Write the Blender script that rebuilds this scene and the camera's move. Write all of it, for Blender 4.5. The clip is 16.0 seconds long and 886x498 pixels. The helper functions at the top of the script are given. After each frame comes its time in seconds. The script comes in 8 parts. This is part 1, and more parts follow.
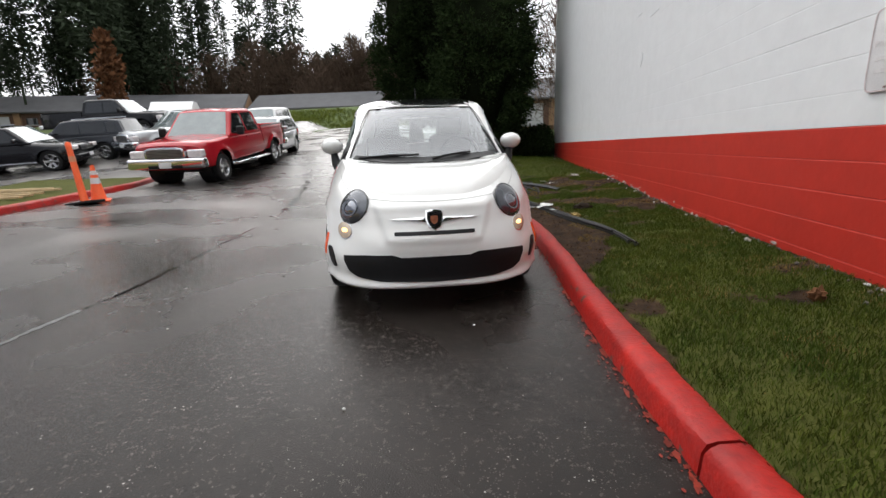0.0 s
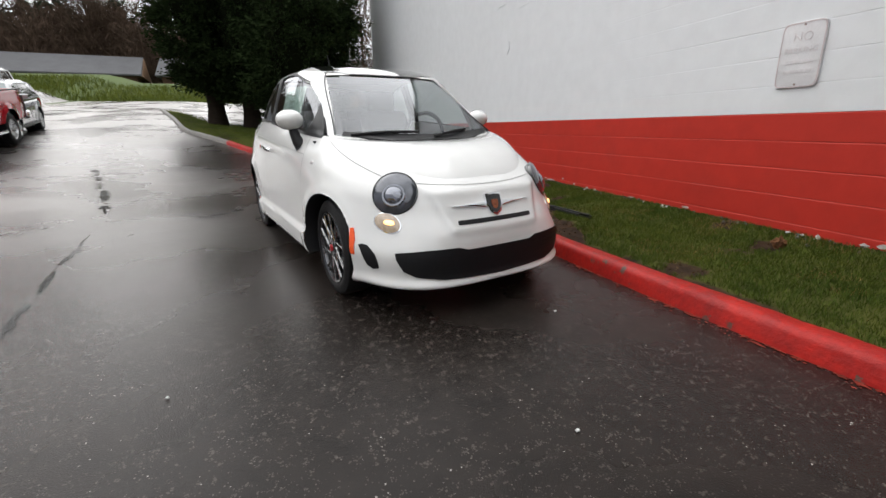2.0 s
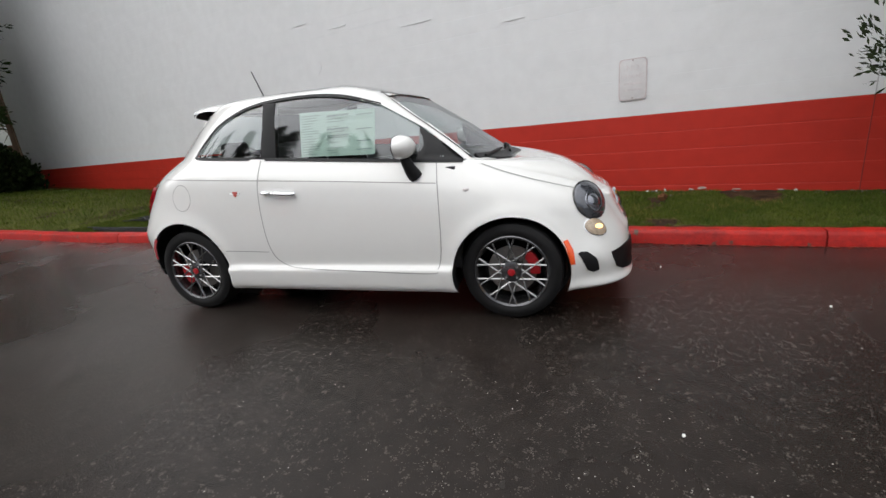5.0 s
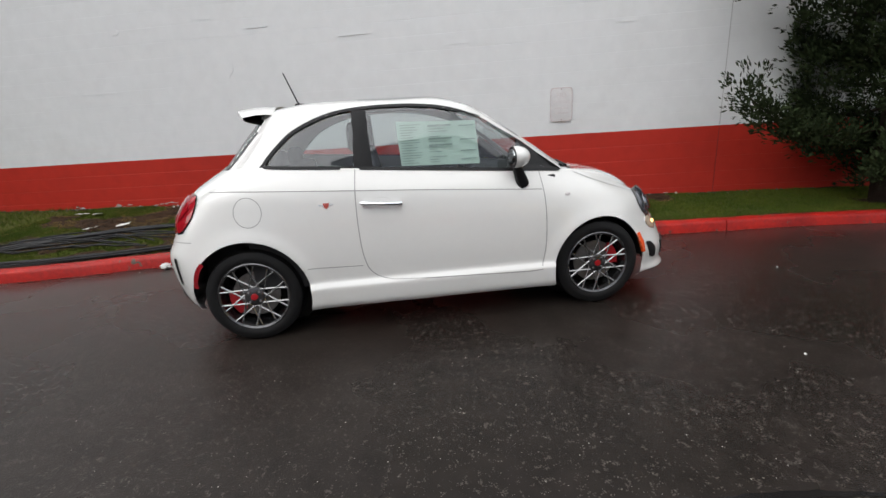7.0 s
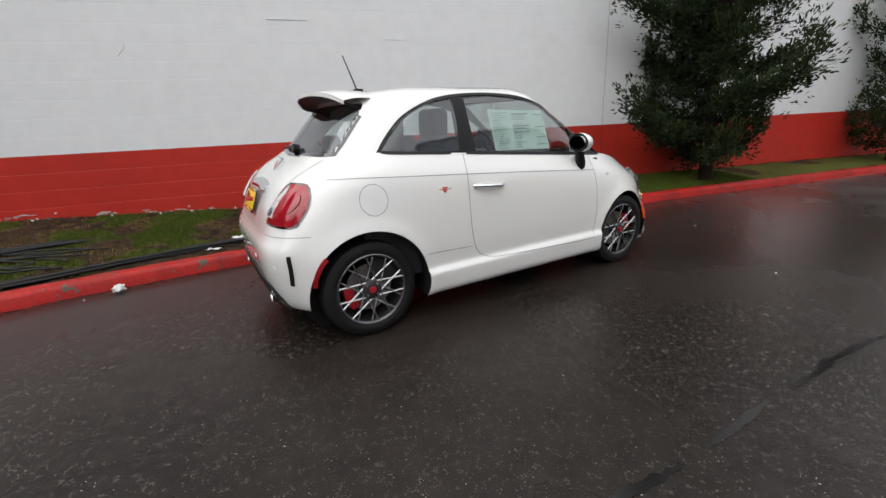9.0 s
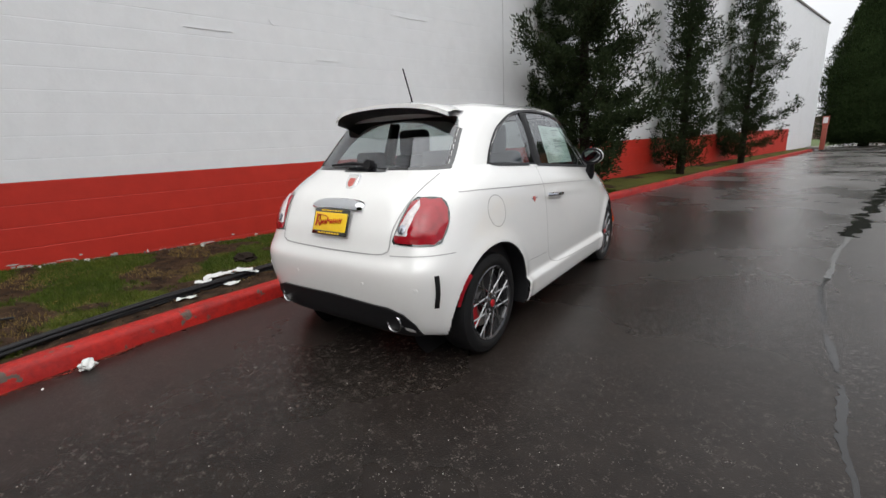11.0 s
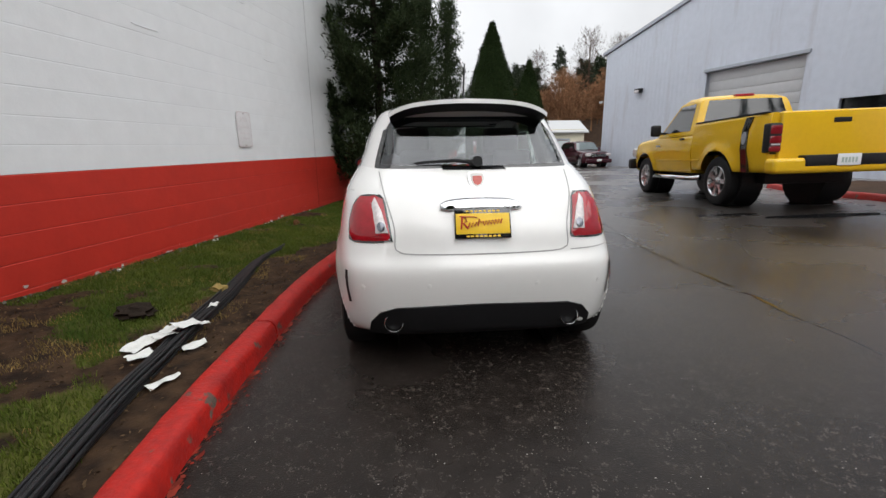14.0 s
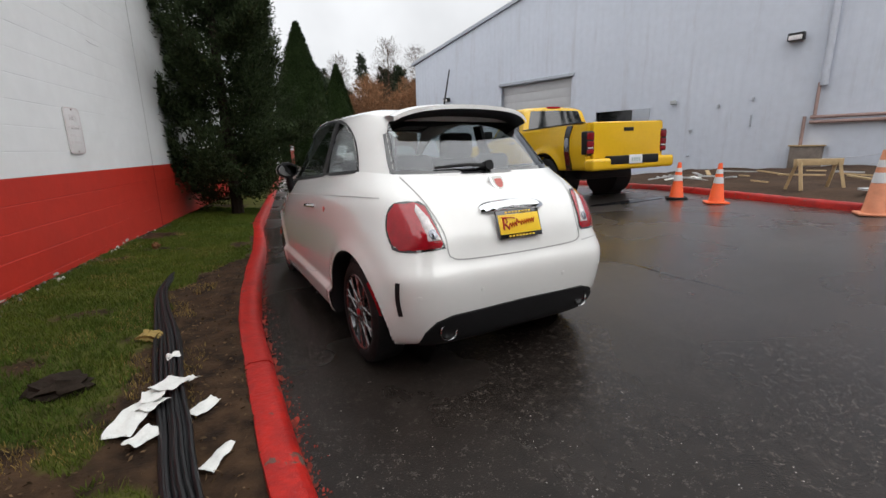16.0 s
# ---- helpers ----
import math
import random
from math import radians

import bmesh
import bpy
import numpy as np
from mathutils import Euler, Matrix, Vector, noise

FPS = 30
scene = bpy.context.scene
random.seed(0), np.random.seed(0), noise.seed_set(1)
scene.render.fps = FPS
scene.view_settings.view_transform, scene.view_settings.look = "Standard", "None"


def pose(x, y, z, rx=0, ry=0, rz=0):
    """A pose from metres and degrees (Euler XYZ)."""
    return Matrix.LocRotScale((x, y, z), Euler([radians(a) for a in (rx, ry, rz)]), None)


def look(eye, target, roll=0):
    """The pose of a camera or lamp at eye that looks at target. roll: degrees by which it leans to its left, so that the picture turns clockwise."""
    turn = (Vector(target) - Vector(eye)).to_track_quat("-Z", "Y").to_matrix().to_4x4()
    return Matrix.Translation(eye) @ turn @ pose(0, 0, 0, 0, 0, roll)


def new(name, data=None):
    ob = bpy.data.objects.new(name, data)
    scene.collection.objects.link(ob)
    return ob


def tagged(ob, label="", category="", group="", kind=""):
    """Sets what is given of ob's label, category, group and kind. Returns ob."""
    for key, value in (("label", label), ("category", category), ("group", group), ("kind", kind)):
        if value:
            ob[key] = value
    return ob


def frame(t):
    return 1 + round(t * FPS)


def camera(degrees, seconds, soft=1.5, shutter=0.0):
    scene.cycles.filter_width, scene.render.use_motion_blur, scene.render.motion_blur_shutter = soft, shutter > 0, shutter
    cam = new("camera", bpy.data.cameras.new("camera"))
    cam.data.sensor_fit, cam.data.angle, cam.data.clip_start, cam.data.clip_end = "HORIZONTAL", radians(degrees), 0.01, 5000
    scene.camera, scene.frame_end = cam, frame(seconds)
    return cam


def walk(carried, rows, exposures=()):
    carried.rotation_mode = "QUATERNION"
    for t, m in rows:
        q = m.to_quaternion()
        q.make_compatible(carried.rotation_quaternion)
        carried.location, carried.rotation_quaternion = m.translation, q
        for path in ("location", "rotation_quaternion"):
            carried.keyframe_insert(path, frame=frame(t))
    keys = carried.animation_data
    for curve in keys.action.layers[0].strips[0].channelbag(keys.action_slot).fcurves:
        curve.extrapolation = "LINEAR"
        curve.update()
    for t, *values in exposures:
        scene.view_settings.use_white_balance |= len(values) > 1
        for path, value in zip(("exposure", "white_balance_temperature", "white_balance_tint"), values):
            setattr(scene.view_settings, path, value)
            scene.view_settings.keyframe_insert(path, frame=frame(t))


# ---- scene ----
cam = camera(91.7, 16.0)
PATH = [
    (0, (0.861, -4.387, 1.011), (0.568, -2.462, 0.554), -2.1),
    (0.5, (0.614, -4.313, 0.951), (0.518, -2.394, 0.395), -2.1),
    (1, (0.261, -4.205, 0.971), (0.418, -2.295, 0.4), -0.1),
    (1.5, (-0.193, -4.134, 1.0), (0.188, -2.247, 0.456), -1.7),
    (2, (-0.626, -3.943, 1.001), (-0.018, -2.119, 0.451), -1.0),
    (2.5, (-1.076, -3.784, 1.019), (-0.153, -2.066, 0.575), -0.8),
    (3, (-1.497, -3.545, 0.991), (-0.352, -1.96, 0.57), -1.8),
    (3.5, (-1.862, -3.278, 1.014), (-0.529, -1.868, 0.529), 0.5),
    (4, (-2.231, -2.958, 1.063), (-0.763, -1.69, 0.578), -3.4),
    (4.2, (-2.346, -2.799, 1.062), (-0.837, -1.575, 0.589), -4.4),
    (6.3, (-3.242, -1.149, 1.331), (-1.373, -0.725, 0.76), -2.9),
    (6.5, (-3.321, -0.993, 1.275), (-1.421, -0.631, 0.766), -3.0),
    (7, (-3.414, -0.553, 1.274), (-1.504, -0.334, 0.724), -3.7),
    (7.5, (-3.539, -0.106, 1.274), (-1.607, -0.084, 0.756), -3.2),
    (8, (-3.568, 0.372, 1.262), (-1.64, 0.173, 0.769), -2.9),
    (8.2, (-3.551, 0.553, 1.276), (-1.643, 0.279, 0.743), -2.6),
    (10.3, (-3.053, 2.263, 1.258), (-1.416, 1.222, 0.772), -3.3),
    (10.5, (-2.957, 2.396, 1.252), (-1.36, 1.293, 0.768), -2.9),
    (11, (-2.633, 2.678, 1.236), (-1.153, 1.423, 0.751), -2.7),
    (11.5, (-2.336, 2.983, 1.236), (-1.022, 1.54, 0.801), -3.3),
    (12, (-2.026, 3.232, 1.224), (-0.865, 1.672, 0.76), -3.5),
    (12.5, (-1.664, 3.423, 1.234), (-0.686, 1.736, 0.79), -2.0),
    (13, (-1.276, 3.622, 1.245), (-0.559, 1.804, 0.819), -2.1),
    (13.5, (-0.862, 3.695, 1.212), (-0.346, 1.817, 0.757), -1.7),
    (14, (-0.498, 3.76, 1.204), (-0.204, 1.836, 0.741), -0.7),
    (14.5, (-0.144, 3.824, 1.197), (-0.118, 1.885, 0.709), -1.6),
    (15, (0.178, 3.771, 1.161), (0.002, 1.836, 0.687), -2.9),
    (15.5, (0.421, 3.707, 1.189), (0.107, 1.789, 0.721), -2.3),
    (16, (0.668, 3.68, 1.221), (0.122, 1.811, 0.765), -1.0),
]
walk(cam, [(t, look(eye, target, roll)) for t, eye, target, roll in PATH], exposures=((0, 0.86), (2, 0.81), (4, 0.76), (7, 0.69), (10.5, 0.66), (13, 0.62), (16, 0.62)))

# ---- world and light: overcast winter sky ----
world = bpy.data.worlds.new("sky")
scene.world = world
world.use_nodes = True
wn, wl = world.node_tree.nodes, world.node_tree.links
sky = wn.new("ShaderNodeTexSky")
sky.sky_type, sky.sun_disc = "NISHITA", False
sky.sun_elevation, sky.sun_rotation = radians(45), radians(-31)
sky.air_density, sky.dust_density, sky.ozone_density = 1.0, 6.0, 1.0
hsv = wn.new("ShaderNodeHueSaturation")
hsv.inputs["Saturation"].default_value = 0.12
clouds = wn.new("ShaderNodeTexNoise")
clouds.inputs["Scale"].default_value = 2.2
clouds.inputs["Detail"].default_value = 5
cramp = wn.new("ShaderNodeMapRange")
cramp.inputs["From Min"].default_value, cramp.inputs["From Max"].default_value = 0.3, 0.7
cramp.inputs["To Min"].default_value, cramp.inputs["To Max"].default_value = 0.78, 1.12
level = wn.new("ShaderNodeMixRGB")  # the sky's own colours, evened out by a closed cloud deck
level.inputs[0].default_value, level.inputs[2].default_value = 0.86, (7.6, 7.75, 8.0, 1)
cmix = wn.new("ShaderNodeMixRGB")
cmix.blend_type, cmix.inputs[0].default_value = "MULTIPLY", 1.0
wl.new(sky.outputs[0], hsv.inputs["Color"])
wl.new(clouds.outputs["Fac"], cramp.inputs["Value"])
wl.new(hsv.outputs[0], level.inputs[1])
wl.new(level.outputs[0], cmix.inputs[1])
wl.new(cramp.outputs[0], cmix.inputs[2])
wco, wsep = wn.new("ShaderNodeTexCoord"), wn.new("ShaderNodeSeparateXYZ")  # cloud deck, brighter overhead than at the horizon
wl.new(wco.outputs["Generated"], wsep.inputs[0])
zen = wn.new("ShaderNodeMapRange")
zen.inputs["From Min"].default_value, zen.inputs["From Max"].default_value = 0.0, 1.0
zen.inputs["To Min"].default_value, zen.inputs["To Max"].default_value = 0.72, 1.35
toward = wn.new("ShaderNodeMath")  # and brighter on the side where the sun stands behind the cloud
toward.operation, toward.inputs[1].default_value = "MULTIPLY_ADD", 0.20
wl.new(wsep.outputs["Y"], toward.inputs[0])
wl.new(wsep.outputs["Z"], toward.inputs[2])
zen.clamp = False
wl.new(toward.outputs[0], zen.inputs["Value"])
zmix = wn.new("ShaderNodeMixRGB")
zmix.blend_type, zmix.inputs[0].default_value = "MULTIPLY", 1.0
wl.new(cmix.outputs[0], zmix.inputs[1])
wl.new(zen.outputs[0], zmix.inputs[2])
wl.new(zmix.outputs[0], wn["Background"].inputs["Color"])
wn["Background"].inputs["Strength"].default_value = 0.122
sun = new("sun", bpy.data.lights.new("sun", "SUN"))
sun.data.energy, sun.data.angle, sun.data.color = 1.0, radians(120), (1.0, 0.97, 0.93)
sun.matrix_world = look((0, 0, 20), (4.5, -7.5, 10))


# ---- materials ----
def mat(name, base, rough=0.5, metal=0.0, var=0.12, scale=4.0, bump=0.0, bscale=60.0, coat=0.0, spec=0.5, rvar=0.0, dark=None, island=0.0, objvar=0.0):
    """A painted, mineral or plastic surface: colour varied at two scales, relief, gloss."""
    m = bpy.data.materials.new(name)
    m.use_nodes = True
    n, l = m.node_tree.nodes, m.node_tree.links
    p = n["Principled BSDF"]
    p.inputs["Roughness"].default_value, p.inputs["Metallic"].default_value = rough, metal
    p.inputs["Coat Weight"].default_value, p.inputs["Coat Roughness"].default_value = coat, 0.06
    p.inputs["Specular IOR Level"].default_value = spec
    co = n.new("ShaderNodeTexCoord")
    big, fine = n.new("ShaderNodeTexNoise"), n.new("ShaderNodeTexNoise")
    for tex, s in ((big, scale), (fine, scale * 11)):
        tex.inputs["Scale"].default_value, tex.inputs["Detail"].default_value = s, 4
        l.new(co.outputs["Object"], tex.inputs["Vector"])
    add = n.new("ShaderNodeMath")
    add.operation = "ADD"
    l.new(big.outputs["Fac"], add.inputs[0])
    l.new(fine.outputs["Fac"], add.inputs[1])
    rng = n.new("ShaderNodeMapRange")
    rng.inputs["From Min"].default_value, rng.inputs["From Max"].default_value = 0.65, 1.35
    l.new(add.outputs[0], rng.inputs["Value"])
    mix = n.new("ShaderNodeMixRGB")
    low = dark or tuple(c * (1 - var) for c in base)
    high = base if dark else tuple(min(c * (1 + var), 1.0) for c in base)
    mix.inputs[1].default_value, mix.inputs[2].default_value = (*low, 1), (*high, 1)
    l.new(rng.outputs[0], mix.inputs[0])
    colour = mix.outputs[0]
    for amount, node, sock in ((island, "ShaderNodeNewGeometry", "Random Per Island"), (objvar, "ShaderNodeObjectInfo", "Random")):
        if amount:
            g = n.new(node)
            r2 = n.new("ShaderNodeMapRange")
            r2.inputs["To Min"].default_value, r2.inputs["To Max"].default_value = 1 - amount, 1 + amount
            l.new(g.outputs[sock], r2.inputs["Value"])
            mul = n.new("ShaderNodeMixRGB")
            mul.blend_type, mul.inputs[0].default_value = "MULTIPLY", 1.0
            l.new(colour, mul.inputs[1])
            l.new(r2.outputs[0], mul.inputs[2])
            colour = mul.outputs[0]
    l.new(colour, p.inputs["Base Color"])
    if rvar:
        r3 = n.new("ShaderNodeMapRange")
        r3.inputs["From Min"].default_value, r3.inputs["From Max"].default_value = 0.3, 0.7
        r3.inputs["To Min"].default_value, r3.inputs["To Max"].default_value = max(rough - rvar, 0.02), rough + rvar
        l.new(big.outputs["Fac"], r3.inputs["Value"])
        l.new(r3.outputs[0], p.inputs["Roughness"])
    if bump:
        bt = n.new("ShaderNodeTexNoise")
        bt.inputs["Scale"].default_value, bt.inputs["Detail"].default_value = bscale, 5
        l.new(co.outputs["Object"], bt.inputs["Vector"])
        b = n.new("ShaderNodeBump")
        b.inputs["Strength"].default_value, b.inputs["Distance"].default_value = min(bump, 1.0), 0.01
        l.new(bt.outputs["Fac"], b.inputs["Height"])
        l.new(b.outputs[0], p.inputs["Normal"])
    return m


def glass(name, tint=(0.8, 0.86, 0.85), trans=0.85):
    """Car glass: a thin see-through sheet with a mirror sheen."""
    m = bpy.data.materials.new(name)
    m.use_nodes = True
    n, l = m.node_tree.nodes, m.node_tree.links
    n.remove(n["Principled BSDF"])
    tr, gl, mx, fr = n.new("ShaderNodeBsdfTransparent"), n.new("ShaderNodeBsdfGlossy"), n.new("ShaderNodeMixShader"), n.new("ShaderNodeLayerWeight")
    tr.inputs["Color"].default_value = (*(c * trans for c in tint), 1)
    gl.inputs["Roughness"].default_value = 0.03
    gl.inputs["Color"].default_value = (0.95, 0.97, 1, 1)
    fr.inputs["Blend"].default_value = 0.5
    power, gain = n.new("ShaderNodeMath"), n.new("ShaderNodeMath")
    power.operation, power.inputs[1].default_value = "POWER", 3.0
    gain.operation, gain.inputs[1].default_value, gain.inputs[2].default_value = "MULTIPLY_ADD", 0.60, 0.10
    l.new(fr.outputs["Facing"], power.inputs[0])
    l.new(power.outputs[0], gain.inputs[0])
    l.new(gain.outputs[0], mx.inputs[0])
    l.new(tr.outputs[0], mx.inputs[1])
    l.new(gl.outputs[0], mx.inputs[2])
    l.new(mx.outputs[0], n["Material Output"].inputs["Surface"])
    return m


def asphalt_mat():
    """Wet asphalt: dark binder, pale stone chips, damp and drier patches."""
    m = mat("wet_asphalt", (0.0175, 0.0138, 0.0118), 0.30, var=0.35, scale=0.7, spec=0.14)
    n, l = m.node_tree.nodes, m.node_tree.links
    p, co = n["Principled BSDF"], n.new("ShaderNodeTexCoord")
    colour = p.inputs["Base Color"].links[0].from_socket
    for scale, cut, tone, amount in ((38, 0.070, (0.46, 0.43, 0.40), 0.70), (70, 0.14, (0.15, 0.132, 0.118), 0.6), (110, 0.28, (0.065, 0.055, 0.048), 0.8)):
        v = n.new("ShaderNodeTexVoronoi")
        v.inputs["Scale"].default_value = scale
        l.new(co.outputs["Object"], v.inputs["Vector"])
        keep = n.new("ShaderNodeTexNoise")
        keep.inputs["Scale"].default_value = scale * 0.31
        l.new(co.outputs["Object"], keep.inputs["Vector"])
        lim = n.new("ShaderNodeMapRange")
        lim.inputs["From Min"].default_value, lim.inputs["From Max"].default_value = 0.47, 0.70
        lim.inputs["To Min"].default_value, lim.inputs["To Max"].default_value = 0.0, cut * 2.0
        l.new(keep.outputs["Fac"], lim.inputs["Value"])
        less = n.new("ShaderNodeMath")
        less.operation = "LESS_THAN"
        l.new(v.outputs["Distance"], less.inputs[0])
        l.new(lim.outputs[0], less.inputs[1])
        part_of = n.new("ShaderNodeMath")
        part_of.operation, part_of.inputs[1].default_value = "MULTIPLY", amount
        l.new(less.outputs[0], part_of.inputs[0])
        mx = n.new("ShaderNodeMixRGB")
        mx.inputs[2].default_value = (*tone, 1)
        l.new(part_of.outputs[0], mx.inputs[0])
        l.new(colour, mx.inputs[1])
        colour = mx.outputs[0]
    l.new(colour, p.inputs["Base Color"])
    damp = n.new("ShaderNodeTexNoise")
    damp.inputs["Scale"].default_value, damp.inputs["Detail"].default_value = 0.55, 6
    l.new(co.outputs["Object"], damp.inputs["Vector"])
    r = n.new("ShaderNodeMapRange")
    r.inputs["From Min"].default_value, r.inputs["From Max"].default_value = 0.35, 0.68
    r.inputs["To Min"].default_value, r.inputs["To Max"].default_value = 0.20, 0.36
    l.new(damp.outputs["Fac"], r.inputs["Value"])
    l.new(r.outputs[0], p.inputs["Roughness"])
    grain = n.new("ShaderNodeTexNoise")
    grain.inputs["Scale"].default_value, grain.inputs["Detail"].default_value = 160, 3
    l.new(co.outputs["Object"], grain.inputs["Vector"])
    b = n.new("ShaderNodeBump")
    b.inputs["Strength"].default_value, b.inputs["Distance"].default_value = 0.45, 0.004
    l.new(grain.outputs["Fac"], b.inputs["Height"])
    l.new(b.outputs[0], p.inputs["Normal"])
    # the film of water shines at a low angle of view
    film, wet, face, power = n.new("ShaderNodeBsdfGlossy"), n.new("ShaderNodeMixShader"), n.new("ShaderNodeLayerWeight"), n.new("ShaderNodeMath")
    film.inputs["Color"].default_value = (1.0, 0.97, 0.95, 1)
    l.new(r.outputs[0], film.inputs["Roughness"])
    soft_ = n.new("ShaderNodeBump")
    soft_.inputs["Strength"].default_value, soft_.inputs["Distance"].default_value = 0.2, 0.003
    l.new(grain.outputs["Fac"], soft_.inputs["Height"])
    l.new(soft_.outputs[0], film.inputs["Normal"])
    face.inputs["Blend"].default_value = 0.5
    power.operation, power.inputs[1].default_value = "POWER", 6.0
    gain = n.new("ShaderNodeMath")
    gain.operation, gain.inputs[1].default_value = "MULTIPLY", 0.55
    l.new(face.outputs["Facing"], power.inputs[0])
    l.new(power.outputs[0], gain.inputs[0])
    l.new(gain.outputs[0], wet.inputs[0])
    l.new(p.outputs[0], wet.inputs[1])
    l.new(film.outputs[0], wet.inputs[2])
    l.new(wet.outputs[0], n["Material Output"].inputs["Surface"])
    return m


def emit_mat(name, colour, strength):
    m = mat(name, colour, 0.3)
    p = m.node_tree.nodes["Principled BSDF"]
    p.inputs["Emission Color"].default_value, p.inputs["Emission Strength"].default_value = (*colour, 1), strength
    return m


M = {
    "asphalt": asphalt_mat(),
    "white_wall": mat("white_painted_block", (0.76, 0.77, 0.775), 0.5, var=0.04, scale=0.5, bump=0.10, bscale=18),
    "red_wall": mat("red_painted_block", (0.47, 0.031, 0.019), 0.5, var=0.10, scale=0.6, bump=0.15, bscale=20, spec=0.25),
    "kerb": mat("red_kerb_paint", (0.46, 0.017, 0.010), 0.42, spec=0.25, var=0.3, scale=2.5, bump=0.4, bscale=60, dark=(0.24, 0.012, 0.011)),
    "concrete": mat("concrete", (0.20, 0.19, 0.175), 0.8, var=0.25, bump=0.5, bscale=50),
    "far_ground": mat("far_grass", (0.075, 0.11, 0.02), 0.95, scale=0.15, bump=0.5, bscale=8, dark=(0.06, 0.085, 0.025)),
    "dirt": mat("wet_dirt", (0.080, 0.048, 0.030), 0.85, spec=0.12, scale=1.6, bump=1.0, bscale=22, dark=(0.026, 0.017, 0.012)),
    "car_white": mat("white_car_paint", (0.755, 0.752, 0.732), 0.22, var=0.01, scale=2, coat=1.0),
    "black_plastic": mat("black_plastic", (0.010, 0.010, 0.011), 0.45, spec=0.25, var=0.2, bump=0.1, bscale=200),
    "gloss_black": mat("gloss_black", (0.008, 0.008, 0.009), 0.06, var=0.1, coat=1.0),
    "rubber": mat("tyre_rubber", (0.008, 0.008, 0.0085), 0.6, spec=0.25, var=0.2, bump=0.3, bscale=120),
    "rim": mat("gunmetal_alloy", (0.13, 0.13, 0.135), 0.25, metal=0.9, var=0.08),
    "spoke": mat("machined_alloy_face", (0.30, 0.30, 0.30), 0.25, metal=0.9, var=0.08),
    "chrome": mat("chrome", (0.82, 0.83, 0.85), 0.07, metal=1.0, var=0.03),
    "mirror": mat("mirror_glass", (0.30, 0.31, 0.32), 0.03, metal=1.0, var=0.02),
    "exhaust": mat("exhaust_steel", (0.38, 0.38, 0.38), 0.14, metal=1.0, var=0.1),
    "disc": mat("brake_disc_steel", (0.26, 0.25, 0.24), 0.4, metal=0.9, var=0.2),
    "badge_gold": mat("badge_gold_red", (0.30, 0.10, 0.05), 0.25, metal=0.4, var=0.5, scale=70),
    "badge_red": mat("faded_badge_red", (0.50, 0.10, 0.08), 0.3, var=0.3, scale=60),
    "red_part": mat("red_caliper", (0.38, 0.010, 0.016), 0.3, var=0.1),
    "lens_red": mat("red_lamp_lens", (0.32, 0.008, 0.016), 0.1, var=0.25, scale=30, coat=0.4),
    "lens_clear": mat("clear_lamp_lens", (0.60, 0.56, 0.56), 0.1, var=0.3, scale=40, coat=1.0),
    "lens_amber_clear": mat("warm_indicator_lens", (0.48, 0.38, 0.28), 0.1, var=0.35, scale=45, coat=1.0),
    "lens_amber": mat("amber_marker", (0.85, 0.10, 0.02), 0.15, var=0.1, coat=0.6),
    "lamp_dark": mat("dark_headlamp", (0.085, 0.09, 0.105), 0.12, metal=0.5, var=0.3, scale=25, coat=1.0),
    "lamp_silver": mat("lamp_reflector", (0.20, 0.21, 0.24), 0.12, metal=0.7, var=0.2, scale=30, coat=1.0),
    "seam": mat("seam_and_crease_grey", (0.30, 0.30, 0.29), 0.6, var=0.1),
    "interior": mat("dark_cabin_plastic", (0.022, 0.022, 0.024), 0.7, var=0.2, bump=0.2, bscale=150),
    "seat": mat("dark_seat_cloth", (0.035, 0.034, 0.036), 0.85, var=0.25, bump=0.3, bscale=300),
    "paper": mat("white_paper", (0.64, 0.645, 0.62), 0.7, var=0.10, scale=20, bump=0.5, bscale=40),
    "sticker": mat("pale_green_sticker", (0.60, 0.74, 0.66), 0.5, var=0.04),
    "ink": mat("printed_ink", (0.32, 0.40, 0.36), 0.6),
    "plate_yellow": mat("yellow_plate", (0.85, 0.55, 0.02), 0.4, var=0.04),
    "plate_red": mat("red_print", (0.45, 0.02, 0.01), 0.5),
    "glass": glass("car_glass"),
    "glass_dark": glass("tinted_glass", (0.55, 0.6, 0.6), 0.35),
    "indicator": emit_mat("lit_indicator", (1.0, 0.58, 0.20), 1.7),
}


def wear(m, scale, lo, hi, tone, bump=0.0):
    """Chips and stains of another tone through a paint, in ragged spots."""
    n, l = m.node_tree.nodes, m.node_tree.links
    p, co, t, r, mx = n["Principled BSDF"], n.new("ShaderNodeTexCoord"), n.new("ShaderNodeTexNoise"), n.new("ShaderNodeMapRange"), n.new("ShaderNodeMixRGB")
    t.inputs["Scale"].default_value, t.inputs["Detail"].default_value, t.inputs["Roughness"].default_value = scale, 7, 0.65
    r.inputs["From Min"].default_value, r.inputs["From Max"].default_value = lo, hi
    mx.inputs[2].default_value = (*tone, 1)
    l.new(co.outputs["Object"], t.inputs["Vector"])
    l.new(t.outputs["Fac"], r.inputs["Value"])
    l.new(r.outputs[0], mx.inputs[0])
    l.new(p.inputs["Base Color"].links[0].from_socket, mx.inputs[1])
    l.new(mx.outputs[0], p.inputs["Base Color"])


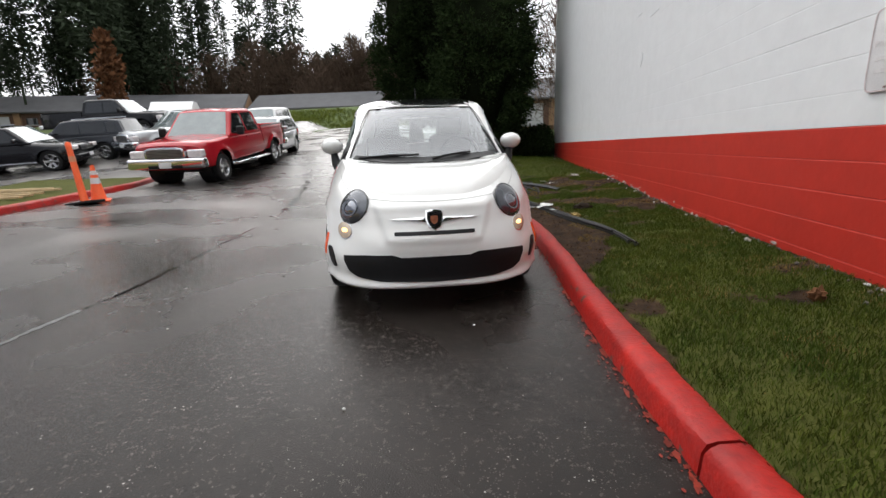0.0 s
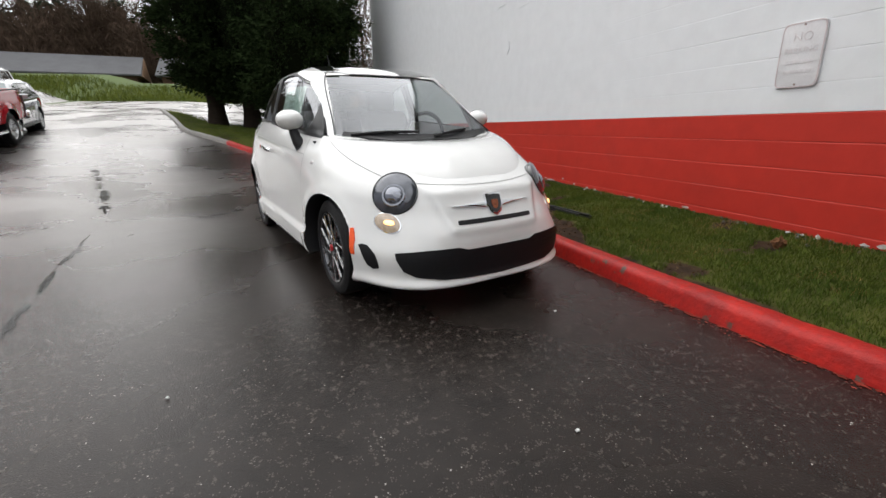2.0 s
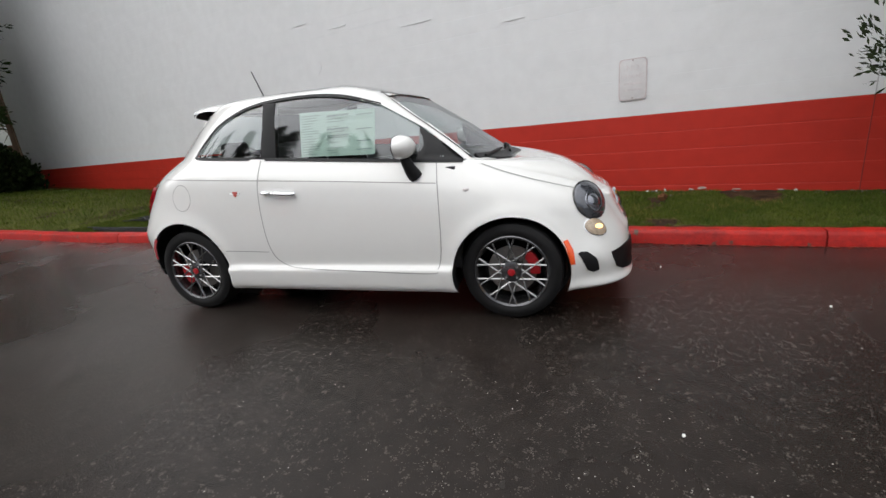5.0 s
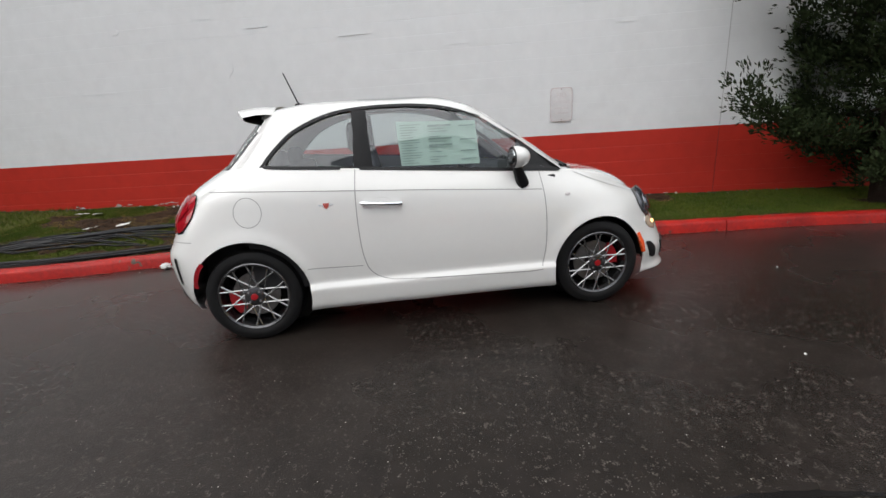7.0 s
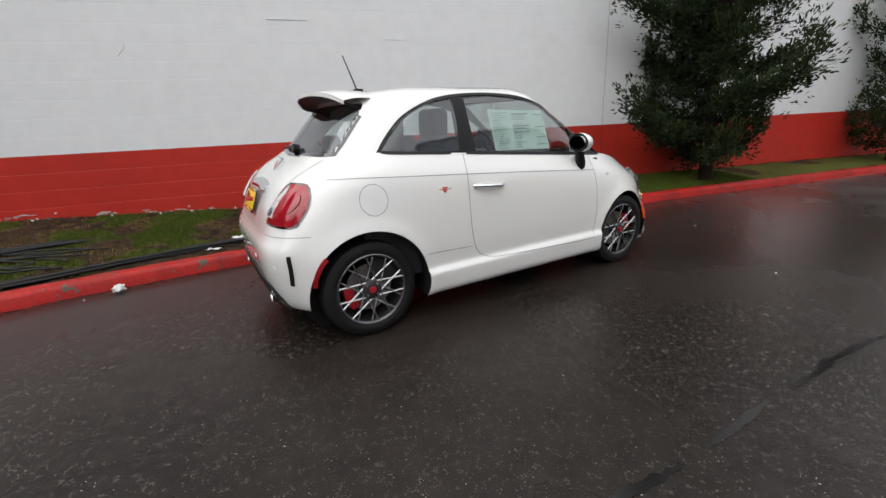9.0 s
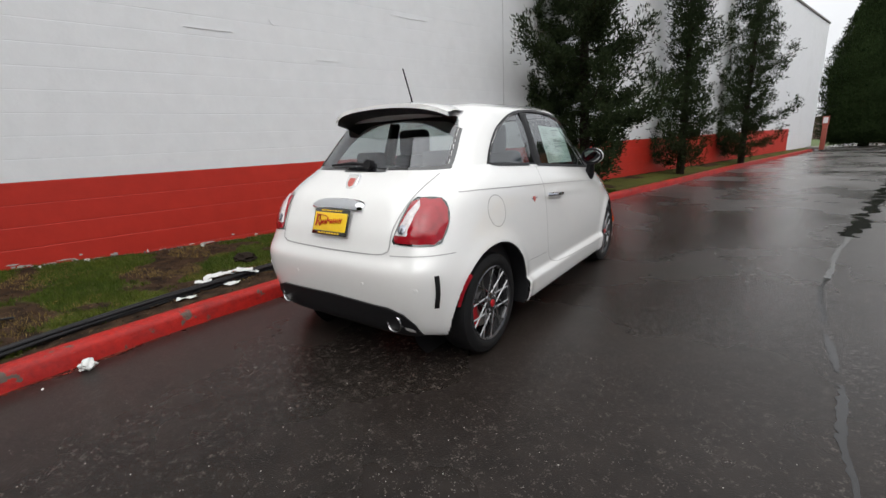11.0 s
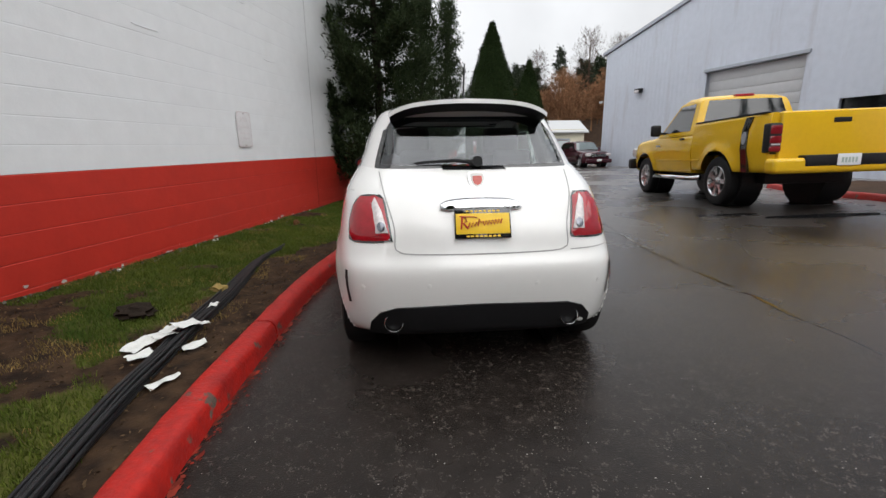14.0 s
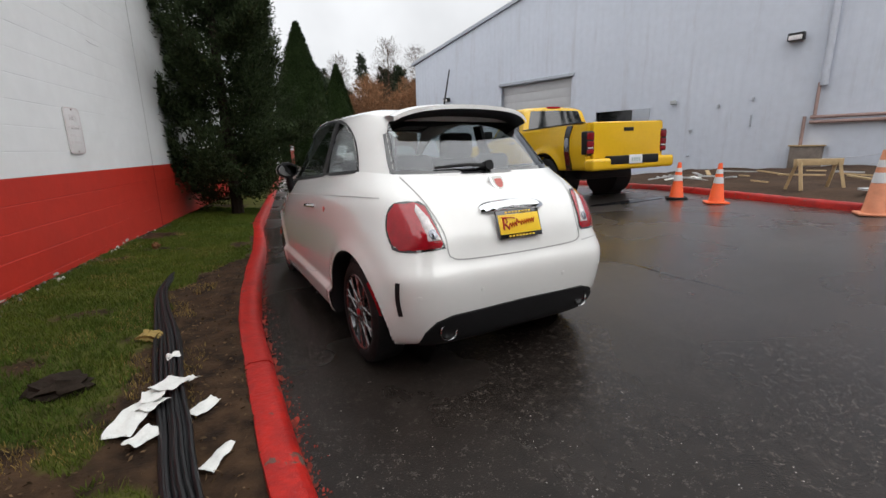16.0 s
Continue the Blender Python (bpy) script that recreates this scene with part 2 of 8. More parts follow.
def streaks(m, tone, lo, hi):
    """Rain streaks and faded patches running down a wall."""
    n, l = m.node_tree.nodes, m.node_tree.links
    p, co, mp, t, r, mx = n["Principled BSDF"], n.new("ShaderNodeTexCoord"), n.new("ShaderNodeMapping"), n.new("ShaderNodeTexNoise"), n.new("ShaderNodeMapRange"), n.new("ShaderNodeMixRGB")
    mp.inputs["Scale"].default_value = (1.5, 1.5, 0.16)
    t.inputs["Scale"].default_value, t.inputs["Detail"].default_value, t.inputs["Roughness"].default_value = 1.0, 8, 0.7
    r.inputs["From Min"].default_value, r.inputs["From Max"].default_value = lo, hi
    mx.inputs[2].default_value = (*tone, 1)
    l.new(co.outputs["Object"], mp.inputs["Vector"])
    l.new(mp.outputs[0], t.inputs["Vector"])
    l.new(t.outputs["Fac"], r.inputs["Value"])
    l.new(r.outputs[0], mx.inputs[0])
    l.new(p.inputs["Base Color"].links[0].from_socket, mx.inputs[1])
    l.new(mx.outputs[0], p.inputs["Base Color"])


wear(M["kerb"], 7.0, 0.61, 0.64, (0.10, 0.075, 0.06))
wear(M["kerb"], 2.6, 0.52, 0.75, (0.16, 0.010, 0.010))
wear(M["red_wall"], 0.9, 0.55, 0.8, (0.40, 0.032, 0.022))
wear(M["white_wall"], 0.5, 0.55, 0.85, (0.66, 0.665, 0.66))


# ---- mesh helpers ----
def finish(name, me, material, parent=None, label="", smooth=True, angle=38):
    mats = material if isinstance(material, (list, tuple)) else [material]
    for m in mats:
        me.materials.append(m)
    if smooth and len(me.polygons):
        me.polygons.foreach_set("use_smooth", [True] * len(me.polygons))
        me.set_sharp_from_angle(angle=radians(angle))
    ob = new(name, me)
    if parent is not None:
        ob.parent = parent
    if label:
        ob["label"] = label
    return ob


def part(name, bm, material, parent, label="", smooth=True, angle=38):
    me = bpy.data.meshes.new(name)
    bm.to_mesh(me)
    bm.free()
    return finish(name, me, material, parent, label, smooth, angle)


def raw(name, verts, faces, material, parent=None, label="", smooth=True, angle=38):
    me = bpy.data.meshes.new(name)
    me.from_pydata([tuple(map(float, v)) for v in verts], [], [tuple(map(int, q)) for q in faces])
    me.update()
    return finish(name, me, material, parent, label, smooth, angle)


def thing(name, label, category, group="", kind="", m=None):
    ob = tagged(new(name), label, category, group, kind)
    if m is not None:
        ob.matrix_basis = m
    return ob


def box(size, at=(0, 0, 0), bevel=0.0, seg=2, bm=None, turn=None):
    bm = bm or bmesh.new()
    made = bmesh.ops.create_cube(bm, size=1.0)["verts"]
    bmesh.ops.scale(bm, vec=size, verts=made)
    if bevel:
        edges = list({e for v in made for e in v.link_edges})
        made = list({v for g in bmesh.ops.bevel(bm, geom=edges, offset=bevel, segments=seg, profile=0.6, affect="EDGES")["faces"] for v in g.verts} | {v for v in made if v.is_valid})
    if turn is not None:
        bmesh.ops.transform(bm, matrix=turn, verts=made)
    bmesh.ops.translate(bm, vec=at, verts=made)
    return bm


def rod(a, b, r, seg=10, r2=None, bm=None, caps=True):
    """A round bar from a to b."""
    bm = bm or bmesh.new()
    a, b = Vector(a), Vector(b)
    made = bmesh.ops.create_cone(bm, cap_ends=caps, segments=seg, radius1=r, radius2=r if r2 is None else r2, depth=(b - a).length)["verts"]
    q = (b - a).to_track_quat("Z", "Y").to_matrix().to_4x4()
    bmesh.ops.transform(bm, matrix=Matrix.Translation((a + b) / 2) @ q, verts=made)
    return bm


def lathe(profile, seg=40, axis="x", bm=None, at=(0, 0, 0)):
    """Turns (along, radius) pairs round an axis."""
    bm = bm or bmesh.new()
    rings = []
    for along, r in profile:
        ring = []
        for k in range(seg):
            a = 2 * math.pi * k / seg
            c, s = r * math.cos(a), r * math.sin(a)
            p = {"x": (along, c, s), "y": (c, along, s), "z": (c, s, along)}[axis]
            ring.append(bm.verts.new(Vector(p) + Vector(at)))
        rings.append(ring)
    for r0, r1 in zip(rings, rings[1:]):
        for k in range(seg):
            bm.faces.new((r0[k], r0[(k + 1) % seg], r1[(k + 1) % seg], r1[k]))
    return bm


def tube(points, r, seg=8, bm=None, r_end=None):
    """A bent round bar along points."""
    bm = bm or bmesh.new()
    pts = [Vector(p) for p in points]
    rings = []
    for i, p in enumerate(pts):
        d = (pts[min(i + 1, len(pts) - 1)] - pts[max(i - 1, 0)]).normalized()
        q = d.to_track_quat("Z", "Y").to_matrix()
        rr = r if r_end is None else r + (r_end - r) * i / (len(pts) - 1)
        rings.append([bm.verts.new(p + q @ Vector((rr * math.cos(2 * math.pi * k / seg), rr * math.sin(2 * math.pi * k / seg), 0))) for k in range(seg)])
    for r0, r1 in zip(rings, rings[1:]):
        for k in range(seg):
            bm.faces.new((r0[k], r0[(k + 1) % seg], r1[(k + 1) % seg], r1[k]))
    bm.faces.new(rings[0][::-1])
    bm.faces.new(rings[-1])
    return bm


def prism(poly, lo, hi, axis="x", bevel=0.0, bm=None, taper=None):
    """A flat outline given thickness along an axis; outline in the other two axes in order."""
    bm = bm or bmesh.new()

    def at(p, h):
        return {"x": (h, p[0], p[1]), "y": (p[0], h, p[1]), "z": (p[0], p[1], h)}[axis]

    a = [bm.verts.new(at(p, lo)) for p in poly]
    b = [bm.verts.new(at(p, hi)) for p in poly]
    made = [bm.faces.new(a[::-1]), bm.faces.new(b)]
    k = len(poly)
    for i in range(k):
        made.append(bm.faces.new((a[i], a[(i + 1) % k], b[(i + 1) % k], b[i])))
    bmesh.ops.recalc_face_normals(bm, faces=made)
    if bevel:
        edges = list({e for f in made for e in f.edges})
        bmesh.ops.bevel(bm, geom=edges, offset=bevel, segments=2, profile=0.6, affect="EDGES", clamp_overlap=True)
    return bm


def smooth01(a, b, x):
    t = np.clip((np.asarray(x, float) - a) / (b - a), 0, 1)
    return t * t * (3 - 2 * t)


def ground_z(x, y):
    """Height of the paved and natural ground."""
    x, y = np.asarray(x, float), np.asarray(y, float)
    across = 0.05 * np.clip(-2.8 - x, 0, 5) * (0.25 + 0.75 * smooth01(-9.0, -3.5, y))
    climb = np.clip(y - 5.5, 0, 30)
    side = 0.55 + 0.45 * smooth01(1.5, -4.0, x)
    bank_ = 2.3 * smooth01(34, 50, y) * smooth01(14, 2, x)
    terrace = 0.75 * smooth01(14.4, 16.0, y) * smooth01(-14.5, -16.8, x)
    return 0.00785 * np.clip(y, -60, 60) + across + terrace + 0.09 * side * climb * smooth01(3.5, 12.0, y) + bank_


def gz(x, y):
    return float(ground_z(x, y))


# ---- the ground and the road ----
def sheet(xs, ys, lift, rough=0.0):
    """A grid over the ground's height, lifted."""
    X, Y = np.meshgrid(xs, ys)
    Z = ground_z(X, Y) + lift
    verts = np.stack([X, Y, Z], -1).reshape(-1, 3)
    w, h = len(xs), len(ys)
    faces = [(j * w + i, j * w + i + 1, (j + 1) * w + i + 1, (j + 1) * w + i) for j in range(h - 1) for i in range(w - 1)]
    return verts, faces


def spread(lo, mid0, mid1, hi, step, far):
    return np.unique(np.concatenate([np.linspace(lo, mid0, far), np.arange(mid0, mid1 + 1e-6, step), np.linspace(mid1, hi, far)]).round(3))


v, f = sheet(spread(-600, -40, 30, 500, 1.0, 14), spread(-600, -60, 70, 700, 1.0, 14), -0.03)
tagged(raw("ground", v, f, M["far_ground"]), "rough winter grass and soil round the lot", "ground", kind="structure")

KERB_PTS = [(2.85, -31.5), (2.45, -29.0), (2.30, -24.0), (2.08, -15.0), (1.80, -9.5), (1.64, -6.0), (1.55, -4.0), (1.43, -3.0), (1.345, -2.3), (1.285, -1.6), (1.22, -0.6), (1.11, 0.5), (0.975, 1.24), (0.757, 2.3), (0.54, 3.06), (0.21, 4.06), (-0.05, 5.6), (-0.28, 7.06), (-0.67, 8.07), (-1.32, 9.13), (-1.93, 9.97), (-2.6, 11.2), (-3.6, 12.8), (-4.35, 14.2), (-5.55, 18.4), (-7.1, 23.4)]


def spline(points, step=0.2):
    """Points every step metres along a smooth curve through the given ones."""
    p = [np.array(q, float) for q in points]
    p = [2 * p[0] - p[1], *p, 2 * p[-1] - p[-2]]
    out = []
    for a, b, c, d in zip(p, p[1:], p[2:], p[3:]):
        n = max(2, int(np.linalg.norm(c - b) / step))
        for k in range(n):
            t = k / n
            out.append(0.5 * (2 * b + (c - a) * t + (2 * a - 5 * b + 4 * c - d) * t * t + (3 * b - a - 3 * c + d) * t**3))
    out.append(p[-2])
    return np.array(out)


KERB = spline(KERB_PTS, 0.15)


def kerb_x(y):
    order = np.argsort(KERB[:, 1])
    return np.interp(y, KERB[order, 1], KERB[order, 0])


# road surface between the kerbs and out to the far drive
v, f = sheet(np.arange(-42, 3.4, 0.5), np.arange(-60, 33.6, 0.5), 0.0)
road = tagged(raw("road", v, f, M["asphalt"]), "wet dark asphalt drive with pale stone chips", "road", kind="structure")


def ribbon(line, profile, lift=0.0):
    """A profile (side offset, height) swept along a plan line laid on the ground."""
    line = np.asarray(line)
    d = np.gradient(line, axis=0)
    d /= np.linalg.norm(d, axis=1)[:, None]
    nrm = np.stack([d[:, 1], -d[:, 0]], 1)
    base = ground_z(line[:, 0], line[:, 1]) + lift
    verts, k = [], len(profile)
    for p, q, z in zip(line, nrm, base):
        for off, h in profile:
            verts.append((p[0] + q[0] * off, p[1] + q[1] * off, z + h))
    faces = [(i * k + j, i * k + j + 1, (i + 1) * k + j + 1, (i + 1) * k + j) for i in range(len(line) - 1) for j in range(k - 1)]
    faces += [tuple(range(k)), tuple(range((len(line) - 1) * k, len(line) * k))[::-1]]
    return np.array(verts), faces


KERB_PROFILE = [(0.0, -0.06), (0.012, 0.085), (0.03, 0.112), (0.055, 0.122), (0.125, 0.125), (0.15, 0.115), (0.158, 0.09), (0.16, -0.06)]


def kerb(name, line, breaks, label, wobble=0.004, plain_from=1e9):
    """A cast kerb in lengths with open joints."""
    top = thing(name, label, "kerb", kind="structure")
    run = np.concatenate([[0], np.cumsum(np.linalg.norm(np.diff(line, axis=0), axis=1))])
    cuts = [0.0, *sorted(breaks), run[-1]]
    for a, b in zip(cuts, cuts[1:]):
        s = np.linspace(a + 0.006, b - 0.006, max(3, int((b - a) / 0.12)))
        piece = np.stack([np.interp(s, run, line[:, 0]), np.interp(s, run, line[:, 1])], 1)
        v, f = ribbon(piece, KERB_PROFILE)
        rs = np.random.RandomState(int(a * 10) + 3)
        v[:, 2] += rs.normal(0, wobble * 0.5, len(v)) * (np.arange(len(v)) % len(KERB_PROFILE) > 0)
        v[:, 0] += rs.normal(0, wobble * 0.5, len(v))
        raw("kerb_length", v, f, M["kerb"] if a < plain_from else M["concrete"], top)
    return top


length = np.concatenate([[0], np.cumsum(np.linalg.norm(np.diff(KERB, axis=0), axis=1))])


def along(y):
    i = int(np.argmin(np.abs(KERB[:, 1] - y)))
    return float(length[i])


kerb("kerb_wall_side", KERB, [along(q) for q in (-24, -19, -14, -9.5, -6.3, -3.15, 1.45, 4.6, 8, 11.2, 16)], "red-painted cast concrete kerb, chipped and stained", plain_from=along(11.2) - 0.1)
# rough overspray of red paint along the foot of the kerb
rs = np.random.RandomState(5)
foot = bmesh.new()
for p, q in zip(KERB[:-1], KERB[1:]):
    if not -6 < p[1] < 5:
        continue
    for k in range(16):
        large = k < 3
        c = p + (q - p) * rs.rand() + np.array([-abs(rs.normal(0.004, 0.012) if large else rs.normal(0.015, 0.030)), 0])
        sx, sy = (rs.uniform(0.005, 0.018), rs.uniform(0.010, 0.040)) if large else (rs.uniform(0.002, 0.007), rs.uniform(0.003, 0.014))
        ring = [foot.verts.new((c[0] + sx * math.cos(a) * rs.uniform(0.6, 1.2), c[1] + sy * math.sin(a) * rs.uniform(0.6, 1.2), gz(c[0], c[1]) + 0.004)) for a in np.linspace(0, 2 * math.pi, 12)[:-1]]
        foot.faces.new(ring)
tagged(part("paint_overspray", foot, mat("worn_red_paint", (0.24, 0.026, 0.014), 0.5, var=0.35, scale=6, dark=(0.12, 0.022, 0.014), island=0.4, spec=0.2), None), "flaked red paint spatter on asphalt beside the kerb", "paint marks", kind="stuff")

# grass strip between kerb and wall
WALL_X = 2.92


def strip_z(x, y):
    """Height of the verge: from the kerb's back up to the foot of the wall."""
    x, y = np.asarray(x, float), np.asarray(y, float)
    k = kerb_x(y)
    t = np.clip((x - k) / np.maximum(WALL_X - k, 0.3), 0, 1)
    low = ground_z(np.minimum(x, k), y) + 0.10
    high = 0.00785 * np.clip(y, -60, 60) + 0.185 + 0.10 * smooth01(1, 5, y) + 0.08 * smooth01(8, 16, y)
    return low + (high - low) * t + 0.03 * np.sin(x * 3.1 + y * 1.3) * t * (1 - t)


def bare(x, y):
    """How far the verge is worn down to mud, about 0 to 1."""
    k = float(kerb_x(y))
    strip = 0.0 + 0.50 * float(smooth01(-1.6, -0.3, y) * smooth01(3.2, 1.6, y)) + 0.05 * float(smooth01(2, 5, y))
    edge_ = strip + 0.16 * noise.noise(Vector((x * 3, y * 3, 1))) - (x - k - 0.14)
    blot = noise.noise(Vector((x * 1.3, y * 1.3, 4.0))) + 0.4 * noise.noise(Vector((x * 4, y * 4, 2))) - 0.40 + 0.50 * float(smooth01(0.3, 2.0, y) * smooth01(6.5, 4.0, y))
    foot_ = 0.05 + 0.06 * noise.noise(Vector((x * 2, y * 2.5, 8))) - (2.92 - x)
    return max(min(1.0, 0.5 + edge_ * 7), min(1.0, 0.5 + blot * 2.6), min(1.0, 0.5 + foot_ * 8), 0.0)


ys = np.unique(np.concatenate([np.arange(-31.4, -5, 0.2), np.arange(-5, 6, 0.06), np.arange(6, 23.2, 0.2)]).round(3))
us = np.linspace(0, 1, 44)
grid = []
for y in ys:
    x0 = kerb_x(y) + 0.13
    x1 = WALL_X + 0.05 if y < 15.6 else max(6.0, x0 + 1)
    x = x0 + (x1 - x0) * us
    grid.append(np.stack([x, np.full_like(x, y), strip_z(x, y)], -1))
v = np.array(grid).reshape(-1, 3)
v[:, 2] += np.array([0.012 * noise.noise(Vector((a * 4, b * 4, 0))) + (0.016 * noise.noise(Vector((a * 13, b * 13, 2))) + 0.01 * noise.noise(Vector((a * 30, b * 30, 5)))) * min(1.0, max(0.0, 2 * bare(a, b) - 0.6)) for a, b, _ in v])
w = len(us)
f = [(j * w + i, j * w + i + 1, (j + 1) * w + i + 1, (j + 1) * w + i) for j in range(len(ys) - 1) for i in range(w - 1)]


def lawn_mat():
    """Mown turf that gives way to bare soil in blotches."""
    m = mat("turf", (0.085, 0.090, 0.020), 0.9, scale=1.3, bump=0.9, bscale=50, dark=(0.048, 0.052, 0.013), spec=0.1)
    n, l = m.node_tree.nodes, m.node_tree.links
    p, co = n["Principled BSDF"], n.new("ShaderNodeTexCoord")
    at = n.new("ShaderNodeAttribute")
    at.attribute_name = "mud"
    t = n.new("ShaderNodeTexNoise")
    t.inputs["Scale"].default_value, t.inputs["Detail"].default_value = 30, 4
    l.new(co.outputs["Object"], t.inputs["Vector"])
    ad = n.new("ShaderNodeMath")
    ad.operation, ad.inputs[2].default_value = "MULTIPLY_ADD", -0.25
    ad.inputs[1].default_value = 0.5
    l.new(t.outputs["Fac"], ad.inputs[0])
    l.new(at.outputs["Fac"], ad.inputs[2])
    r = n.new("ShaderNodeMapRange")
    r.inputs["From Min"].default_value, r.inputs["From Max"].default_value = 0.55, 0.85
    l.new(ad.outputs[0], r.inputs["Value"])
    mx = n.new("ShaderNodeMixRGB")
    mx.inputs[2].default_value = (0.032, 0.018, 0.011, 1)
    clod, soil = n.new("ShaderNodeTexNoise"), n.new("ShaderNodeMixRGB")
    clod.inputs["Scale"].default_value, clod.inputs["Detail"].default_value = 9, 8
    l.new(co.outputs["Object"], clod.inputs["Vector"])
    cr = n.new("ShaderNodeMapRange")
    cr.inputs["From Min"].default_value, cr.inputs["From Max"].default_value = 0.35, 0.68
    l.new(clod.outputs["Fac"], cr.inputs["Value"])
    l.new(cr.outputs[0], soil.inputs[0])
    soil.inputs[1].default_value, soil.inputs[2].default_value = (0.016, 0.010, 0.007, 1), (0.058, 0.034, 0.019, 1)
    l.new(soil.outputs[0], mx.inputs[2])
    l.new(r.outputs[0], mx.inputs[0])
    l.new(p.inputs["Base Color"].links[0].from_socket, mx.inputs[1])
    l.new(mx.outputs[0], p.inputs["Base Color"])
    return m


M["turf"] = lawn_mat()
strip = raw("grass_strip", v, f, M["turf"])
strip.data.attributes.new("mud", "FLOAT", "POINT").data.foreach_set("value", np.array([bare(a, b) for a, b, _ in v], dtype=np.float32))
tagged(strip, "mossy mown grass verge with bare muddy patches", "lawn", kind="structure")

# ---- the long block wall ----
WALL_Y0, WALL_Y1, WALL_TOP, RED_TOP, RED_END = -31.0, 15.6, 6.6, 1.05, -25.2
wall = thing("wall_block", "painted concrete block wall, white above a red band", "wall", kind="structure")
part("wall_core", box((0.4, WALL_Y1 - WALL_Y0, WALL_TOP + 0.6), (WALL_X + 0.206, (WALL_Y0 + WALL_Y1) / 2, WALL_TOP / 2 - 0.3)), M["white_wall"], wall, smooth=False)
COURSE = 0.2032
rs = np.random.RandomState(2)
for k in range(-6, 28):
    z0 = RED_TOP + k * COURSE
    z1 = min(z0 + COURSE, WALL_TOP)
    runs = [(WALL_Y0, WALL_Y1)]
    if k < 0:
        runs = [(RED_END, WALL_Y1), (WALL_Y0, RED_END - 0.004)]
    for run_no, (y0, y1) in enumerate(runs):
        bm = bmesh.new()
        y = y0
        while y < y1 - 0.01:
            yn = y1
            d = rs.uniform(0, 0.0012)
            g = 0.003
            xs0, gd = WALL_X - d, 0.0045 if k < 0 else 0.0016
            a = [(xs0 + gd, y + 0.0005, z0), (xs0, y + 0.0015, z0 + g), (xs0, y + 0.0015, z1 - 3 * g), (xs0 + gd, y + 0.0005, z1)]
            c = [(px, yn - (py - y), pz) for px, py, pz in a]
            va, vc = [bm.verts.new(p) for p in a], [bm.verts.new(p) for p in c]
            for i in range(3):
                bm.faces.new((va[i], va[i + 1], vc[i + 1], vc[i]))
            bm.faces.new((va[0], va[1], va[2], va[3]))
            bm.faces.new((vc[3], vc[2], vc[1], vc[0]))
            y = yn
        part("block_course", bm, M["red_wall"] if k < 0 and run_no == 0 else M["white_wall"], wall, smooth=False)
part("coping", box((0.5, WALL_Y1 - WALL_Y0 + 0.1, 0.08), (WALL_X + 0.2, (WALL_Y0 + WALL_Y1) / 2, WALL_TOP + 0.04), 0.01), M["concrete"], wall)
part("end_wall", box((12, 0.3, WALL_TOP + 0.5), (WALL_X + 6.4, WALL_Y1 - 0.155, WALL_TOP / 2 - 0.2)), M["white_wall"], wall, smooth=False)
part("end_wall", box((12, 0.3, WALL_TOP + 0.5), (WALL_X + 6.4, WALL_Y0 + 0.155, WALL_TOP / 2 - 0.2)), M["white_wall"], wall, smooth=False)
part("flat_roof", box((12.0, WALL_Y1 - WALL_Y0 - 0.6, 0.2), (WALL_X + 6.42, (WALL_Y0 + WALL_Y1) / 2, WALL_TOP - 0.25)), M["concrete"], wall, smooth=False)
part("control_joint", box((0.005, 0.009, WALL_TOP - 1.15), (WALL_X - 0.002, -3.66, 1.06 + (WALL_TOP - 1.15) / 2)), mat("joint_sealant", (0.50, 0.50, 0.50), 0.7), wall)
part("control_joint", box((0.005, 0.009, 1.2), (WALL_X - 0.002, -3.66, 0.44)), mat("painted_sealant", (0.22, 0.018, 0.015), 0.7), wall)


# ---- the small white hatchback ----
def outline(F, R, W, nf, nr, count, flank=0.0):
    """Half a plan outline, nose to tail, at even steps; straight for flank metres ahead of the middle."""
    th = np.linspace(0, math.pi, 1600)
    c, s = np.cos(th), np.sin(th)
    n = np.where(c > 0, nf, nr)
    y = np.where(c > 0, -(F - flank), R) * np.abs(c) ** (2 / n) - np.where(c > 0, flank, 0)
    x = W * np.abs(s) ** (2 / n)
    run = np.concatenate([[0], np.cumsum(np.hypot(np.diff(x), np.diff(y)))])
    q = np.linspace(0, run[-1], count)
    return np.interp(q, run, x), np.interp(q, run, y)


def loft(levels, count, rows):
    """A half shell through outline levels; rows x count x 3."""
    rings = []
    for F, R, W, nf, nr, zf, zs, slope, zr, *flank in levels:
        x, y = outline(F, R, W, nf, nr, count, *flank)
        z = zs + slope * y
        z = z + (zf - z) * np.clip((-y - 0.78) / (F * 0.99 - 0.78), 0, 1) ** 1.75 if F > 0.9 else z + (zf - z) * smooth01(-F * 0.3, -F, y)
        z = z + (zr - z) * smooth01(R * 0.70, R * 0.985, y)
        rings.append(np.stack([x, y, z], -1))
    rings = np.array(rings)
    k = len(rings)
    pad = np.concatenate([2 * rings[:1] - rings[1:2], rings, 2 * rings[-1:] - rings[-2:-1]])
    out = []
    for u in np.linspace(0, k - 1, rows):
        i = min(int(u), k - 2)
        t = u - i
        a, b, c, d = pad[i], pad[i + 1], pad[i + 2], pad[i + 3]
        out.append(0.5 * (2 * b + (c - a) * t + (2 * a - 5 * b + 4 * c - d) * t * t + (3 * b - a - 3 * c + d) * t**3))
    return np.array(out)


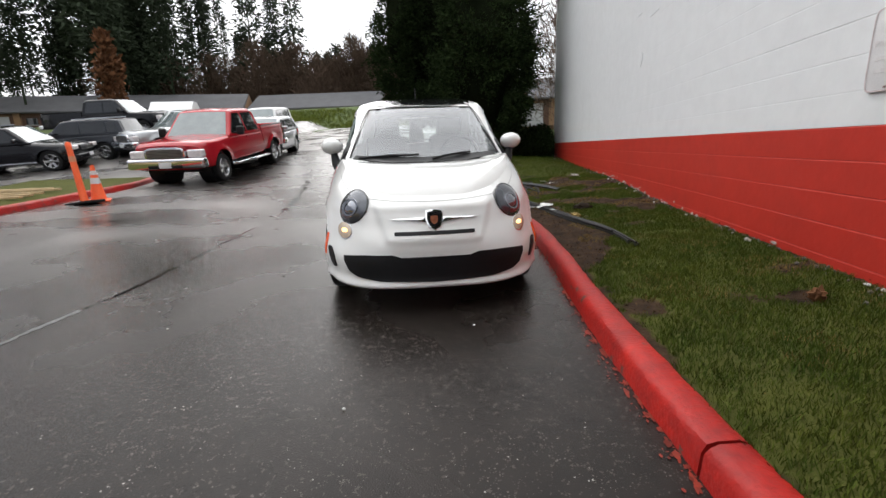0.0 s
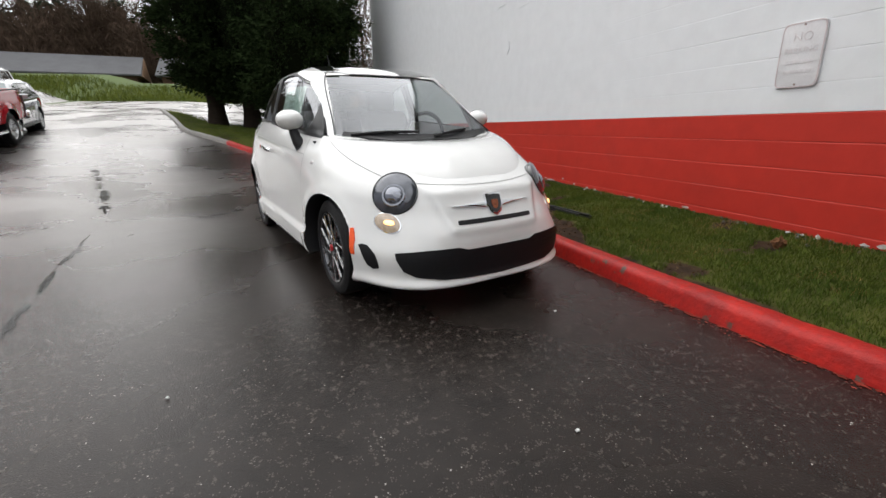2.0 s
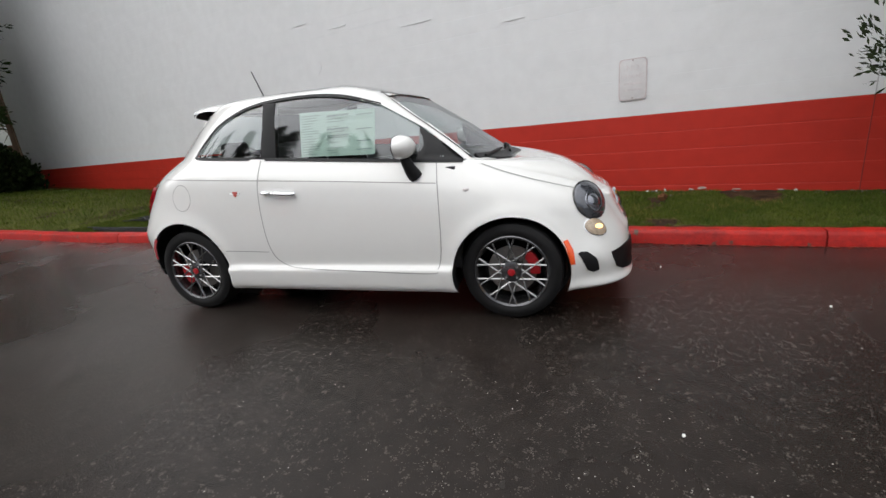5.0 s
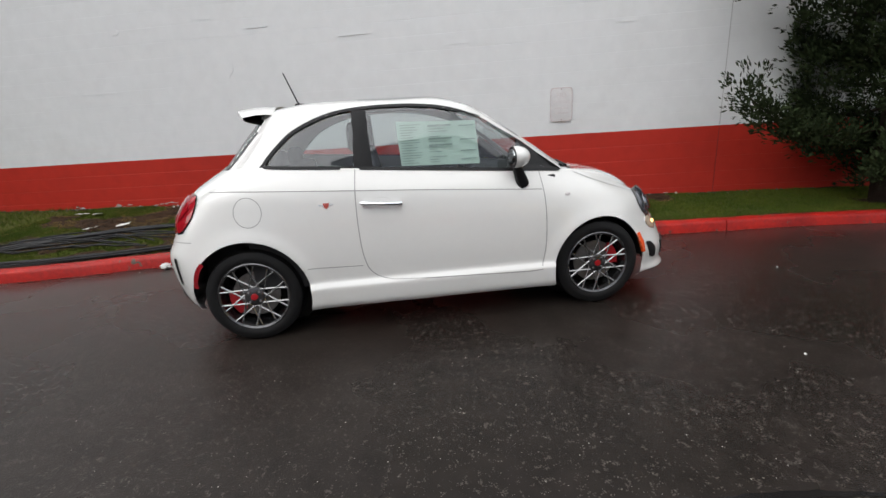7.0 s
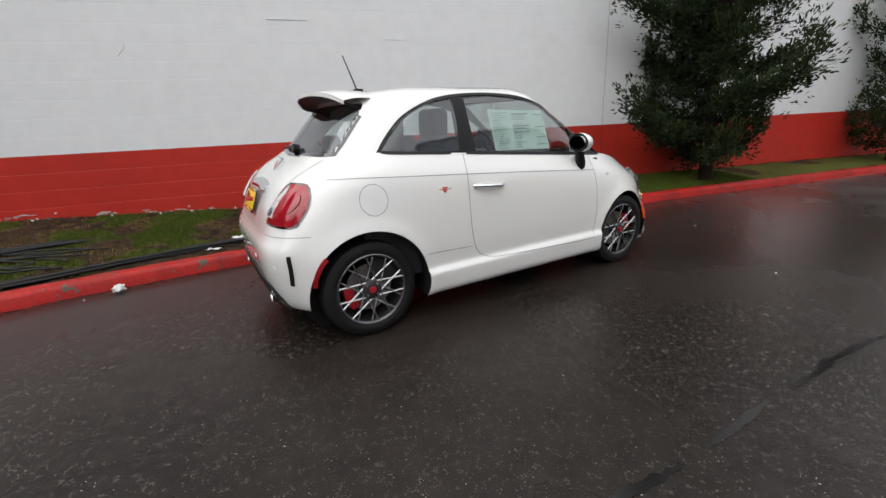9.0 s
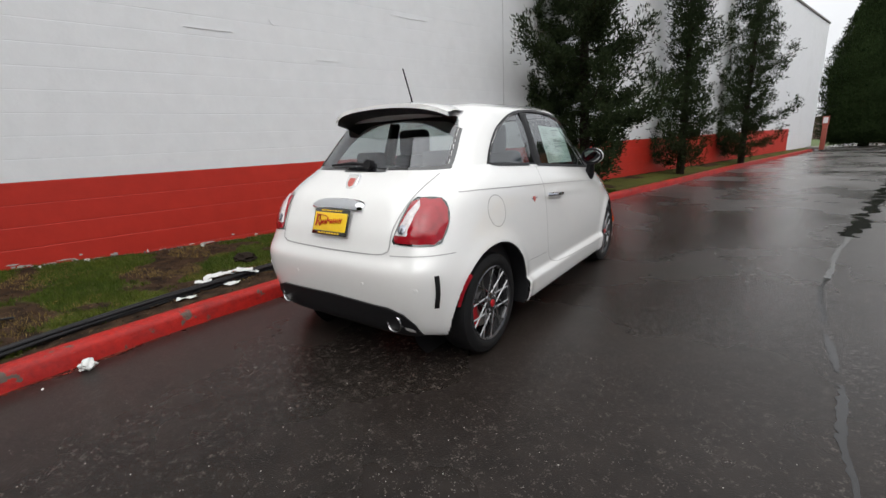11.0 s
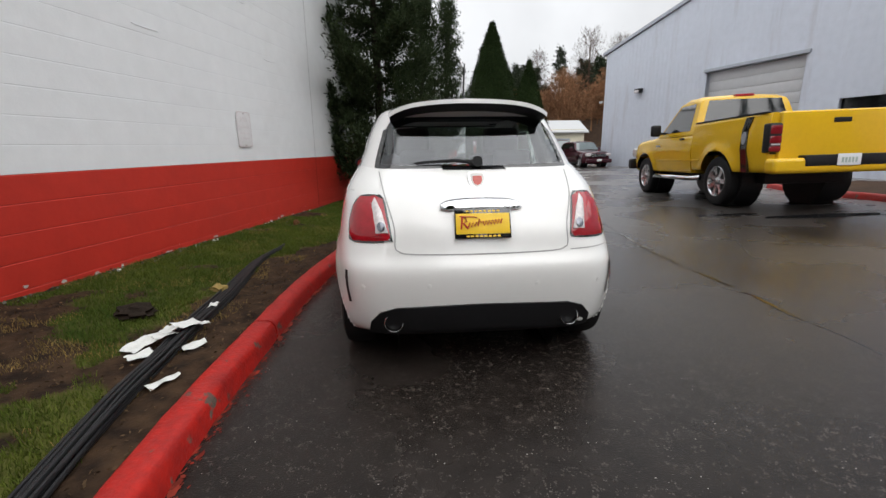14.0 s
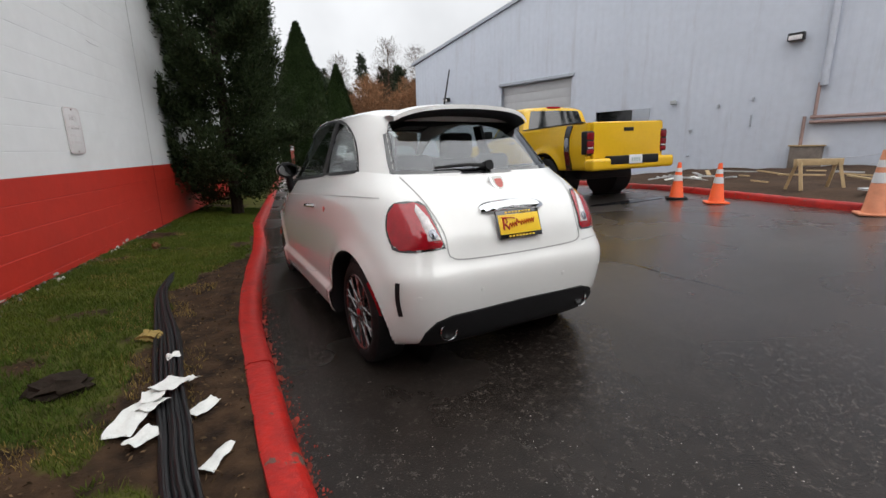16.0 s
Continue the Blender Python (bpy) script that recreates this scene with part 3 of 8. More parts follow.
def shell_bm(grid):
    """Both halves of a half shell as one bmesh."""
    rows, cols, _ = grid.shape
    bm = bmesh.new()
    ids = {}
    for side in (1, -1):
        for r in range(rows):
            for c in range(cols):
                x, y, z = grid[r, c]
                if side < 0 and c in (0, cols - 1):
                    ids[side, r, c] = ids[1, r, c]
                else:
                    ids[side, r, c] = bm.verts.new((side * x if c not in (0, cols - 1) else 0.0, y, z))
    for side in (1, -1):
        for r in range(rows - 1):
            for c in range(cols - 1):
                q = [ids[side, r, c], ids[side, r, c + 1], ids[side, r + 1, c + 1], ids[side, r + 1, c]]
                q = list(dict.fromkeys(q))
                if len(q) > 2:
                    try:
                        bm.faces.new(q if side > 0 else q[::-1])
                    except ValueError:
                        pass
    return bm


def inside(poly, p):
    hit, n = False, len(poly)
    for i in range(n):
        (x0, y0), (x1, y1) = poly[i], poly[i - 1]
        if (y0 > p[1]) != (y1 > p[1]) and p[0] < (x1 - x0) * (p[1] - y0) / (y1 - y0) + x0:
            hit = not hit
    return hit


def nearest_on(poly, p):
    best = None
    for i in range(len(poly)):
        a, b = np.array(poly[i - 1]), np.array(poly[i])
        t = np.clip(np.dot(np.array(p) - a, b - a) / max(np.dot(b - a, b - a), 1e-9), 0, 1)
        q = a + t * (b - a)
        d = np.hypot(*(q - p))
        if best is None or d < best[0]:
            best = (d, q)
    return best[1]


def cut(bm, poly, axes, where, keep_inside=False):
    """Cuts an outline (in two axes) out of a fine shell, or keeps only what lies in it; the edge is drawn onto the outline."""
    i, j = axes
    flags = {v: where(v.co) and inside(poly, (v.co[i], v.co[j])) for v in bm.verts}
    drop = lambda v: flags[v] != keep_inside  # noqa: E731
    bmesh.ops.delete(bm, geom=[f for f in bm.faces if all(drop(v) for v in f.verts)], context="FACES")
    for v in bm.verts:
        if v.is_valid and drop(v) and where(v.co):
            q = nearest_on(poly, (v.co[i], v.co[j]))
            v.co[i], v.co[j] = q
    return bm


from mathutils.bvhtree import BVHTree


class Skin:
    """The finished outer surface, onto which lamps, seams and badges are laid."""

    def __init__(self, *bms):
        verts, faces = [], []
        for bm in bms:
            bm.verts.ensure_lookup_table()
            bm.verts.index_update()
            base = len(verts)
            verts += [v.co.copy() for v in bm.verts]
            faces += [[base + v.index for v in f.verts] for f in bm.faces]
        self.tree = BVHTree.FromPolygons(verts, faces)

    def at(self, side, a, b):
        """A point and outward normal: side +x 'L', -x 'R' takes (y, z); front 'F', back 'B' takes (x, z); top 'T' takes (x, y)."""
        o, d = {"L": ((3, a, b), (-1, 0, 0)), "R": ((-3, a, b), (1, 0, 0)), "F": ((a, -5, b), (0, 1, 0)), "B": ((a, 5, b), (0, -1, 0)), "T": ((a, b, 4), (0, 0, -1))}[side]
        p, n, _, _ = self.tree.ray_cast(Vector(o), Vector(d))
        if p is None:
            p, n, _, _ = self.tree.find_nearest(Vector(o) + Vector(d) * (2.2 if side in "LR" else 3.2))
        if n.dot(Vector(d)) > 0:
            n = -n
        return p, n

    def patch(self, side, poly, off=0.004, dome=0.0, rings=6, deep=0.012):
        """A laid-on piece with an outline, a domed face and a rim that goes into the skin."""
        bm = bmesh.new()
        c = np.mean(poly, axis=0)
        loops = []
        for k in range(rings, 0, -1):
            s = k / rings
            loop = []
            for q in poly:
                a, b = c + (np.array(q) - c) * s
                p, n = self.at(side, a, b)
                loop.append(bm.verts.new(p + n * (off + dome * (1 - s * s))))
            loops.append(loop)
        rim = []
        for q in poly:
            p, n = self.at(side, *q)
            rim.append(bm.verts.new(p - n * deep))
        loops.insert(0, rim)
        p, n = self.at(side, *c)
        mid = bm.verts.new(p + n * (off + dome))
        m = len(poly)
        for l0, l1 in zip(loops, loops[1:]):
            for i in range(m):
                bm.faces.new((l0[i], l0[(i + 1) % m], l1[(i + 1) % m], l1[i]))
        for i in range(m):
            bm.faces.new((loops[-1][i], loops[-1][(i + 1) % m], mid))
        bmesh.ops.recalc_face_normals(bm, faces=bm.faces)
        return bm

    def line(self, side, pts, width=0.006, off=0.0018, step=0.02, bm=None):
        """A narrow strip along a line on the skin."""
        bm = bm or bmesh.new()
        s = spline(pts, step) if len(pts) > 2 else np.linspace(pts[0], pts[1], max(2, int(np.hypot(*(np.array(pts[1]) - pts[0])) / step)))
        hits = [self.at(side, *q) for q in s]
        prev = None
        for i, (p, n) in enumerate(hits):
            t = hits[min(i + 1, len(hits) - 1)][0] - hits[max(i - 1, 0)][0]
            w = n.cross(t).normalized() * width / 2
            pair = (bm.verts.new(p + n * off + w), bm.verts.new(p + n * off - w))
            if prev:
                bm.faces.new((prev[0], prev[1], pair[1], pair[0]))
            prev = pair
        return bm


def ring_poly(cx, cy, rx, ry, n=24, power=2.0, turn=0.0):
    out = []
    for k in range(n):
        a = 2 * math.pi * k / n
        c, s = math.cos(a), math.sin(a)
        x, y = rx * math.copysign(abs(c) ** (2 / power), c), ry * math.copysign(abs(s) ** (2 / power), s)
        out.append((cx + x * math.cos(turn) - y * math.sin(turn), cy + x * math.sin(turn) + y * math.cos(turn)))
    return out


def dense(poly, step=0.03):
    out = []
    for a, b in zip(poly, poly[1:] + poly[:1]):
        n = max(1, int(math.hypot(b[0] - a[0], b[1] - a[1]) / step))
        out += [(a[0] + (b[0] - a[0]) * k / n, a[1] + (b[1] - a[1]) * k / n) for k in range(n)]
    return out


def mirror_poly(poly):
    return [(-a, b) for a, b in poly][::-1]


def wheel(parent, at, side, radius=0.298, width=0.20, rim_r=0.218, spokes=10, rim_mat=None, mesh_style=True, detail=True, cap="red_part"):
    """A road wheel; its axle lies along x, its face towards side."""
    x, y, z = at
    w = width / 2
    hub = new("wheel")
    hub.parent = parent
    hub.matrix_basis = Matrix.Translation(at) @ (Matrix.Rotation(math.pi, 4, "Z") if side < 0 else Matrix.Identity(4))
    t = [(-w * 0.8, rim_r - 0.005), (-w, rim_r + 0.01), (-w, radius - 0.035), (-w * 0.86, radius - 0.008), (-w * 0.6, radius), (w * 0.6, radius), (w * 0.86, radius - 0.008), (w * 1.0, radius - 0.035), (w * 1.02, rim_r + 0.025), (w * 0.95, rim_r + 0.005), (w * 0.8, rim_r - 0.005)]
    part("tyre", lathe(t, 48 if detail else 28), M["rubber"], hub)
    rm = M[rim_mat or "rim"]
    part("rim", lathe([(w * 0.93, rim_r + 0.006), (w * 0.98, rim_r - 0.002), (w * 0.9, rim_r - 0.014), (w * 0.3, rim_r - 0.03), (-w * 0.8, rim_r - 0.03), (-w * 0.9, rim_r + 0.004)], 48 if detail else 28), rm, hub)
    sp = bmesh.new()
    if mesh_style:
        for k in range(spokes):
            a = 2 * math.pi * k / spokes
            for lean in (-0.42, 0.42):
                r0, r1 = 0.058, rim_r - 0.008
                p0 = Vector((w * 0.82, r0 * math.cos(a - lean * 0.7), r0 * math.sin(a - lean * 0.7)))
                p1 = Vector((w * 0.90, r1 * math.cos(a + lean), r1 * math.sin(a + lean)))
                tube([p0, p1], 0.0058, 4, bm=sp)
    else:
        for k in range(spokes):
            a = 2 * math.pi * k / spokes
            r1 = rim_r - 0.01
            wd = 2 * math.pi * r1 / spokes
            poly = [(0.04, -wd * 0.16), (r1, -wd * 0.17), (r1, wd * 0.17), (0.04, wd * 0.16)]
            vs = [sp.verts.new((w * 0.75 + (0.03 if rr > 0.1 else 0.0), rr * math.cos(a) - tt * math.sin(a), rr * math.sin(a) + tt * math.cos(a))) for rr, tt in poly]
            vb = [sp.verts.new((v.co.x - 0.03, v.co.y, v.co.z)) for v in vs]
            sp.faces.new(vs)
            for i in range(4):
                sp.faces.new((vs[i], vb[i], vb[(i + 1) % 4], vs[(i + 1) % 4]))
    bmesh.ops.recalc_face_normals(sp, faces=sp.faces)
    part("spoke_star", sp, M["spoke"] if mesh_style else rm, hub, smooth=False)
    part("hub_boss", lathe([(w * 0.2, 0.07), (w * 0.86, 0.062), (w * 0.92, 0.05), (w * 0.93, 0.0)], 24), rm, hub)
    if detail:
        part("centre_cap", lathe([(w * 0.9, 0.022), (w * 1.0, 0.021), (w * 1.02, 0.015), (w * 1.025, 0.0)], 20), M[cap], hub, "red centre cap")
        part("brake_disc", lathe([(w * 0.3, 0.05), (w * 0.3, 0.145), (w * 0.15, 0.145), (w * 0.15, 0.05)], 40), M["disc"], hub)
        for k in range(4):
            a = math.pi / 4 + k * math.pi / 2
            part("wheel_bolt", rod((w * 0.85, 0.046 * math.cos(a), 0.046 * math.sin(a)), (w * 0.97, 0.046 * math.cos(a), 0.046 * math.sin(a)), 0.008, 8), M["chrome"], hub)
        cal = bmesh.new()
        sgn = -1 if y < 0 else 1
        a0 = (math.pi if sgn * side < 0 else 0.0) + 0.35
        for k in range(4):
            a = a0 - 0.35 + k * 0.23
            box((0.05, 0.045, 0.06), (w * 0.28, 0.135 * math.cos(a), 0.135 * math.sin(a)), 0.008, bm=cal, turn=Matrix.Rotation(a + math.pi / 2, 4, "X"))
        part("brake_caliper", cal, M["red_part"], hub, "red brake caliper")
    else:
        part("backing", lathe([(0.0, rim_r - 0.02), (0.01, 0.0)], 24), M["black_plastic"], hub)
    return hub


CAR_POSE = pose(0, 0, 0, 0.45, 0, 13.2)
DLO = [(-0.905, 0.953), (-0.65, 1.155), (-0.38, 1.318), (-0.15, 1.385), (0.09, 1.413), (0.39, 1.408), (0.60, 1.372), (0.79, 1.292), (0.90, 1.205), (0.99, 1.105), (0.965, 1.086), (0.44, 1.052), (-0.40, 0.990)]
SCREEN = [(-0.60, 0.962), (-0.455, 1.372), (-0.25, 1.385), (0.25, 1.385), (0.455, 1.372), (0.60, 0.962), (0.35, 0.935), (0, 0.928), (-0.35, 0.935)]
HATCH_GLASS = [(-0.545, 1.10), (-0.50, 1.30), (-0.46, 1.372), (0.46, 1.372), (0.50, 1.30), (0.545, 1.10), (0.50, 1.082), (0, 1.074), (-0.50, 1.082)]

LOWER = [
    # F, R, W, n front, n rear, z front, z side, slope, z rear, straight flank
    (1.815, 1.585, 0.762, 3.3, 6.0, 0.150, 0.185, 0.0, 0.205, 0.75),
    (1.880, 1.640, 0.784, 3.4, 6.2, 0.178, 0.215, 0.0, 0.235, 0.75),
    (1.866, 1.668, 0.794, 3.3, 6.6, 0.235, 0.275, 0.0, 0.30, 0.7),
    (1.862, 1.696, 0.804, 3.3, 6.9, 0.34, 0.395, 0.0, 0.43, 0.7),
    (1.852, 1.704, 0.811, 2.9, 6.9, 0.445, 0.51, 0.0, 0.57, 0.6),
    (1.795, 1.668, 0.809, 2.9, 6.6, 0.545, 0.645, 0.01, 0.66, 0.5),
    (1.757, 1.620, 0.799, 3.1, 5.6, 0.620, 0.775, 0.04, 0.80, 0.3),
    (1.725, 1.520, 0.776, 3.2, 5.2, 0.682, 0.895, 0.06, 0.95, 0.0),
    (1.655, 1.335, 0.712, 2.9, 5.0, 0.728, 1.022, 0.068, 1.075, 0.0),
]
CABIN = [
    (1.100, 1.330, 0.708, 4.7, 5.0, 0.915, 1.020, 0.068, 1.072),
    (0.905, 1.248, 0.682, 4.4, 4.7, 1.045, 1.120, 0.06, 1.170),
    (0.668, 1.160, 0.642, 4.4, 4.4, 1.215, 1.257, 0.04, 1.280),
    (0.420, 1.075, 0.588, 4.4, 4.2, 1.368, 1.392, 0.01, 1.380),
    (0.310, 1.035, 0.535, 4.5, 4.0, 1.418, 1.438, 0.005, 1.422),
    (0.190, 0.900, 0.400, 4.0, 4.0, 1.456, 1.470, 0.0, 1.455),
    (0.080, 0.620, 0.200, 3.0, 3.0, 1.477, 1.487, 0.0, 1.478),
    (0.010, 0.020, 0.004, 2.0, 2.0, 1.490, 1.490, 0.0, 1.490),
]


def hatchback():
    car = thing("car", "small white three-door hatchback parked by the red kerb", "car", m=CAR_POSE)
    white = M["car_white"]
    low = loft(LOWER, 260, 64)
    # swell round the wheel arches and along the sill
    for yc, r in ((-1.15, 0.338), (1.15, 0.366)):
        d = np.hypot(low[..., 1] - yc, low[..., 2] - 0.298)
        rim_ = np.exp(-(((d - r) / 0.055) ** 2)) * (low[..., 0] > 0.5)
        low[..., 0] += 0.015 * rim_
    sill = smooth01(0.362, 0.330, low[..., 2]) * smooth01(0.95, 0.75, np.abs(low[..., 1]))
    low[..., 0] += 0.034 * sill
    # raised middle of the nose, with a slanting edge towards the lamps
    edge_x = 0.355 - 0.35 * (0.62 - low[..., 2])
    nose_ = smooth01(0.022, -0.022, low[..., 0] - edge_x) * smooth01(0.430, 0.485, low[..., 2]) * smooth01(0.715, 0.66, low[..., 2]) * (low[..., 1] < -1.4)
    low[..., 1] -= 0.016 * nose_
    lower = shell_bm(low)
    whole = shell_bm(low)
    for yc, r in ((-1.15, 0.338), (1.15, 0.366)):
        circle = [(yc + r * math.cos(a), 0.298 + r * math.sin(a)) for a in np.linspace(0, 2 * math.pi, 72)[:-1]]
        cut(lower, circle, (1, 2), lambda p: abs(p.x) > 0.5)
    # bonnet
    hood = bmesh.new()
    q = np.linspace(-1, 1, 61)
    rows = []
    x = 0.668 * q
    brow = low[-1][low[-1][:, 1] < -0.9]
    yf, zf = np.interp(np.abs(x), brow[:, 0], brow[:, 1]), np.interp(np.abs(x), brow[:, 0], brow[:, 2])
    for t in np.linspace(0, 1, 24):
        yb, zb = -1.075 + 0.19 * q**2, 0.918 + 0.044 * q**2
        y = yf + (yb - yf) * t
        z = zf + (zb - zf) * t + 0.078 * np.sin(math.pi * t**0.8) * (1 - np.abs(q) ** 3)
        rows.append([hood.verts.new(p) for p in zip(x, y, z)])
    for r0, r1 in zip(rows, rows[1:]):
        for i in range(60):
            hood.faces.new((r0[i], r0[i + 1], r1[i + 1], r1[i]))
    cabin_grid = loft(CABIN, 220, 64)
    cabin = shell_bm(cabin_grid)
    skin = Skin(whole, hood, cabin)
    whole.free()
    # glass sheets, cut from the same surface
    smoothside = dense(DLO, 0.02)
    for sgn, name in ((1, "side_window"), (-1, "side_window")):
        pane = shell_bm(cabin_grid)
        cut(pane, smoothside, (1, 2), lambda p, s=sgn: p.x * s > 0.3, keep_inside=True)
        bmesh.ops.delete(pane, geom=[f for f in pane.faces if f.calc_center_median().x * sgn < 0.3], context="FACES")
        for v in pane.verts:
            v.co.x -= sgn * 0.006
        ob = part(name, pane, M["glass"], car)
        ob.visible_shadow = False
    for poly, name, front in ((SCREEN, "windscreen", True), (HATCH_GLASS, "rear_window", False)):
        pane = shell_bm(cabin_grid)
        test = (lambda p: p.y < -0.2) if front else (lambda p: p.y > 0.8)
        cut(pane, dense(poly, 0.03), (0, 2), test, keep_inside=True)
        bmesh.ops.delete(pane, geom=[f for f in pane.faces if not test(f.calc_center_median())], context="FACES")
        for v in pane.verts:
            v.co.y += 0.004 if front else -0.004
        part(name, pane, M["glass"], car).visible_shadow = False
    for sgn in (1, -1):
        cut(cabin, smoothside, (1, 2), lambda p, s=sgn: p.x * s > 0.3)
    cut(cabin, dense(SCREEN, 0.03), (0, 2), lambda p: p.y < -0.2)
    cut(cabin, dense(HATCH_GLASS, 0.03), (0, 2), lambda p: p.y > 0.8)
    part("body", lower, white, car, angle=50)
    part("bonnet", hood, white, car, angle=60)
    part("roof", cabin, white, car, angle=50)
    # black rubber round the side glass, centre pillar, screen edges
    for side in "LR":
        part("window_seal", skin.line(side, DLO[2:] + DLO[:1], 0.022, 0.003), M["black_plastic"], car)
        part("door_pillar", skin.patch(side, [(0.45, 1.058), (0.335, 1.05), (0.35, 1.395), (0.44, 1.395)], 0.004, 0, 5, 0.03), M["black_plastic"], car)
        part("window_corner", skin.patch(side, [(-0.90, 0.957), (-0.62, 0.978), (-0.62, 1.165), (-0.765, 1.062)], 0.003, 0, 4, 0.02), M["black_plastic"], car)
    part("screen_edge", skin.line("F", SCREEN[:6], 0.010, 0.003), M["black_plastic"], car)
    part("screen_cowl", skin.patch("F", [(-0.565, 0.958), (-0.55, 0.982), (-0.3, 0.962), (0, 0.955), (0.3, 0.962), (0.55, 0.982), (0.565, 0.958), (0.3, 0.925), (0, 0.920), (-0.3, 0.925)], 0.004, 0, 4), M["black_plastic"], car)
    part("rear_screen_edge", skin.line("B", HATCH_GLASS[4:] + HATCH_GLASS[:2], 0.036, 0.003, 0.006), M["gloss_black"], car)
    # dark glass roof panel
    part("glass_roof", skin.patch("T", dense([(-0.47, -0.20), (-0.45, -0.345), (-0.25, -0.372), (0.25, -0.372), (0.45, -0.345), (0.47, -0.20), (0.47, 0.30), (0.44, 0.40), (-0.44, 0.40), (-0.47, 0.30)], 0.05), 0.0015, 0, 8), M["gloss_black"], car, "black glass roof panel")
    # seams
    for side in "LR":
        part("door_seam", skin.line(side, [(0.445, 1.045), (0.455, 0.90), (0.455, 0.70), (0.44, 0.52), (0.40, 0.41), (0.31, 0.355), (0.15, 0.34), (-0.3, 0.325), (-0.68, 0.315), (-0.725, 0.34), (-0.75, 0.45), (-0.757, 0.62), (-0.752, 0.80), (-0.735, 0.98)], 0.006, 0.001), M["seam"], car)
        # shade of the shoulder fold, drawn as a grey strip; the skin stays smooth
        part("crease_shade_line", skin.line(side, [(1.33, 0.963), (1.04, 0.955), (0.0, 0.896), (-0.74, 0.845)], 0.006, 0.001), M["seam"], car)
        part("sill_seam", skin.line(side, [(0.79, 0.462), (0.45, 0.452)], 0.005, 0.001), M["seam"], car)
        part("fuel_flap" if side == "R" else "quarter_plug", skin.line(side, ring_poly(1.10, 0.835, 0.083, 0.088) + ring_poly(1.10, 0.835, 0.083, 0.088)[:2], 0.004, 0.001), M["seam"], car) if side == "R" else None
        sx = 1 if side == "L" else -1
        handle = bmesh.new()
        pts = [(skin.at(side, y, 0.848 - 0.07 * (0.42 - y))[0] + Vector((sx * o, 0, 0))) for y, o in ((0.42, 0.006), (0.40, 0.022), (0.30, 0.027), (0.20, 0.022), (0.18, 0.006))]
        tube(pts, 0.013, 8, bm=handle)
        part("door_handle", handle, M["chrome"], car, "chrome door handle")
        part("handle_recess", skin.patch(side, ring_poly(0.30, 0.842, 0.065, 0.035), 0.001, -0.003, 4), white, car)
        badge = skin.patch(side, [(0.615, 0.862), (0.652, 0.862), (0.648, 0.838), (0.634, 0.826), (0.620, 0.838)], 0.003, 0.002, 3)
        part("side_badge", badge, M["badge_red"], car, "small red shield badge")
        part("badge_bolt", skin.line(side, [(0.59, 0.852), (0.63, 0.844), (0.68, 0.852)], 0.004, 0.003), M["chrome"], car)
        part("repeater_lamp", skin.patch(side, ring_poly(-0.915, 0.80, 0.018, 0.010, 12), 0.004, 0.003, 3), M["lens_clear"], car)
        # marker lamps and air slots
        part("front_marker", skin.patch(side, dense([(-1.466, 0.482), (-1.446, 0.478), (-1.472, 0.40), (-1.484, 0.345), (-1.508, 0.345), (-1.497, 0.42)], 0.02), 0.007, 0.002, 6), M["lens_amber"], car, "amber side marker")
        part("rear_reflector", skin.line(side, [(1.408, 0.546), (1.438, 0.513), (1.462, 0.470), (1.477, 0.425), (1.483, 0.385)], 0.028, 0.005), M["lens_red"], car, "red reflector")
        wedge = [(sx * a, b) for a, b in ((0.714, 0.398), (0.700, 0.406), (0.682, 0.402), (0.664, 0.362), (0.650, 0.285), (0.668, 0.276), (0.690, 0.296), (0.706, 0.345))]
        part("front_air_slot", skin.patch("F", dense(wedge, 0.015), 0.006, 0.001, 8), M["black_plastic"], car)
        # wheel housings
        for yc, r in ((-1.15, 0.338), (1.15, 0.366)):
            liner = bmesh.new()
            prev = None
            for a in (np.linspace(-0.02, math.pi + 0.30, 30) if yc > 0 else np.linspace(-0.30, math.pi - 0.02, 30)):
                oy, oz = yc + r * math.cos(a), 0.298 + r * math.sin(a)
                ox = min(0.83, abs(skin.at(side, oy, max(oz, 0.19))[0].x)) - 0.004
                p = [(sx * xx, yc + rr * math.cos(a), 0.298 + rr * math.sin(a)) for xx, rr in ((ox, r + 0.001), (ox - 0.014, r - 0.006), (min(0.70, ox - 0.03), r + 0.01), (0.45, r + 0.02))]
                row = [liner.verts.new(c) for c in p]
                if prev:
                    for i in range(3):
                        liner.faces.new((prev[i], prev[i + 1], row[i + 1], row[i]))
                prev = row
            part("wheel_arch_liner", liner, M["black_plastic"], car)
            back = bmesh.new()
            bmesh.ops.create_circle(back, cap_ends=True, segments=32, radius=r + 0.02, matrix=Matrix.Translation((sx * 0.46, yc, 0.298)) @ Matrix.Rotation(math.pi / 2, 4, "Y"))
            part("arch_back", back, M["black_plastic"], car, smooth=False)
            wheel(car, (sx * (0.662 if yc < 0 else 0.678), yc, 0.298), sx, width=0.19)
        # mirror
        m = bmesh.new()
        bmesh.ops.create_uvsphere(m, u_segments=24, v_segments=16, radius=1.0)
        for v in m.verts:
            v.co = Vector((v.co.x * 0.092, min(v.co.y, 0.30) * 0.088, v.co.z * 0.068))
        bmesh.ops.translate(m, vec=(sx * 0.785, -0.56, 1.062), verts=m.verts)
        mir = part("wing_mirror", m, white, car, "white door mirror")
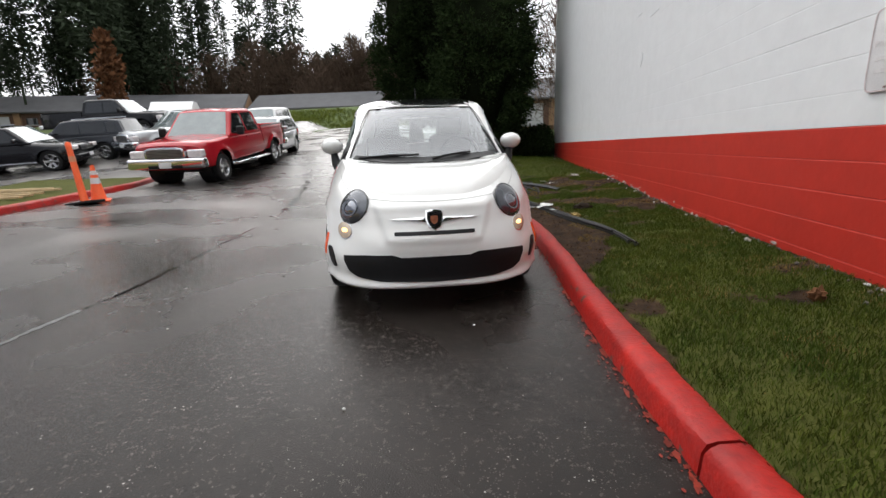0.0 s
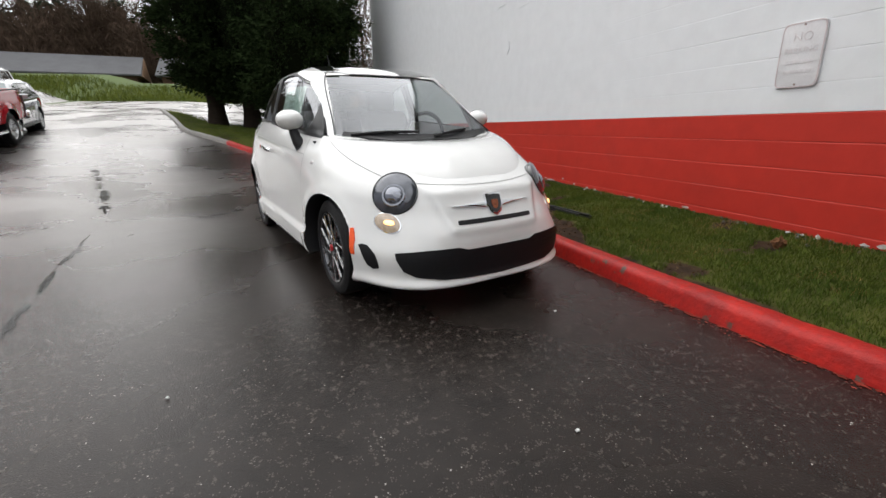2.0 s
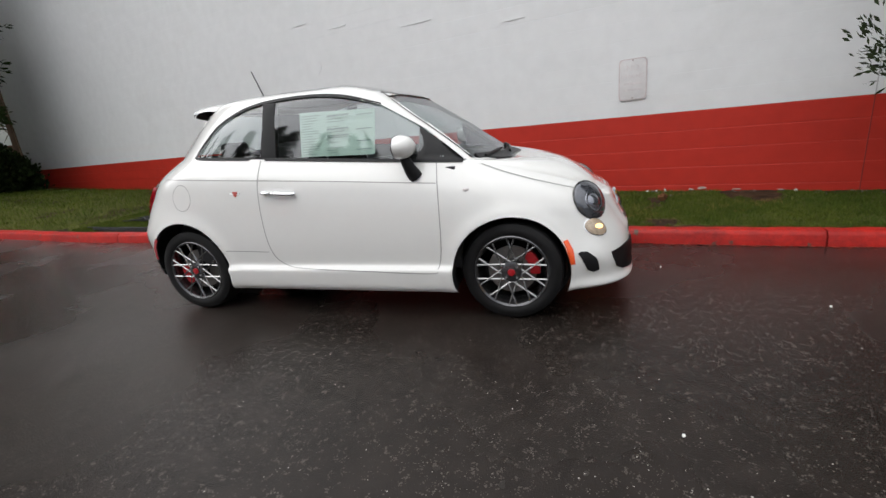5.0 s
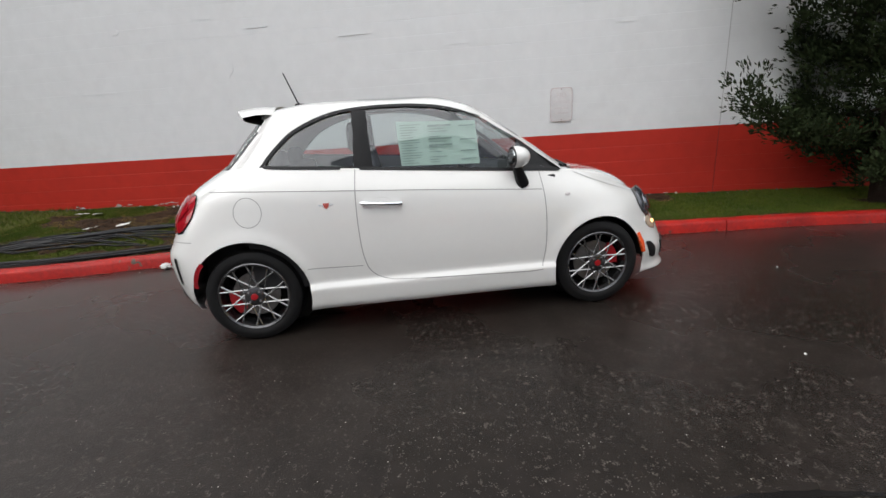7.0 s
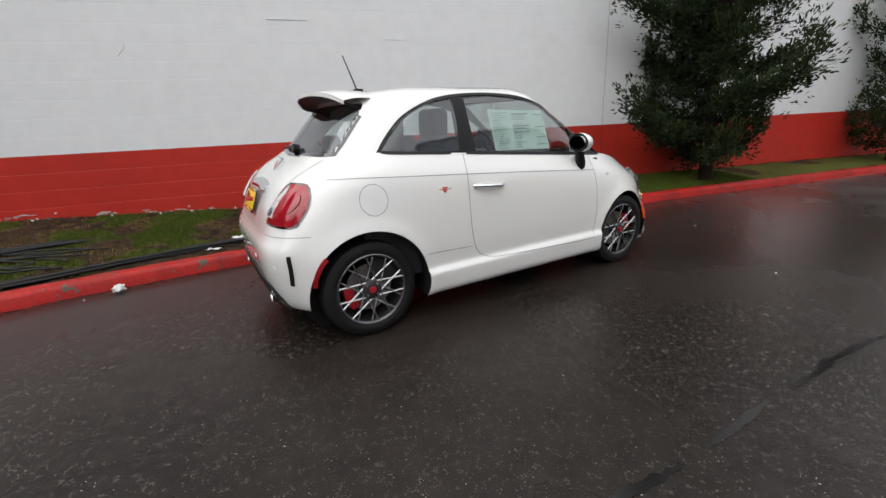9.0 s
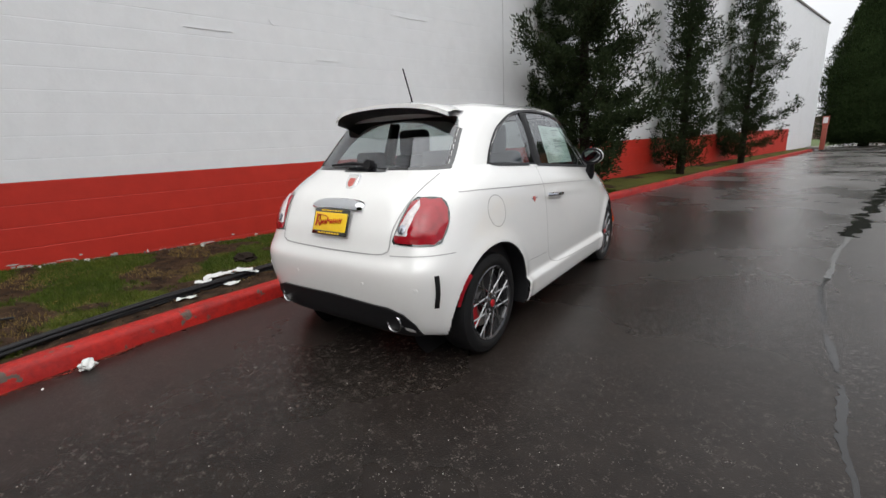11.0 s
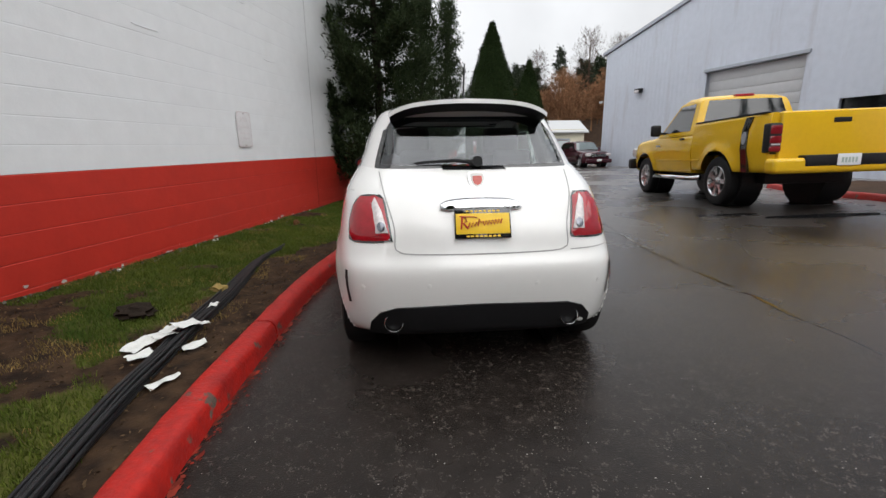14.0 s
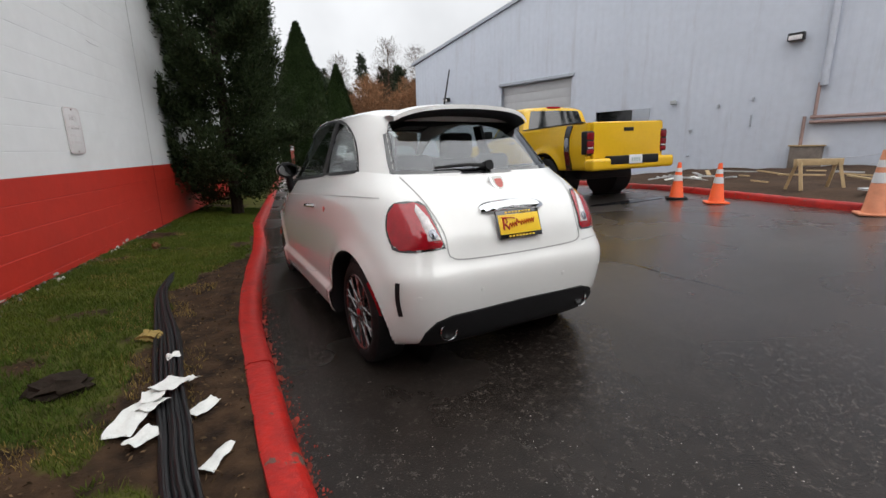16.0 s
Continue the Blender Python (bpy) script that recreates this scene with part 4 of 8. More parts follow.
        part("mirror_bezel", lathe([(0, 0.0), (0, 0.107), (-0.005, 0.113)], 24, "y", at=(0, 0, 0)), M["black_plastic"], mir, "black plastic mirror surround").matrix_basis = Matrix.Translation((sx * 0.785, -0.5315, 1.062)) @ Matrix.Diagonal((0.81, 1, 0.60, 1))
        part("mirror_glass", lathe([(0, 0.0), (0.001, 0.09), (-0.01, 0.1)], 24, "y", at=(0, 0, 0)), M["mirror"], mir).matrix_basis = Matrix.Translation((sx * 0.785, -0.5275, 1.062)) @ Matrix.Rotation(radians(-3), 4, "X") @ Matrix.Diagonal((0.80, 1, 0.54, 1))
        part("mirror_stalk", tube([(sx * 0.775, -0.565, 1.02), (sx * 0.765, -0.58, 0.97), (sx * 0.755, -0.60, 0.92), (sx * 0.735, -0.615, 0.885)], 0.028, 10, r_end=0.045), M["black_plastic"], mir, "black mirror stalk")
    # front: lamps, grille, badge
    for sgn in (1, -1):
        flip = (lambda p: p) if sgn > 0 else mirror_poly
        aim = Vector((sgn * 0.60, -0.68, 0.42)).normalized()
        seat_ = Matrix.Translation(skin.at("F", sgn * 0.520, 0.672)[0] - aim * 0.012) @ aim.to_track_quat("Z", "Y").to_matrix().to_4x4() @ Matrix.Diagonal((1.20, 1.14, 1.0, 1.0))
        lamp = part("headlamp", lathe([(-0.06, 0.080), (-0.03, 0.098), (0.0, 0.105), (0.006, 0.106), (0.008, 0.102)], 44, "z"), M["gloss_black"], car, "round dark projector headlamp")
        lamp.matrix_basis = seat_
        part("lamp_ring", lathe([(0.002, 0.106), (0.008, 0.105), (0.010, 0.101), (0.006, 0.097)], 44, "z"), M["gloss_black"], lamp)
        part("headlamp_lens", lathe([(0.006, 0.101), (0.018, 0.088), (0.028, 0.06), (0.033, 0.03), (0.034, 0.0)], 44, "z"), M["lamp_dark"], lamp)
        part("lamp_bezel", lathe([(0.026, 0.056), (0.034, 0.052), (0.034, 0.044)], 32, "z", at=(0, -0.014, 0)), M["lamp_silver"], lamp)
        part("projector", lathe([(0.031, 0.042), (0.040, 0.030), (0.044, 0.012), (0.045, 0.0)], 28, "z", at=(0, -0.014, 0)), M["lamp_silver"], lamp)
        part("indicator_rim", skin.patch("F", flip(ring_poly(0.580, 0.520, 0.052, 0.052, 24)), 0.003, 0.004, 4), M["chrome"], car)
        part("indicator", skin.patch("F", flip(ring_poly(0.580, 0.520, 0.048, 0.048, 24)), 0.007, 0.008, 5), M["lens_amber_clear"], car, "lit round indicator lamp")
        part("bulb", skin.patch("F", flip(ring_poly(0.572, 0.520, 0.020, 0.013, 14)), 0.016, 0.004, 3), M["indicator"], car)
        part("whisker", skin.patch("F", flip([(0.045, 0.602), (0.13, 0.600), (0.27, 0.594), (0.13, 0.582), (0.045, 0.572)]), 0.010, 0.004, 3), M["chrome"], car, "tapered chrome trim")
    part("upper_slot", skin.patch("F", dense([(-0.25, 0.523), (0.25, 0.523), (0.255, 0.512), (0.25, 0.501), (-0.25, 0.501), (-0.255, 0.512)], 0.05), 0.003, 0.001, 3), M["black_plastic"], car)
    shield = [(1.28 * a, 0.587 + 1.22 * (b - 0.587)) for a, b in ((-0.042, 0.635), (0.0, 0.640), (0.042, 0.635), (0.043, 0.585), (0.030, 0.548), (0.0, 0.530), (-0.030, 0.548), (-0.043, 0.585))]
    inner = [(a * 0.82, 0.587 + (b - 0.587) * 0.82) for a, b in shield]

    def badge_plate(side, z, toward):
        """A shield on its own plane, nearly upright on the panel."""
        p_, n_ = skin.at(side, 0, z)
        flip_ = 1 if side == "F" else -1
        aim_ = Vector(toward).normalized()
        m_ = Matrix.Translation(p_ + n_ * 0.006) @ aim_.to_track_quat("Y", "Z").to_matrix().to_4x4()
        rim_ = part("front_badge" if side == "F" else "rear_badge", prism([(a, b - 0.587) for a, b in shield], -0.012, 0.010, "y", 0.003), M["chrome"], car, "chrome-edged shield badge")
        rim_.matrix_basis = m_ @ Matrix.Scale(1.0 if side == "F" else 0.86, 4)
        part("badge_field", prism([(a, b - 0.587) for a, b in inner], 0.009, 0.0125, "y"), M["gloss_black"] if side == "F" else M["paper"], rim_)
        part("badge_charge", prism([(a * (0.52 if side == "F" else 0.66), (b - 0.595) * (0.50 if side == "F" else 0.64)) for a, b in inner], 0.012, 0.0145, "y"), M["badge_gold"] if side == "F" else M["badge_red"], rim_)

    badge_plate("F", 0.588, (0, -0.93, 0.36))
    grille = [(-0.585, 0.372), (-0.45, 0.384), (-0.27, 0.386), (-0.245, 0.368), (0.245, 0.368), (0.27, 0.386), (0.45, 0.384), (0.585, 0.372), (0.585, 0.34), (0.555, 0.275), (0.50, 0.243), (0.36, 0.218), (0, 0.206), (-0.36, 0.218), (-0.50, 0.243), (-0.555, 0.275), (-0.585, 0.34)]
    gr = part("lower_grille", skin.patch("F", dense(grille, 0.04), 0.008, 0.002, 6), M["black_plastic"], car, "black honeycomb lower grille")
    bars = bmesh.new()
    for z in np.arange(0.245, 0.375, 0.022):
        half = 0.45 + 0.07 * (z - 0.21) / 0.17
        skin.line("F", [(-half, z), (0, z), (half, z)], 0.006, 0.011, 0.04, bm=bars)
    part("grille_mesh", bars, M["black_plastic"], gr)
    lip = bmesh.new()
    skin.line("F", [(-0.66, 0.172), (-0.55, 0.162), (-0.30, 0.156), (0, 0.154), (0.30, 0.156), (0.55, 0.162), (0.66, 0.172)], 0.022, 0.008, 0.03, bm=lip)
    part("front_lip", lip, M["black_plastic"], car)
    part("bonnet_seam", skin.line("F", [(-0.655, 0.93), (-0.645, 0.87), (-0.60, 0.80), (-0.50, 0.735), (-0.30, 0.706), (0, 0.695), (0.30, 0.706), (0.50, 0.735), (0.60, 0.80), (0.645, 0.87), (0.655, 0.93)], 0.006, 0.002), M["seam"], car)
    for a, b in (((0.35, 0.985), (0.05, 0.945)), ((-0.05, 0.975), (-0.52, 0.965))):
        wb = bmesh.new()
        p0, p1 = skin.at("F", *a)[0], skin.at("F", *b)[0]
        tube([p0 + Vector((0, -0.02, 0.0)), (p0 + p1) / 2 + Vector((0, -0.035, 0.008)), p1 + Vector((0, -0.02, 0.0))], 0.009, 8, bm=wb)
        part("wiper", wb, M["black_plastic"], car)
    # back
    for sgn in (1, -1):
        flip = (lambda p: p) if sgn > 0 else mirror_poly
        tail = [(0.507, 0.925), (0.548, 0.942), (0.630, 0.936), (0.668, 0.89), (0.688, 0.82), (0.688, 0.750), (0.666, 0.722), (0.484, 0.730), (0.470, 0.748)]
        t = part("tail_lamp", skin.patch("B", flip(dense(tail, 0.05)), 0.006, 0.016, 6), M["lens_red"], car, "red tail lamp")
        part("reverse_lens", skin.patch("B", flip([(0.480, 0.765), (0.540, 0.760), (0.553, 0.82), (0.560, 0.90), (0.545, 0.93), (0.512, 0.87)]), 0.018, 0.006, 4), M["lens_clear"], t)
        part("lamp_ring", skin.patch("B", flip(ring_poly(0.612, 0.84, 0.042, 0.060, 20)), 0.021, 0.004, 4), M["lens_red"], t)
        part("lamp_bulb", skin.patch("B", flip(ring_poly(0.512, 0.790, 0.020, 0.022, 16)), 0.025, 0.003, 3), M["lamp_silver"], t)
        part("lamp_edge", skin.line("B", flip(tail) + flip(tail)[:2], 0.014, 0.004), M["gloss_black"], t)
        part("rear_air_slot", skin.line("B", flip([(0.703, 0.575), (0.706, 0.53), (0.703, 0.47), (0.692, 0.40)]), 0.026, 0.004), M["black_plastic"], car)
        part("exhaust_tip", lathe([(1.48, 0.040), (1.672, 0.043), (1.677, 0.047), (1.672, 0.051), (1.48, 0.050)], 32, "y", at=(sgn * 0.468, 0, 0.300)), M["exhaust"], car, "chrome exhaust tip")
        # flat black disc set in the tip in place of its shaded bore
        part("bore_disc", lathe([(1.645, 0.0), (1.648, 0.042)], 24, "y", at=(sgn * 0.468, 0, 0.300)), M["black_plastic"], car)
        for sxx in (0.28, 0.62):
            part("parking_sensor", skin.patch("B", ring_poly(sgn * sxx, 0.50, 0.012, 0.012, 14), 0.0025, 0.001, 2), white, car)
    diff = [(-0.60, 0.232), (-0.585, 0.305), (-0.535, 0.362), (-0.45, 0.388), (0, 0.396), (0.45, 0.388), (0.535, 0.362), (0.585, 0.305), (0.60, 0.232), (0.45, 0.222), (0, 0.220), (-0.45, 0.222)]
    part("rear_diffuser", skin.patch("B", dense(diff, 0.05), 0.011, 0.001, 5), M["black_plastic"], car, "black rear valance")
    part("valance_lower", box((0.95, 0.10, 0.12), (0, 1.46, 0.25), 0.03), M["black_plastic"], car)
    part("hatch_seam", skin.line("B", [(-0.535, 1.06), (-0.50, 0.95), (-0.452, 0.80), (-0.448, 0.70), (-0.43, 0.678), (-0.36, 0.662), (0, 0.655), (0.36, 0.662), (0.43, 0.678), (0.448, 0.70), (0.452, 0.80), (0.50, 0.95), (0.535, 1.06)], 0.007, 0.0015), M["seam"], car)
    part("bumper_seam", skin.line("B", [(-0.74, 0.672), (-0.46, 0.665)], 0.005, 0.001), M["seam"], car)
    chrome = bmesh.new()
    rows_h = []
    for a in np.linspace(-0.212, 0.212, 17):
        p = skin.at("B", a, 0.898 - 0.25 * a * a)[0]
        e = 1 - 0.5 * (abs(a) / 0.212) ** 8
        rows_h.append([chrome.verts.new(p + Vector((0, dy * e, dz * e))) for dy, dz in ((-0.02, 0.034), (0.006, 0.031), (0.022, 0.020), (0.034, 0.002), (0.036, -0.014), (0.020, -0.024), (-0.02, -0.02))])
    for r0, r1 in zip(rows_h, rows_h[1:]):
        for i in range(6):
            chrome.faces.new((r0[i], r0[i + 1], r1[i + 1], r1[i]))
    chrome.faces.new(rows_h[0])
    chrome.faces.new(rows_h[-1][::-1])
    bmesh.ops.recalc_face_normals(chrome, faces=chrome.faces)
    part("hatch_handle", chrome, M["chrome"], car, "chrome tailgate handle")
    pl = part("number_plate", box((0.305, 0.012, 0.160), (0, 0, 0), 0.004), M["gloss_black"], car, "black-framed yellow dealer plate")
    p, n = skin.at("B", 0, 0.797)
    pl.matrix_basis = Matrix.Translation(p + n * 0.022) @ Matrix.Rotation(math.atan2(n.z, n.y) * 0.72, 4, "X") @ Matrix.Scale(0.95, 4)
    part("plate_face", box((0.290, 0.006, 0.112), (0, 0.005, 0), 0.002), M["plate_yellow"], pl)
    scrawl = bmesh.new()
    tube([(0.118, 0.0105, -0.030), (0.112, 0.0105, 0.034), (0.094, 0.0105, 0.036), (0.088, 0.0105, 0.012), (0.106, 0.0105, 0.002), (0.080, 0.0105, -0.028)], 0.0055, 6, bm=scrawl)
    wave = [(0.080 - 0.0088 * k, 0.0105, -0.012 + 0.0009 * k + (0.016 if k % 2 else -0.008) + (0.014 if k in (7, 8) else 0)) for k in range(22)]
    tube(wave, 0.0042, 6, bm=scrawl)
    tube([(0.125, 0.0105, 0.040), (0.05, 0.0105, 0.036), (0.03, 0.0105, 0.030)], 0.003, 6, bm=scrawl)
    part("plate_print", scrawl, M["plate_red"], pl)
    for z in (0.068, -0.068):
        for k in range(8):
            part("plate_bar", box((0.016, 0.002, 0.009), (-0.085 + k * 0.024, 0.0068, z)), M["plate_yellow"], pl)
    badge_plate("B", 1.006, (0, 0.80, 0.60))
    # tailgate spoiler with a dark underside
    sp_top, sp_low = bmesh.new(), bmesh.new()
    q = np.linspace(-1, 1, 33)
    rows_t, rows_l = [], []
    for t in np.linspace(0, 1, 9):
        x = q * (0.468 + 0.012 * t)
        y = 0.95 + 0.262 * t - 0.075 * q**4 * t - 0.02 * q * q
        z = 1.468 - 0.008 * t + 0.010 * np.sin(math.pi * t) - 0.035 * q**2 - 0.035 * q**6
        rows_t.append([sp_top.verts.new(p) for p in zip(x, y, z)])
        lowz = z - 0.012 - 0.075 * (1 - t) ** 0.8 - 0.010
        rows_l.append([sp_low.verts.new(p) for p in zip(x * 0.985, y - 0.004, lowz)])
    edge = [sp_top.verts.new(v.co + Vector((0, 0.003, -0.024))) for v in rows_t[-1]]
    rows_t.append(edge)
    for rows_, bm in ((rows_t, sp_top), (rows_l, sp_low)):
        for r0, r1 in zip(rows_, rows_[1:]):
            for i in range(len(q) - 1):
                bm.faces.new((r0[i], r0[i + 1], r1[i + 1], r1[i]))
        for v in bm.verts:
            pass
    sp = part("roof_spoiler", sp_top, white, car, "white tailgate spoiler")
    part("spoiler_underside", sp_low, M["black_plastic"], sp, "black spoiler underside")
    pivot = skin.at("B", -0.02, 1.105)[0]
    part("rear_wiper", tube([pivot + Vector((0.0, 0.02, 0)), skin.at("B", 0.12, 1.118)[0] + Vector((0, 0.03, 0)), skin.at("B", 0.33, 1.105)[0] + Vector((0, 0.016, 0))], 0.013, 8, r_end=0.007), M["black_plastic"], car)
    part("wiper_boss", tube([pivot, pivot + Vector((0, 0.04, 0.008))], 0.03, 12), M["black_plastic"], car)
    part("aerial", tube([(0, 0.83, 1.465), (0, 0.855, 1.50), (0, 0.93, 1.70)], 0.007, 8, r_end=0.004), M["black_plastic"], car, "black roof aerial")
    part("aerial_base", box((0.035, 0.07, 0.03), (0, 0.84, 1.474), 0.01), M["black_plastic"], car)
    # sticker in the near side window
    def on_glass(y, z, off):
        p, n = skin.at("R", y, z)
        return p + Vector((0.016 + off, 0, 0))
    st = bmesh.new()
    c = [st.verts.new(on_glass(*p, 0)) for p in ((0.17, 1.315), (-0.345, 1.300), (-0.35, 1.030), (0.155, 1.045))]
    st.faces.new(c)
    bmesh.ops.subdivide_edges(st, edges=st.edges, cuts=6, use_grid_fill=True)
    sticker = part("price_sticker", st, M["sticker"], car, "pale green price sheet in the window")
    lines = bmesh.new()
    def bar(y0, y1, z0, z1):
        vs = [lines.verts.new(on_glass(a, b, -0.003)) for a, b in ((y0, z1), (y1, z1), (y1, z0), (y0, z0))]
        lines.faces.new(vs)
    rs = np.random.RandomState(4)
    for k in range(16):
        z = 1.292 - k * 0.0155
        bar(0.145, 0.145 - rs.uniform(0.06, 0.13), z - 0.004, z)
        if k % 4:
            bar(-0.03, -0.03 - rs.uniform(0.05, 0.12), z - 0.004, z)
    for z in (1.285, 1.205, 1.165):
        bar(-0.03, -0.18, z - 0.011, z)
    for z in (1.275, 1.19, 1.12, 1.07):
        bar(-0.23, -0.33, z - 0.007, z)
    part("sticker_print", lines, M["ink"], sticker)
    # cabin: floor, dashboard, seats, wheel
    part("floor_pan", box((1.16, 2.9, 0.14), (0, -0.02, 0.25), 0.05), M["black_plastic"], car)
    part("engine_block", box((0.9, 0.6, 0.35), (0, -1.25, 0.45), 0.08), M["black_plastic"], car)
    part("cabin_side", box((0.04, 2.0, 0.62), (0.69, 0.15, 0.62), 0.01), M["interior"], car)
    part("cabin_side", box((0.04, 2.0, 0.62), (-0.69, 0.15, 0.62), 0.01), M["interior"], car)
    part("dashboard", box((1.28, 0.42, 0.34), (0, -0.74, 0.78), 0.09, 3), M["interior"], car)
    part("parcel_shelf", box((1.15, 0.42, 0.04), (0, 1.12, 1.0), 0.015), M["interior"], car)
    part("load_floor", box((1.1, 0.7, 0.4), (0, 1.15, 0.6), 0.05), M["interior"], car)
    part("headlining", box((0.95, 0.95, 0.02), (0, 0.35, 1.425), 0.008), M["interior"], car)
    for sgn in (1, -1):
        part("front_seat", box((0.48, 0.50, 0.18), (sgn * 0.34, 0.02, 0.56), 0.06, 3), M["seat"], car)
        part("seat_back", box((0.46, 0.15, 0.58), (0, 0, 0), 0.06, 3), M["seat"], car).matrix_basis = Matrix.Translation((sgn * 0.34, 0.34, 0.86)) @ Matrix.Rotation(radians(-14), 4, "X")
        part("headrest", box((0.27, 0.11, 0.20), (sgn * 0.34, 0.44, 1.235), 0.05, 3), M["seat"], car)
        part("rear_headrest", box((0.24, 0.09, 0.13), (sgn * 0.30, 0.98, 1.11), 0.04, 3), M["seat"], car)
    part("rear_bench", box((1.1, 0.16, 0.50), (0, 0.93, 0.82), 0.06, 3), M["seat"], car)
    sw = bmesh.new()
    ring = [(0.34 + 0.18 * math.cos(a), -0.42, 0.93 + 0.18 * math.sin(a)) for a in np.linspace(0, 2 * math.pi, 25)]
    tube([(x, y - 0.12 * (z - 0.93), z) for x, y, z in ring], 0.016, 8, bm=sw)
    rod((0.17, -0.42, 0.93), (0.51, -0.42, 0.93), 0.018, 8, bm=sw)
    part("steering_wheel", sw, M["interior"], car)
    return car


the_car = hatchback()


# ---- far side of the drive: kerb, dirt, lawn ----
M.update({
    "metal_wall": mat("pale_blue_metal_siding", (0.50, 0.53, 0.60), 0.5, var=0.06, scale=0.35, bump=0.08, bscale=6),
    "metal_trim": mat("grey_metal_trim", (0.34, 0.36, 0.40), 0.45, var=0.1, metal=0.3),
    "door_panel": mat("ribbed_door_grey", (0.46, 0.46, 0.47), 0.5, var=0.06),
    "rust": mat("rusty_pipe", (0.30, 0.20, 0.18), 0.7, var=0.3, scale=6, bump=0.4, bscale=60),
    "grey_pipe": mat("grey_conduit", (0.44, 0.46, 0.52), 0.5, var=0.12),
    "rust_red": mat("dull_red_post_paint", (0.26, 0.055, 0.035), 0.6, var=0.25, scale=5),
    "wood": mat("raw_lumber", (0.42, 0.30, 0.16), 0.75, var=0.25, scale=5, bump=0.4, bscale=60),
    "orange": mat("orange_cone_plastic", (0.85, 0.12, 0.03), 0.45, var=0.1),
    "faded_orange": mat("faded_cone_plastic", (0.62, 0.24, 0.13), 0.6, var=0.2, scale=8),
    "collar": mat("reflective_collar", (0.62, 0.62, 0.63), 0.35, var=0.08),
    "bark": mat("tree_bark", (0.022, 0.016, 0.012), 0.9, spec=0.1, var=0.35, scale=8, bump=1.0, bscale=30),
    "needles": mat("pine_needles", (0.026, 0.038, 0.015), 0.85, spec=0.12, var=0.3, scale=1.2, island=0.45),
    "cedar": mat("cedar_sprays", (0.017, 0.028, 0.009), 0.9, spec=0.06, var=0.3, scale=0.9, island=0.45),
    # darker than the sprays: the shade deep in the crown, put into colour
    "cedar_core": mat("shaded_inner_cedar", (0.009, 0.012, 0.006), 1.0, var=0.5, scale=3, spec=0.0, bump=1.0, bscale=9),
    "fir": mat("far_fir", (0.032, 0.042, 0.026), 0.9, spec=0.05, var=0.3, scale=0.2, island=0.35),
    "twigs": mat("bare_twigs", (0.080, 0.055, 0.040), 0.9, spec=0.05, var=0.25, scale=0.4, island=0.3),
    "brown_leaf": mat("dead_brown_leaves", (0.12, 0.055, 0.026), 0.85, spec=0.1, var=0.3, scale=1.0, island=0.35),
    "hill_brush": mat("rust_hill_brush", (0.20, 0.105, 0.058), 0.9, spec=0.03, var=0.3, scale=0.3, island=0.35),
    "blade": mat("grass_blades", (0.098, 0.116, 0.018), 0.8, spec=0.09, dark=(0.038, 0.072, 0.011), scale=1.3, island=0.35),
    "bank_blade": mat("rough_bank_grass", (0.13, 0.14, 0.025), 0.85, spec=0.05, dark=(0.06, 0.09, 0.015), scale=0.4, island=0.3),
    "litter": mat("mud_litter", (0.085, 0.055, 0.030), 0.85, spec=0.1, var=0.5, scale=6, island=0.6),
    "straw": mat("dry_straw", (0.22, 0.15, 0.040), 0.8, var=0.3, island=0.3),
    "brick": mat("brown_brick_row", (0.10, 0.052, 0.034), 0.85, var=0.2, scale=0.5),
    "roofing": mat("grey_roof_shingle", (0.085, 0.085, 0.09), 0.85, var=0.2, scale=0.8, bump=0.4, bscale=10),
    "white_trim": mat("white_garage_door", (0.38, 0.385, 0.39), 0.5, var=0.06),
    "cedar_board": mat("tan_cedar_board", (0.24, 0.14, 0.075), 0.75, var=0.15, scale=1),
    "cable": mat("black_cable", (0.010, 0.010, 0.011), 0.45, spec=0.3, var=0.25, scale=5),
    "cream": mat("cream_siding", (0.60, 0.56, 0.44), 0.6, var=0.06),
    "groove": mat("groove_water", (0.011, 0.010, 0.010), 0.15, var=0.2, spec=0.4),
    "gravel": mat("muddy_gravel", (0.13, 0.12, 0.11), 0.85, var=0.4, scale=20),
    "puddle": mat("standing_water", (0.012, 0.012, 0.013), 0.03, var=0.1, spec=0.6),
    # pale base stands for sky mirrored in the joint's water
    "pale_seam": mat("joint_sky_sheen", (0.10, 0.099, 0.096), 0.36, var=0.4, scale=9, spec=0.5),
})

streaks(M["metal_wall"], (0.40, 0.40, 0.44), 0.54, 0.74)
FAR_KERB = spline([(-7.6, -9.5), (-7.3, -6.5), (-7.12, -4.5), (-6.98, -2.0), (-6.95, -0.8), (-7.05, 1.07), (-7.6, 3.0), (-8.5, 5.2), (-9.6, 7.5)], 0.15)
kerb("kerb_far_side", FAR_KERB[::-1], [2.4, 5.5, 8.6, 11.7, 14.8], "red-painted kerb along the far edge of the drive")


def far_x(y):
    return np.interp(y, FAR_KERB[:, 1], FAR_KERB[:, 0])


